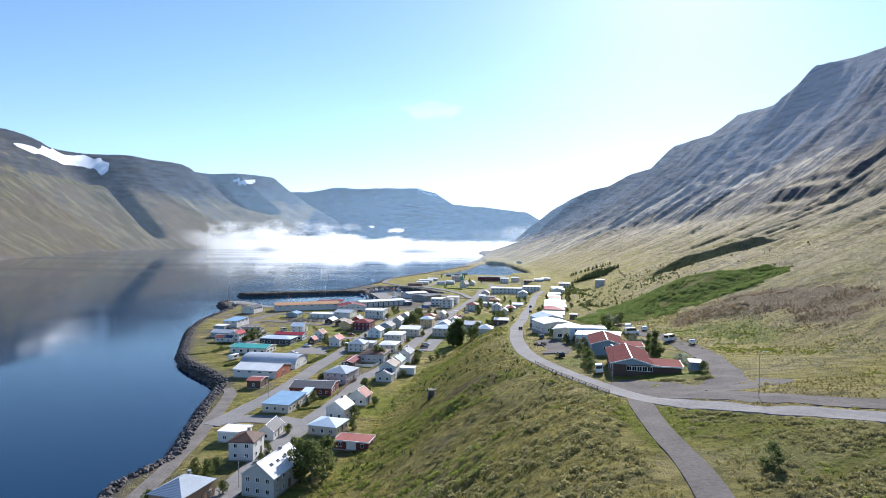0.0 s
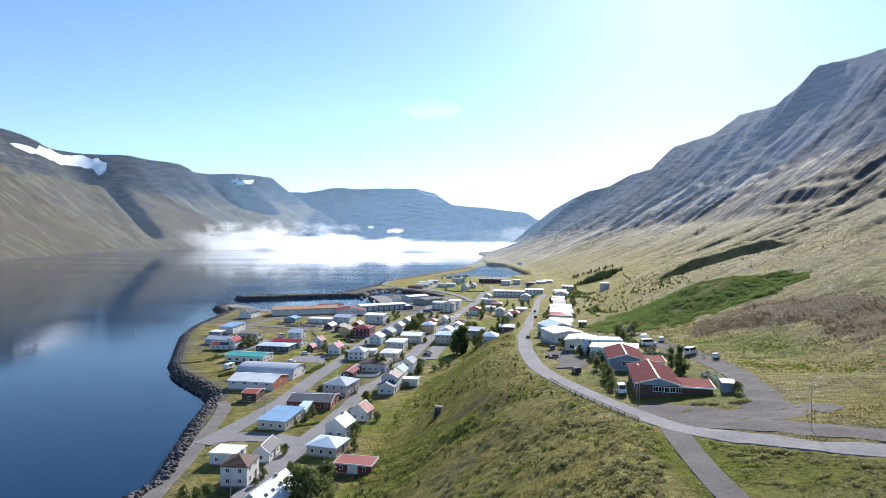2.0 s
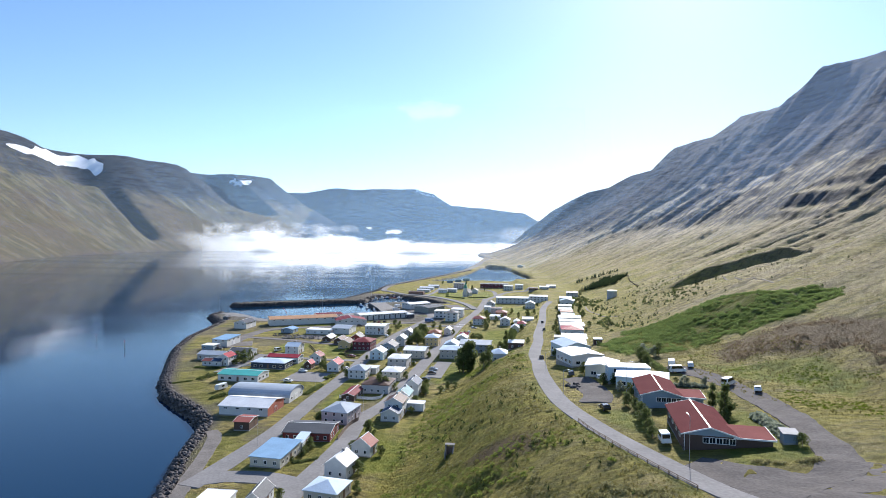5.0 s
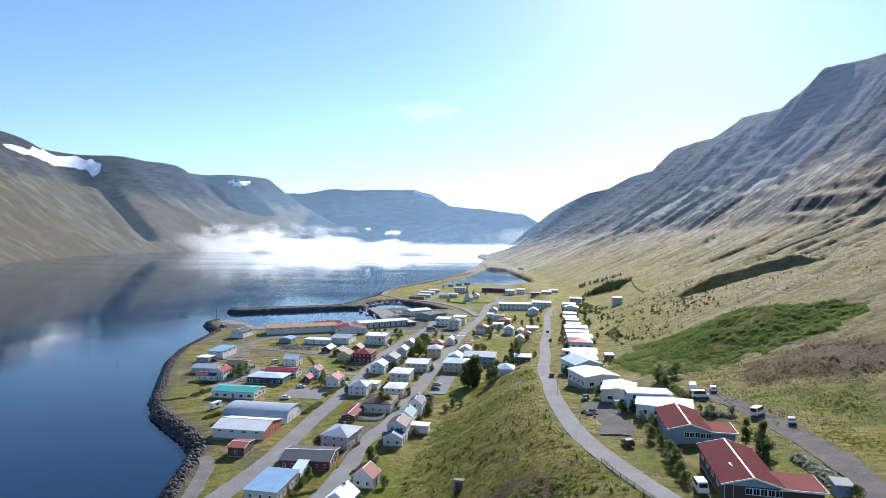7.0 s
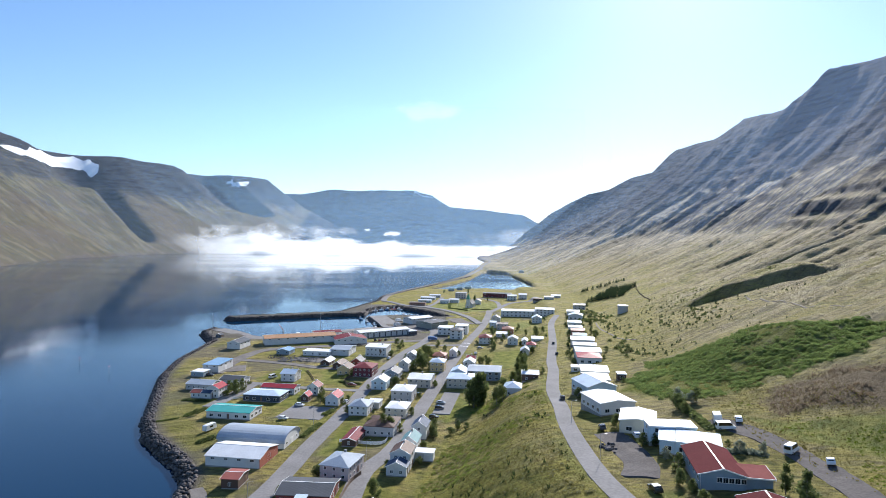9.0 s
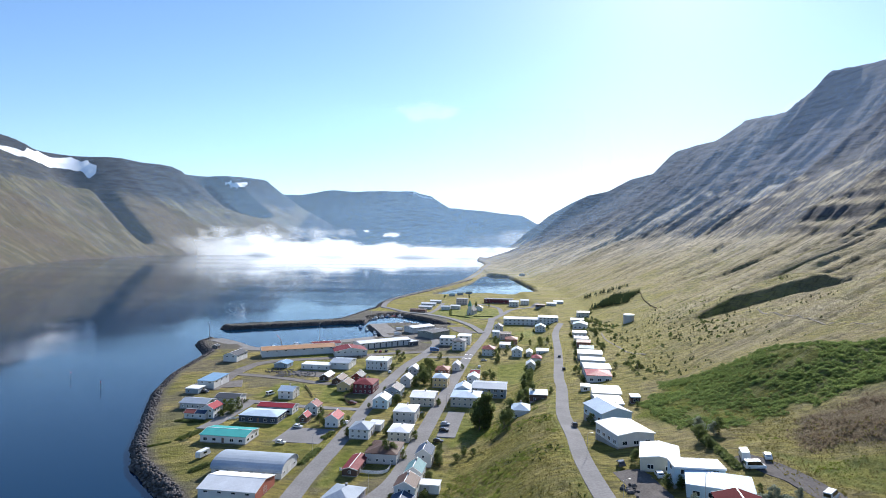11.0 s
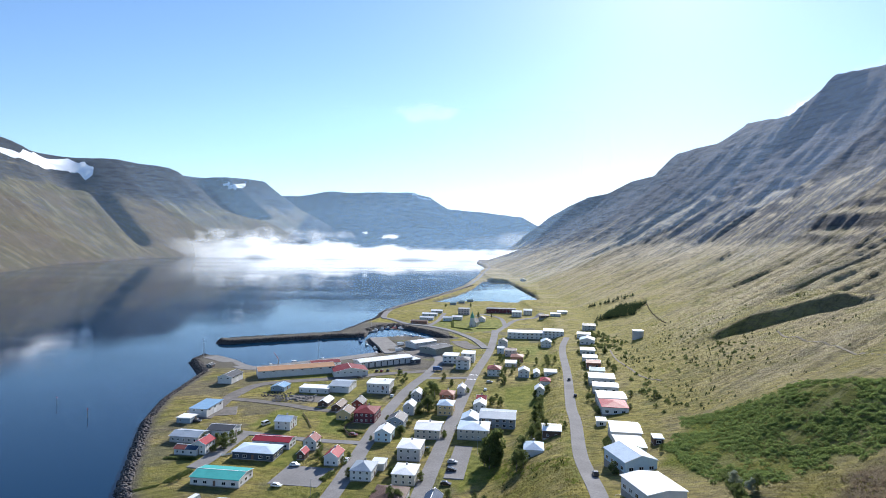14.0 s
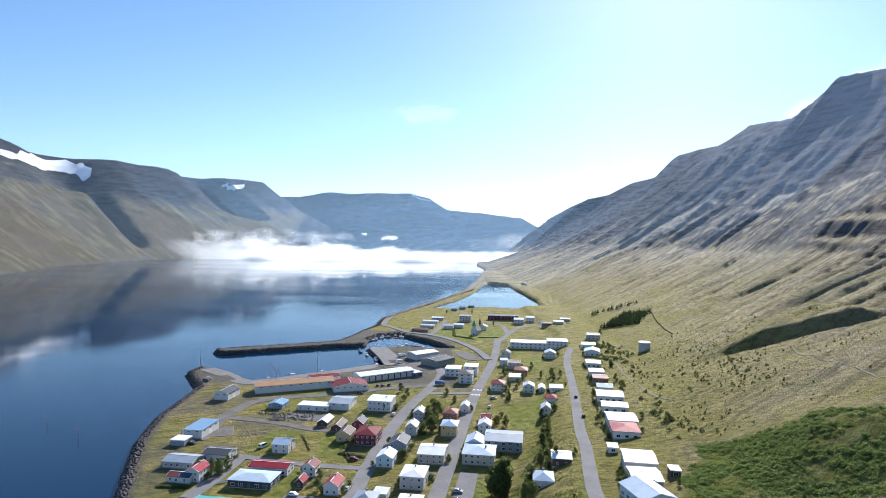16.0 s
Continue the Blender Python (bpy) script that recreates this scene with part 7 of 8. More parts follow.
M["green"] = mat("spire_copper_green", (0.1, 0.3, 0.2), 0.6, 0.15, 0.8, 6.0, 0.1)
M["red"] = mat("red_paint", (0.4, 0.04, 0.035), 0.5, 0.12, 1.0, 8.0, 0.1)
M["bluehull"] = mat("blue_hull_paint", (0.05, 0.13, 0.3), 0.4, 0.12, 1.0, 8.0, 0.1)
M["lampglass"] = mat("lamp_lens", (0.6, 0.6, 0.55), 0.2, 0.05, 4.0, 9.0, 0.0)
CAR = {}


def car_meshes(kind, col):
    if (kind, col) in CAR:
        return CAR[kind, col]
    L, W, H = {"car": (4.3, 1.78, 1.5), "van": (5.0, 1.95, 2.2), "truck": (7.0, 2.3, 2.9), "caravan": (6.2, 2.3, 2.7), "pickup": (5.1, 1.85, 1.75)}[kind]
    g, h = 0.3, 0.85
    prof = {"car": [(-L / 2, g), (L / 2, g), (L / 2, 0.75), (L / 2 - 1.05, h + 0.05), (L / 2 - 1.85, H), (-L / 2 + 0.75, H), (-L / 2 + 0.05, h + 0.1)],
            "van": [(-L / 2, g), (L / 2, g), (L / 2, 0.9), (L / 2 - 0.7, 1.1), (L / 2 - 1.3, H), (-L / 2 + 0.1, H)],
            "truck": [(-L / 2, 0.6), (L / 2, 0.6), (L / 2, 1.3), (L / 2 - 0.3, 2.2), (L / 2 - 1.9, 2.2), (L / 2 - 1.95, H), (-L / 2, H)],
            "caravan": [(-L / 2, 0.5), (L / 2, 0.5), (L / 2, 1.2), (L / 2 - 0.5, H), (-L / 2 + 0.4, H), (-L / 2, H - 0.5)],
            "pickup": [(-L / 2, g), (L / 2, g), (L / 2, 0.85), (L / 2 - 1.2, h + 0.1), (L / 2 - 1.8, H), (-0.35, H), (-0.6, h + 0.1), (-L / 2, h + 0.1)]}[kind]
    bm = bmesh.new()
    prism(bm, prof, "y", -W / 2, W / 2)
    for v in bm.verts:
        if v.co.z > 1.0:
            v.co.y *= 0.88
    bmesh.ops.bevel(bm, geom=bm.edges[:], offset=0.06, segments=1, affect="EDGES")
    body = link_mesh("body", bm, M_PAINT[col])
    glass = []
    top, bot = H - 0.12, h + 0.14
    if kind in ("car", "pickup", "van"):
        x1 = {"car": L / 2 - 1.5, "van": L / 2 - 1.1, "pickup": L / 2 - 1.65}[kind]
        x0 = {"car": -L / 2 + 0.7, "van": -L / 2 + 0.5, "pickup": -0.35}[kind]
        zb = bot if kind != "van" else 1.25
        for sgn in (-1, 1):
            bm = bmesh.new()
            y = sgn * (W / 2 * 0.9 + 0.012)
            prism(bm, [(x0, zb), (x1 + 0.25, zb), (x1 - 0.25, top), (x0 + 0.2, top)], "y", y - 0.05, y + 0.05)
            glass.append(("side_window", link_mesh("side_window", bm, M["carglass"])))
        a, b = {"car": ((L / 2 - 1.05, h + 0.1), (L / 2 - 1.8, H - 0.06)), "van": ((L / 2 - 0.7, 1.2), (L / 2 - 1.27, H - 0.1)), "pickup": ((L / 2 - 1.2, h + 0.16), (L / 2 - 1.77, H - 0.06))}[kind]
        bm = bmesh.new()
        prism(bm, [(a[0] - 0.02, a[1]), (a[0] + 0.04, a[1]), (b[0] + 0.04, b[1]), (b[0] - 0.02, b[1])], "y", -W * 0.4, W * 0.4)
        glass.append(("windscreen", link_mesh("windscreen", bm, M["carglass"])))
        bm = bmesh.new()
        xr = {"car": -L / 2 + 0.3, "van": -L / 2 + 0.02, "pickup": -0.45}[kind]
        box(bm, xr - 0.06, -W * 0.36, max(zb, h + 0.2), xr + 0.06, W * 0.36, top - 0.1)
        glass.append(("rear_window", link_mesh("rear_window", bm, M["carglass"])))
    else:
        for sgn in (-1, 1):
            bm = bmesh.new()
            if kind == "truck":
                box(bm, L / 2 - 1.5, sgn * W * 0.44 - 0.06, 1.45, L / 2 - 0.6, sgn * W * 0.44 + 0.06, 2.05)
            else:
                box(bm, -0.9, sgn * W * 0.44 - 0.06, 1.4, 0.9, sgn * W * 0.44 + 0.06, 2.1)
            glass.append(("side_window", link_mesh("side_window", bm, M["carglass"])))
    r = 0.33 if kind in ("car", "pickup", "van") else 0.42
    bm = bmesh.new()
    tube(bm, (0, -0.11, 0), (0, 0.11, 0), r, r, 14)
    wheel = link_mesh("wheel", bm, M["tyre"])
    bm = bmesh.new()
    tube(bm, (0, -0.125, 0), (0, 0.125, 0), r * 0.6, r * 0.6, 10)
    rim = link_mesh("rim", bm, M["rim"])
    bm = bmesh.new()
    box(bm, -0.03, -0.2, -0.08, 0.05, 0.2, 0.08)
    light = link_mesh("headlight", bm, M["lampglass"])
    CAR[kind, col] = (L, W, r, body, glass, wheel, rim, light)
    return CAR[kind, col]


def vehicle(kind, col, x, y, yaw):
    L, W, r, body, glass, wheel, rim, light = car_meshes(kind, col)
    root = new(kind)
    gx, gy = (h1(x + 1, y) - h1(x - 1, y)) / 2, (h1(x, y + 1) - h1(x, y - 1)) / 2
    k = radians(yaw)
    fwd, side = gx * math.cos(k) + gy * math.sin(k), -gx * math.sin(k) + gy * math.cos(k)
    root.matrix_world = Matrix.Translation((x, y, h1(x, y) + 0.14)) @ pose(0, 0, 0, 0, 0, yaw) @ pose(0, 0, 0, math.degrees(math.atan(side)), -math.degrees(math.atan(fwd)), 0)
    share("body", body, root)
    for nm, me in glass:
        share(nm, me, root)
    for sx in (-1, 1):
        for sy in (-1, 1):
            if kind == "caravan" and sx < 0:
                continue
            w = share("wheel", wheel, root, pose(sx * (L / 2 - 0.85) if kind != "caravan" else 0, sy * (W / 2 - 0.12), r))
            share("rim", rim, w)
    if kind != "caravan":
        for sy in (-1, 1):
            share("headlight", light, root, pose(L / 2, sy * W * 0.34, 0.68 if kind != "truck" else 0.95))
    words = {"car": "parked {} passenger car with dark windows", "van": "parked {} panel van with dark windows", "truck": "parked {} box truck with a high load body", "caravan": "parked {} camping caravan on the grass", "pickup": "parked {} pickup with an open load bed"}[kind]
    return tagged(root, words.format(WORD.get(col, col.replace("darkgrey", "dark grey"))), kind, "parked vehicles")


def lamp(x, y, tall, turn):
    root = new("street_lamp")
    root.matrix_world = pose(x, y, h1(x, y), 0, 0, turn)
    bm = bmesh.new()
    tube(bm, (0, 0, -0.5), (0, 0, tall), 0.07, 0.045)
    part("pole", bm, M["steel"], root)
    bm = bmesh.new()
    tube(bm, (0, 0, tall - 0.05), (0.5, 0, tall + 0.25), 0.045, 0.04, 6), tube(bm, (0.5, 0, tall + 0.25), (1.3, 0, tall + 0.32), 0.04, 0.035, 6)
    part("arm", bm, M["steel"], root)
    bm = bmesh.new()
    box(bm, 1.2, -0.09, tall + 0.26, 1.65, 0.09, tall + 0.36)
    head = part("lamp_head", bm, M["steel"], root)
    bm = bmesh.new()
    box(bm, 1.25, -0.07, tall + 0.235, 1.6, 0.07, tall + 0.258)
    part("lens", bm, M["lampglass"], head)
    return tagged(root, "tall grey steel street lamp with curved arm", "lamp", "street lamps")


def mast(x, y, tall, turn):
    root = new("light_mast")
    root.matrix_world = pose(x, y, max(h1(x, y), -2), 0, 0, turn)
    bm = bmesh.new()
    tube(bm, (0, 0, -0.5), (0, 0, tall), 0.16, 0.07)
    part("pole", bm, M["steel"], root)
    bm = bmesh.new()
    box(bm, -0.7, -0.08, tall - 0.1, 0.7, 0.08, tall + 0.12)
    part("crossbar", bm, M["steel"], root)
    return tagged(root, "slim grey steel light mast at the harbour", "mast", "harbour masts")


def boat(x, y, yaw, L, hull, cabin="trim"):
    root = new("fishing_boat")
    root.matrix_world = pose(x, y, 0.0, 0, 0, yaw)
    W = L * 0.32
    bm = bmesh.new()
    lo, hi = [], []
    for k in range(9):
        t = k / 8
        w = W / 2 * (1 - max(0, (t - 0.45) / 0.55) ** 2.2) * (0.85 + 0.15 * min(t * 4, 1))
        xx = -L / 2 + L * t
        lo.append((xx * 0.92, w * 0.6)), hi.append((xx, w, 0.9 + 0.5 * max(0, t - 0.5) * 2))
    ring = []
    for sgn in (1, -1):
        ring.append(([bm.verts.new((p[0], sgn * p[1], -0.25)) for p in lo], [bm.verts.new((p[0], sgn * p[1], p[2])) for p in hi]))
    for k in range(8):
        for s, (a, b) in enumerate(ring):
            q = (a[k], a[k + 1], b[k + 1], b[k])
            bm.faces.new(q if s == 1 else q[::-1])
        bm.faces.new((ring[0][1][k], ring[0][1][k + 1], ring[1][1][k + 1], ring[1][1][k]))
    bm.faces.new((ring[0][0][0], ring[0][1][0], ring[1][1][0], ring[1][0][0]))
    bmesh.ops.recalc_face_normals(bm, faces=bm.faces)
    part("hull", bm, M[hull], root)
    bm = bmesh.new()
    prism(bm, [(-L * 0.05, 0.8), (L * 0.22, 0.8), (L * 0.17, 2.3 + L * 0.04), (-L * 0.05, 2.3 + L * 0.04)], "y", -W * 0.3, W * 0.3)
    wh = part("wheelhouse", bm, M["trim"], root)
    bm = bmesh.new()
    box(bm, L * 0.0, -W * 0.3 - 0.02, 1.7, L * 0.15, W * 0.3 + 0.02, 2.15)
    part("window", bm, M["carglass"], wh)
    bm = bmesh.new()
    tube(bm, (-L * 0.02, 0, 2), (-L * 0.02, 0, 3.6 + L * 0.15), 0.06, 0.03, 6), tube(bm, (-L * 0.3, 0, 0.8), (-L * 0.33, 0, 2.6), 0.05, 0.04, 6)
    part("mast", bm, M["steel"], root)
    return tagged(root, "small white and blue fishing boat moored afloat" if hull == "bluehull" else "small white fishing boat moored at the quay", "boat", "moored boats")


for x, y, yaw, L, hull in ((-74, 727, 60, 8, "trim"), (-68, 731, 60, 8, "bluehull"), (-80, 716, 60, 9, "trim"), (-61, 737, 50, 7, "red"), (-54, 733, 150, 7, "trim"), (-47, 681, 20, 9, "trim"), (-41, 677, 20, 8, "bluehull"), (-54, 672, 10, 10, "trim"), (-32, 672, 15, 8, "trim"),
                           (-127, 545, 30, 14, "bluehull"), (-142, 534, 30, 9, "trim"), (-88, 649, 115, 9, "bluehull"), (-80, 633, 110, 8, "trim"), (-172, 541, -35, 7, "trim"), (-163, 535, -40, 6, "red"), (-107, 558, 32, 9, "trim"), (-66, 586, 120, 8, "trim"), (-70, 612, 110, 9, "trim")):
    boat(x, y, yaw, L, hull)
for x, y, yaw in ((-70, 735, 145), (-50, 674, 25)):
    root = new("floating_pontoon")
    root.matrix_world = pose(x, y, 0, 0, 0, yaw)
    bm = bmesh.new()
    box(bm, -18, -1.1, 0.15, 18, 1.1, 0.5)
    part("deck", bm, M["timber"], root)
    for k in range(5):
        bm = bmesh.new()
        box(bm, -17 + k * 8, -1.0, -0.3, -15 + k * 8, 1.0, 0.148)
        part("float", bm, M["plinth"], root)
    tagged(root, "narrow grey floating pontoon with boat berths", "pontoon", "pontoons")


def church(x, y, yaw):
    z = h1(x, y)
    root = new("church")
    root.matrix_world = pose(x, y, z, 0, 0, yaw)
    bm = bmesh.new()
    prism(bm, [(-3.8, -1), (3.8, -1), (3.8, 4.2), (0, 8), (-3.8, 4.2)], "y", -1, 13)
    part("nave", bm, M_WALL["white"], root)
    bm = bmesh.new()
    prism(bm, [(-4.2, 3.95), (0, 8.15), (4.2, 3.95), (4.2, 4.2), (0, 8.4), (-4.2, 4.2)], "y", -1.2, 13.3)
    part("roof", bm, M_ROOF["darkgrey", "Y"], root)
    bm = bmesh.new()
    box(bm, -1.9, -4.5, -1, 1.9, -0.99, 10)
    part("tower", bm, M_WALL["white"], root)
    bm = bmesh.new()
    v = [bm.verts.new(p) for p in ((-2.2, -4.8, 10.002), (2.2, -4.8, 10.002), (2.2, -0.7, 10.002), (-2.2, -0.7, 10.002))]
    t = bm.verts.new((0, -2.75, 17))
    bm.faces.new(v[::-1])
    for k in range(4):
        bm.faces.new((v[k], v[(k + 1) % 4], t))
    part("spire", bm, M["green"], root)
    bm = bmesh.new()
    box(bm, -0.06, -2.81, 16.8, 0.06, -2.69, 18.4), box(bm, -0.45, -2.81, 17.6, 0.45, -2.69, 17.74)
    part("cross", bm, M["steel"], root)
    for s in (-1, 1):
        for k in range(4):
            ob = share("window", WIN["small"][0], root, pose(0, 0, 0, 0, 0, 90 * s) @ pose((2 + k * 3) * s, -3.8, 2.4))
            share("pane", WIN["small"][1], ob)
    share("door", DOOR_ME, root, pose(0, -4.52, 0.3))
    return tagged(root, "small white church with green pointed spire in a walled lawn", "church")


for x, y in ((-236, 428), (-205, 405)):
    root = new("channel_marker")
    root.matrix_world = pose(x, y, 0)
    bm = bmesh.new()
    tube(bm, (0, 0, -2), (0, 0, 4.2), 0.14, 0.1, 8)
    part("pole", bm, M["timber"], root)
    bm = bmesh.new()
    tube(bm, (0, 0, 4.2), (0, 0, 5.0), 0.32, 0.05, 8)
    part("top_mark", bm, M["red"], root)
    tagged(root, "slim dark channel marker pole standing in water", "marker", "channel markers")


church(25.5, 736, -20)
root = new("water_tank")
zt = h1(150, 566)
root.matrix_world = pose(150, 566, zt)
bm = bmesh.new()
tube(bm, (0, 0, -3), (0, 0, 6.2), 4.4, 4.4, 28)
part("shell", bm, M_WALL["grey"], root)
bm = bmesh.new()
tube(bm, (0, 0, 6.202), (0, 0, 6.7), 4.65, 4.5, 28)
part("lid", bm, M["trim"], root)
tagged(root, "round pale concrete water tank on the hillside", "tank")

root = new("quay_crane")
root.matrix_world = pose(-134, 528, h1(-134, 524) + 0.2, 0, 0, 140)
bm = bmesh.new()
tube(bm, (0, 0, -1), (0, 0, 4.5), 0.35, 0.3)
part("column", bm, M["steel"], root)
bm = bmesh.new()
tube(bm, (0, 0, 4.3), (6.0, 0, 8.6), 0.22, 0.12, 6)
part("boom", bm, M["red"], root)
bm = bmesh.new()
tube(bm, (0.4, 0, 3.2), (2.6, 0, 6.1), 0.1, 0.08, 6)
part("ram", bm, M["steel"], root)
tagged(root, "small fixed quay crane with a raised red boom", "crane")

# guard rail on the outer edge of the upper road
RAIL = line_points([(26.3, 166), (27.2, 156), (29.8, 141), (33.2, 126), (34.3, 121)], 3.0)
root = tagged(new("guard_rail"), "low dark guard rail along the road bend", "guard rail", kind="structure")
bm = bmesh.new()
for p in RAIL:
    z = h1(p[0], p[1])
    box(bm, p[0] - 0.07, p[1] - 0.07, z - 0.4, p[0] + 0.07, p[1] + 0.07, z + 0.78)
part("posts", bm, M["timber"], root)
bm = bmesh.new()
for a, b in zip(RAIL, RAIL[1:]):
    za, zb = h1(a[0], a[1]) + 0.72, h1(b[0], b[1]) + 0.72
    for dz in (0, -0.3):
        tube(bm, (a[0], a[1], za + dz), (b[0], b[1], zb + dz), 0.07, 0.07, 5)
part("rail", bm, M["timber"], root)


def fence(pts, tall, material, label):
    L = line_points(pts, 2.2)
    root = tagged(new("fence"), label, "fence")
    bm = bmesh.new()
    tube(bm, (0, 0, -0.4), (0, 0, tall), 0.06, 0.06, 5)
    me = link_mesh("post", bm, material)
    for p, q in zip(L, L[1:]):
        za, zb = h1(p[0], p[1]), h1(q[0], q[1])
        share("post", me, root, pose(p[0], p[1], za))
        d = (q - p).length
        ang = math.degrees(math.atan2(q[1] - p[1], q[0] - p[0]))
        m = pose(p[0], p[1], za, 0, -math.degrees(math.atan2(zb - za, d)), ang)
        sub = bmesh.new()
        for j in range(3):
            zb0 = 0.15 + j * (tall - 0.2) / 3
            box(sub, 0.03, -0.02, zb0, d - 0.03, 0.02, zb0 + (tall - 0.2) / 3 - 0.04)
        ob = part("panel", sub, material, root)
        ob.matrix_basis = m
    return root


fence([(-48, 279), (-32, 275.5), (-29.5, 286)], 1.4, M["trim"], "white painted board fence round a garden")
fence([(-57, 367), (-62, 380), (-58, 392)], 1.3, M["timber"], "dark weathered board fence between gardens")
fence([(-39.5, 226), (-38, 240), (-35.5, 247)], 1.5, M["timber"], "dark weathered board fence along the street")
fence([(-110, 341), (-105, 344), (-102, 352)], 1.1, M["trim"], "low white garden wall beside a house")
fence([(-79, 381), (-84, 395), (-88, 404)], 1.0, M["timber"], "weathered paddock fence round a lawn")
fence([(183, 591), (202, 677), (218, 735), (235, 799)], 1.1, M["timber"], "long dark sheep fence on the mountain foot")

# white zebra bars on the main street
for k, yy in enumerate((483.5, 496.5)):
    root = tagged(new("zebra_crossing"), "white painted zebra crossing on the street", "road marking", kind="structure")
    xc = float(np.interp(yy, [449, 498, 583], [2.5, 11.2, 29.3]))
    for j in range(7):
        bm = bmesh.new()
        box(bm, -0.22, -1.4, 0, 0.22, 1.4, 0.012)
        ob = part("stripe", bm, M["trim"], root)
        x = xc - 2.7 + j * 0.9
        ob.matrix_basis = pose(x, yy - (x - xc) * 0.17, h1(xc, yy) + 0.2, 0, 0, -9.5)

# details on single buildings
def wall_piece(x, y, z, yaw, name, label, pts, axis, a, b, material, owner):
    """A slab fixed to a building, given in the building's own axes."""
    bm = bmesh.new()
    prism(bm, pts, axis, a, b)
    return part(name, bm, material, owner, label)


def nearest_house(x, y):
    return min((o for o in scene.objects if o.type == "EMPTY" and any(c.name.startswith("foundation") for c in o.children)), key=lambda o: (o.location.x - x) ** 2 + (o.location.y - y) ** 2)


def size_of(o):
    c = next(c for c in o.children if c.name.startswith("wall"))
    return max(v.co.x for v in c.data.vertices), max(v.co.y for v in c.data.vertices)


o = nearest_house(-79, 262)
a, b = size_of(o)
wall_piece(0, 0, 0, 0, "end_wall", "red brick gable wall", [(-b, 0.36), (b, 0.36), (b, 3.55), (0, 5.1), (-b, 3.55)], "x", a + 0.02, a + 0.07, M_WALL["brickred"], o)
o = nearest_house(-50, 455)
a, b = size_of(o)
wall_piece(0, 0, 0, 0, "diamond_sign", "dark diamond-shaped sign", [(a * 0.45, 2.2), (a * 0.45 + 0.9, 3.7), (a * 0.45, 5.2), (a * 0.45 - 0.9, 3.7)], "y", -b - 0.09, -b - 0.08 + 0.06, M["door"], o)
o = nearest_house(-56, 534)
a, b = size_of(o)
for k in range(9):
    x = -a + 1.6 + k * (2 * a - 3.2) / 8
    wall_piece(0, 0, 0, 0, "bay_door", "dark roller door", [(x - 0.5, 0.36), (x + 0.5, 0.36), (x + 0.5, 3.9), (x - 0.5, 3.9)], "y", -b - 0.06, -b - 0.01, M_WALL["darkgreywall"], o)
o = nearest_house(-40, 142)
a, b = size_of(o)
for k in range(4):
    bm = bmesh.new()
    box(bm, -0.35, -0.5, 0, 0.35, 0.5, 0.14)
    ob = part("skylight", bm, M["glass"], o)
    ob.matrix_basis = pose(a * 0.45, -b * 0.6 + k * b * 0.4, 5 + 3 * 0.55 + 0.12, 0, math.degrees(math.atan(3 / a)), 0)
# dark rocks heaped beside the driveway
P = field(90, 31, 39, 203, 217, lambda x, y: step(1.0, 0.2, np.hypot((x - 35.0) / 2.6, (y - 209.9) / 6.5)), 71)
scatter("rock_heap", "dark rocks heaped beside the driveway", "stone", LUMPS, P + np.array([0, 0, 0.25]), 0.3 + 0.5 * RG.random(len(P)), M["boulder"], 29, 0.8)


# a small turf-covered cellar mouth on the bank
root = new("root_cellar")
root.matrix_world = pose(-3.1, 188.4, 13.97, 0, 0, -8)
tagged(root, "small concrete cellar mouth set into the grassy bank", "cellar")
for sx in (-1, 1):
    bm = bmesh.new()
    prism(bm, [(-2.2, -0.8), (1.4, -0.8), (1.4, 2.3), (0.3, 2.3), (-2.2, 0.5)], "x", sx * 1.0 - 0.14, sx * 1.0 + 0.14)
    part("wing_wall", bm, M["concrete"], root)
bm = bmesh.new()
box(bm, -0.84, 0.1, -0.6, 0.84, 0.2, 2.0)
part("door", bm, M["door"], root, "dark plank door")
bm = bmesh.new()
box(bm, -1.3, 0.0, 2.31, 1.3, 1.6, 2.5)
part("lintel", bm, M["concrete"], root)

# stacked stones and pallets on the lots
P = field(130, -112, -88, 428, 442, lambda x, y: x * 0 + 1.0, 51)
scatter("stone_heaps", "loose pale stones stacked on the lot", "stone", LUMPS, P + np.array([0, 0, 0.3]), 0.3 + 0.5 * RG.random(len(P)), M["concrete"], 19, 0.8)
P = field(60, -122, -105, 438, 450, lambda x, y: x * 0 + 1.0, 52)
scatter("scrap_heaps", "dark scrap and nets heaped on gravel", "scrap", LUMPS, P + np.array([0, 0, 0.2]), 0.3 + 0.4 * RG.random(len(P)), M["boulder"], 20, 0.8)

# ---- placed things ----
vehicle("car", "black", 36.4, 275.2, 83)
vehicle("car", "darkgrey", 38.4, 228.0, 84)
vehicle("car", "white", 44.7, 216.4, 84)
vehicle("car", "black", 35.6, 177.6, 95)
vehicle("van", "white", 75.1, 195.1, 40)
vehicle("car", "white", 78.9, 186.3, 60)
vehicle("truck", "white", 70.2, 222.7, 70)
vehicle("van", "white", 69.2, 215.8, -10)
vehicle("car", "white", 76.0, 222.1, 70)
vehicle("car", "black", 66.4, 446.3, 78)
vehicle("car", "black", 59.8, 401.5, 78)
vehicle("car", "white", -77.3, 309.4, -10)
vehicle("van", "white", -102.7, 385.0, 60)
vehicle("caravan", "white", -103.3, 294.2, 70)
vehicle("car", "darkgrey", -139.2, 388.7, -10)
vehicle("car", "silver", -8.9, 331.1, -10)
vehicle("car", "black", -9.5, 322.6, -10)
vehicle("car", "black", -12.1, 308.5, -10)
vehicle("car", "white", -42.3, 440.3, 80)
vehicle("car", "white", -54.1, 335.6, 80)
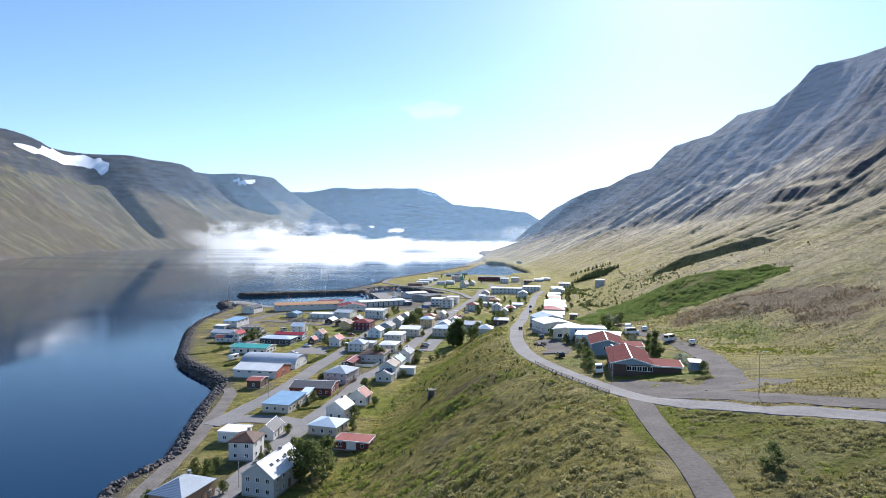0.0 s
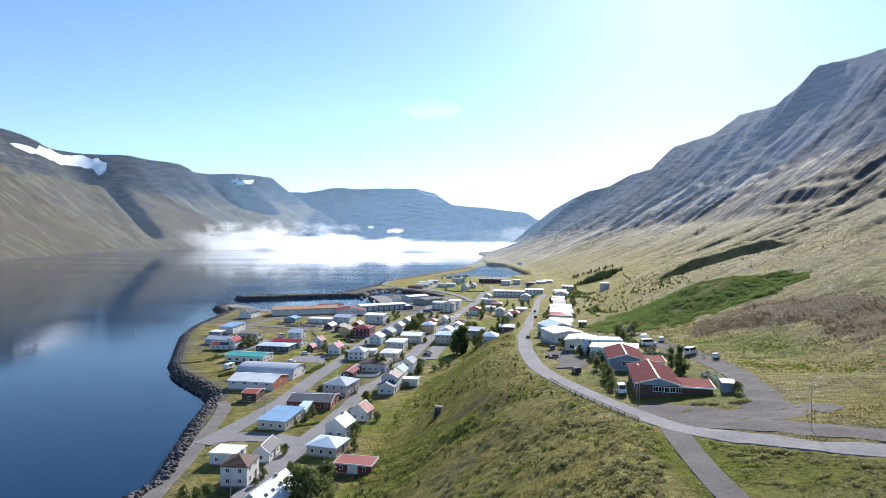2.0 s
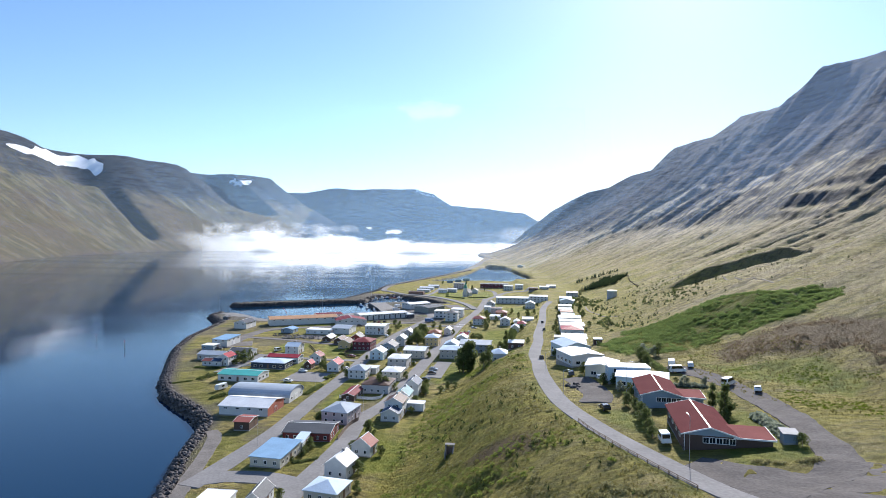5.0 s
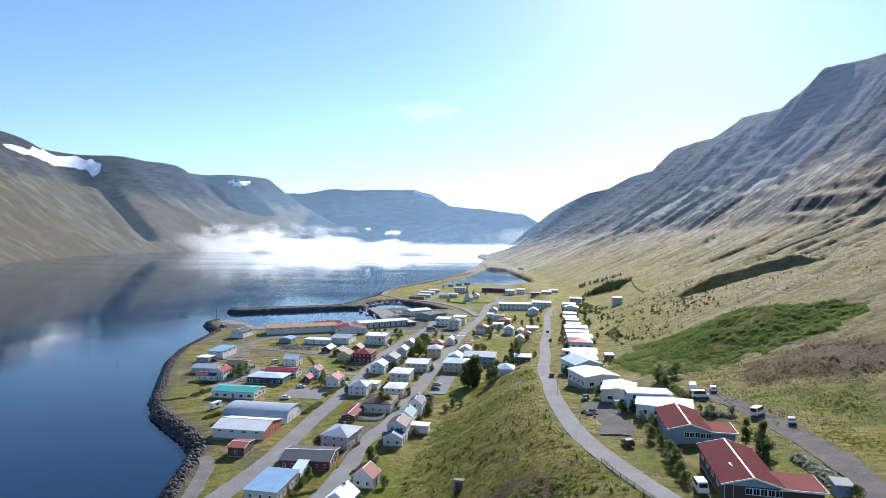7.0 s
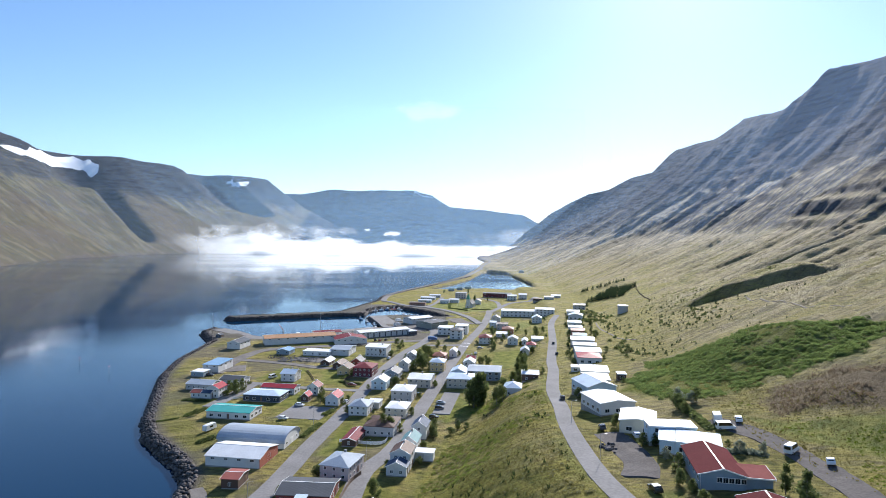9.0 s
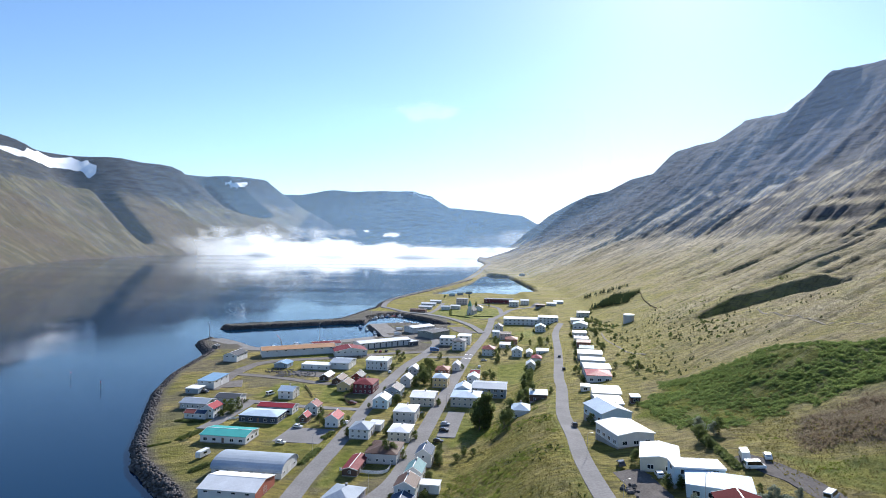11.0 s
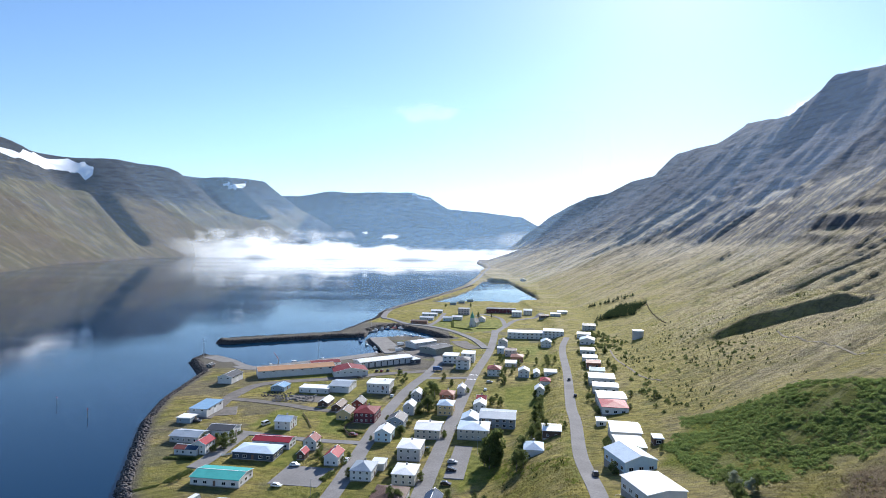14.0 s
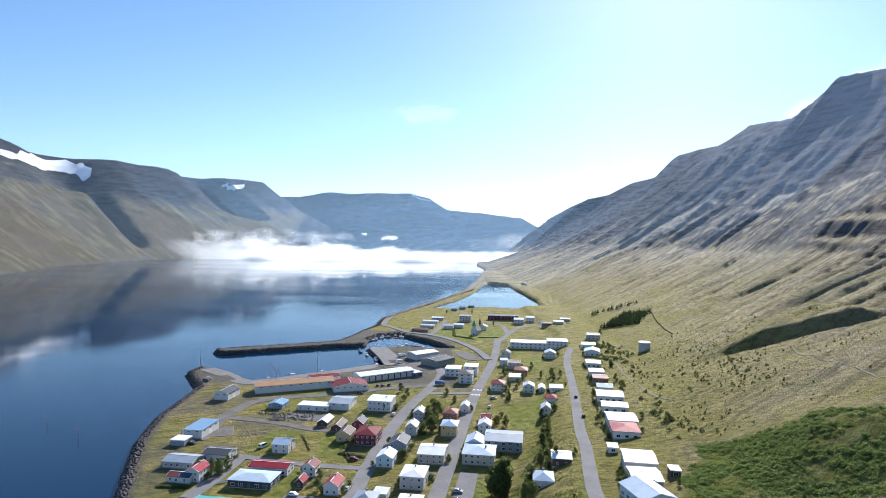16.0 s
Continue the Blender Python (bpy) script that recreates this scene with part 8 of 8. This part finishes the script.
vehicle("car", "blue", -13.9, 517.2, 80)
vehicle("car", "white", 15.3, 453.0, 80)
vehicle("car", "silver", 19.8, 473.1, -10)
vehicle("car", "darkred", -55.9, 368.8, -10)
vehicle("pickup", "black", -27.8, 169.2, -10)
vehicle("car", "white", -102.9, 385.9, 50)
vehicle("car", "black", -139.7, 389.7, -10)
vehicle("car", "white", -75.1, 330.3, -10)
vehicle("van", "white", 39.3, 147.6, 78)
vehicle("car", "black", -58.0, 507.7, 80)
vehicle("car", "darkred", -54.6, 507.7, 80)
vehicle("car", "black", -50.3, 509.4, 80)
vehicle("car", "black", -42.0, 511.2, 80)
vehicle("car", "black", -67.4, 486.7, -10)
vehicle("truck", "white", -47.1, 613.7, 40)
vehicle("truck", "white", -46.7, 585.9, 40)
vehicle("truck", "blue", -14.3, 512.3, -10)
vehicle("car", "black", -19.6, 347.2, 80)
vehicle("car", "black", -92.7, 607.2, 20)
tree("poplar", 6.2, 325.0, 13)
tree("poplar", 8.4, 326.6, 15)
tree("poplar", 4.4, 328.6, 11)
tree("poplar", 10.4, 329.8, 14)
tree("poplar", 7.0, 331.0, 12)
tree("broad", 14.9, 307.1, 8)
tree("broad", 17.3, 306.1, 7)
tree("poplar", 32.3, 369.0, 9)
tree("broad", 26.0, 339.5, 7)
tree("broad", -19.7, 410.2, 9)
tree("broad", -16.6, 434.5, 9)
tree("broad", -22.4, 427.7, 7)
tree("broad", -32.3, 288.6, 7.5)
tree("broad", -38.0, 293.3, 5)
tree("broad", -29.7, 289.9, 6.5)
tree("broad", -11.5, 294.9, 4)
tree("broad", -30.2, 231.2, 5)
tree("broad", -111.8, 350.5, 7)
tree("broad", -116.0, 352.6, 6)
tree("broad", -110.6, 357.4, 6)
tree("broad", -66.2, 334.8, 5.5)
tree("broad", -67.7, 345.3, 5)
tree("broad", -117.2, 315.1, 3)
tree("broad", -31.0, 142.8, 11)
tree("broad", -34.3, 144.8, 10)
tree("broad", -29.2, 150.8, 9)
tree("broad", -37.7, 153.9, 8)
tree("broad", -57.8, 145.9, 5)
tree("broad", -57.5, 151.2, 4)
tree("broad", -62.3, 149.8, 4)
tree("broad", -29.2, 229.9, 5)
tree("broad", -18.1, 441.7, 8)
tree("broad", -20.5, 408.2, 8)
tree("broad", -33.1, 370.3, 4.5)
tree("broad", -36.1, 483.5, 5)
tree("broad", -37.8, 472.6, 4)
tree("broad", 29.0, 486.4, 6)
tree("broad", 29.2, 469.5, 5)
tree("broad", 38.8, 501.5, 6)
tree("broad", 46.2, 525.1, 5)
tree("broad", 36.1, 376.6, 7)
tree("broad", 41.8, 422.5, 5)
tree("poplar", 31.3, 334.4, 7)
tree("broad", 29.4, 343.8, 6)
tree("broad", 19.4, 323.9, 9)
tree("broad", 35.2, 552.4, 5)
tree("broad", 60.9, 532.3, 5)
tree("broad", 66.5, 514.1, 5)
tree("broad", 71.3, 513.7, 5)
tree("broad", 20.6, 416.2, 5)
tree("broad", 16.1, 420.4, 5)
tree("poplar", 52.8, 808.6, 5)
tree("poplar", 36.6, 807.5, 7)
tree("broad", -1.1, 917.7, 5)
tree("poplar", 34.2, 921.0, 6)
tree("broad", 102.1, 655.8, 5)
tree("broad", 65.9, 241.5, 5)
tree("broad", 74.5, 246.8, 5)
tree("broad", 66.0, 235.4, 3.5)
tree("broad", 64.1, 290.9, 2.5)
tree("broad", 135.8, 633.0, 5)
tree("broad", 113.6, 534.2, 5)
tree("broad", 98.0, 460.6, 4)
tree("broad", 49.2, 309.0, 3)
tree("broad", 40.7, 72.5, 3.0)
tree("broad", 134.7, 613.5, 5)
tree("broad", 100.1, 478.0, 5)
tree("broad", 96.0, 451.9, 5)
tree("broad", 112.8, 530.7, 4)
tree("broad", 91.0, 369.7, 4)
tree("broad", 82.9, 381.0, 3)
tree("broad", 156.8, 717.7, 6)
tree("broad", -19.0, 446.6, 8)
tree("broad", -21.9, 434.1, 7)
tree("broad", -24.6, 404.2, 6)
tree("broad", -40.4, 493.2, 4.5)
tree("broad", 34.7, 539.6, 6)
tree("broad", 32.8, 500.0, 5)
tree("broad", 29.1, 473.4, 5)
tree("broad", 81.6, 627.9, 5)
tree("broad", 68.5, 531.0, 6)
tree("broad", 58.7, 563.1, 5)
tree("broad", 38.1, 390.3, 7)
tree("broad", 34.0, 361.6, 5)
tree("broad", -10.4, 484.4, 4.5)
tree("broad", -5.4, 467.2, 4)
tree("broad", -32.9, 370.0, 4.5)
tree("broad", 86.2, 486.7, 4)
tree("broad", 63.5, 388.3, 4)
tree("broad", 20.3, 434.2, 3)
tree("broad", 22.0, 426.6, 3)
tree("broad", 77.4, 448.3, 3.5)
tree("broad", 36.3, 388.5, 5)
tree("broad", 41.4, 404.1, 5)
tree("broad", 28.7, 352.8, 4)
tree("broad", -2.1, 294.0, 3.2)
tree("broad", -5.5, 287.7, 3)
tree("broad", 1.0, 289.9, 3)
tree("broad", 17.9, 424.5, 3.5)
tree("broad", 51.5, 455.5, 5)
tree("broad", -11.7, 282.9, 3)
lamp(-48.4, 141.4, 7, 9)
lamp(-65.0, 222.3, 8, 9)
lamp(39.4, 136.2, 8, 90)
lamp(57.2, 106.6, 8, 0)
lamp(29.3, 197.6, 7, 0)
lamp(45.7, 192.6, 9, 0)
lamp(31.2, 237.3, 7, 0)
lamp(-62.1, 299.1, 7, 9)
lamp(-35.1, 256.6, 8, 9)
lamp(2.5, 342.2, 7, 9)
lamp(-3.7, 370.4, 7, 9)
lamp(-7.9, 359.1, 7, 9)
mast(-199.9, 554.0, 14, 0)
mast(-107.3, 543.7, 16, 0)
mast(-84.6, 714.7, 12, 0)
mast(-198.3, 550.5, 12, 0)
hedge(72.3, 261.5, 67.3, 234.9, 2)
hedge(67.8, 237.2, 65.8, 217.3, 1.6)
hedge(-63.9, 285.8, -60.3, 302.1, 1.5)
hedge(-60.9, 315.8, -58.0, 322.9, 1.5)
hedge(-129.3, 304.7, -123.1, 309.8, 1)
hedge(-121.1, 313.2, -116.6, 324.0, 1.6)
hedge(-102.0, 279.6, -97.9, 286.5, 1.8)
hedge(-132.3, 338.0, -119.8, 337.3, 1.5)
hedge(-63.6, 377.1, -52.6, 372.5, 1.6)
hedge(-63.1, 385.0, -61.6, 398.3, 1.5)
hedge(2.0, 727.4, 21.9, 705.6, 1.6)
hedge(3.8, 783.8, 2.9, 727.3, 1.6)
hedge(28.2, 715.8, 47.8, 716.1, 1.4)
hedge(-49.0, 206.0, -43.0, 208.7, 1)

# planting round the two maroon-roofed houses
tree("poplar", 58.4, 162.5, 7.5)
tree("broad", 59.5, 164.5, 4.5)
tree("poplar", 59.8, 171.5, 6.0)
tree("broad", 61.4, 138.6, 2.6)
for x, y, tall in ((42.0, 180.5, 3.4), (42.6, 175.5, 3.0), (40.6, 166.0, 4.0), (40.2, 161.0, 3.8), (39.0, 156.0, 3.0), (38.2, 151.5, 2.6), (45.2, 196.5, 3.2), (64.0, 198.0, 3.0), (69.5, 197.0, 2.6), (72.5, 246.0, 4.0), (70.5, 252.0, 4.0)):
    tree("broad" if y < 190 else "willow", x, y, tall)
for x0, y0, x1, y1, tall, leaf, words in ((65.2, 161, 62.2, 143, 1.9, "willow", "silvery-green willow hedge beside the gravel yard"), (62, 199, 68, 195, 1.7, "willow", "silvery-green willow bushes behind the houses"),
                                          (49.4, 132.6, 52.8, 130.8, 0.85, "dim", "low trimmed shrubs before the dark house"), (56.6, 130.6, 59.6, 130.4, 1.0, "dim", "low trimmed shrubs beside the gravel forecourt")):
    ob = hedge(x0, y0, x1, y1, tall)
    ob.data.materials[0] = M[leaf]
    tagged(ob, words, "hedge")

# garden bushes close to the houses
for o in [o for o in scene.objects if o.type == "EMPTY" and o.name.split(".")[0] == "house" and o.location.y < 640]:
    rng = random.Random(int(o.location.x * 13 + o.location.y * 7))
    a, b = size_of(o)
    for k in range(3):
        if rng.random() < 0.6:
            s = rng.choice((-1, 1))
            p = o.matrix_world @ Vector((s * (a + 1.2 + rng.random()), (rng.random() - 0.4) * 2 * b, 0))
            tree("broad", round(p.x, 1), round(p.y, 1), round(1.5 + 2.6 * rng.random(), 1))
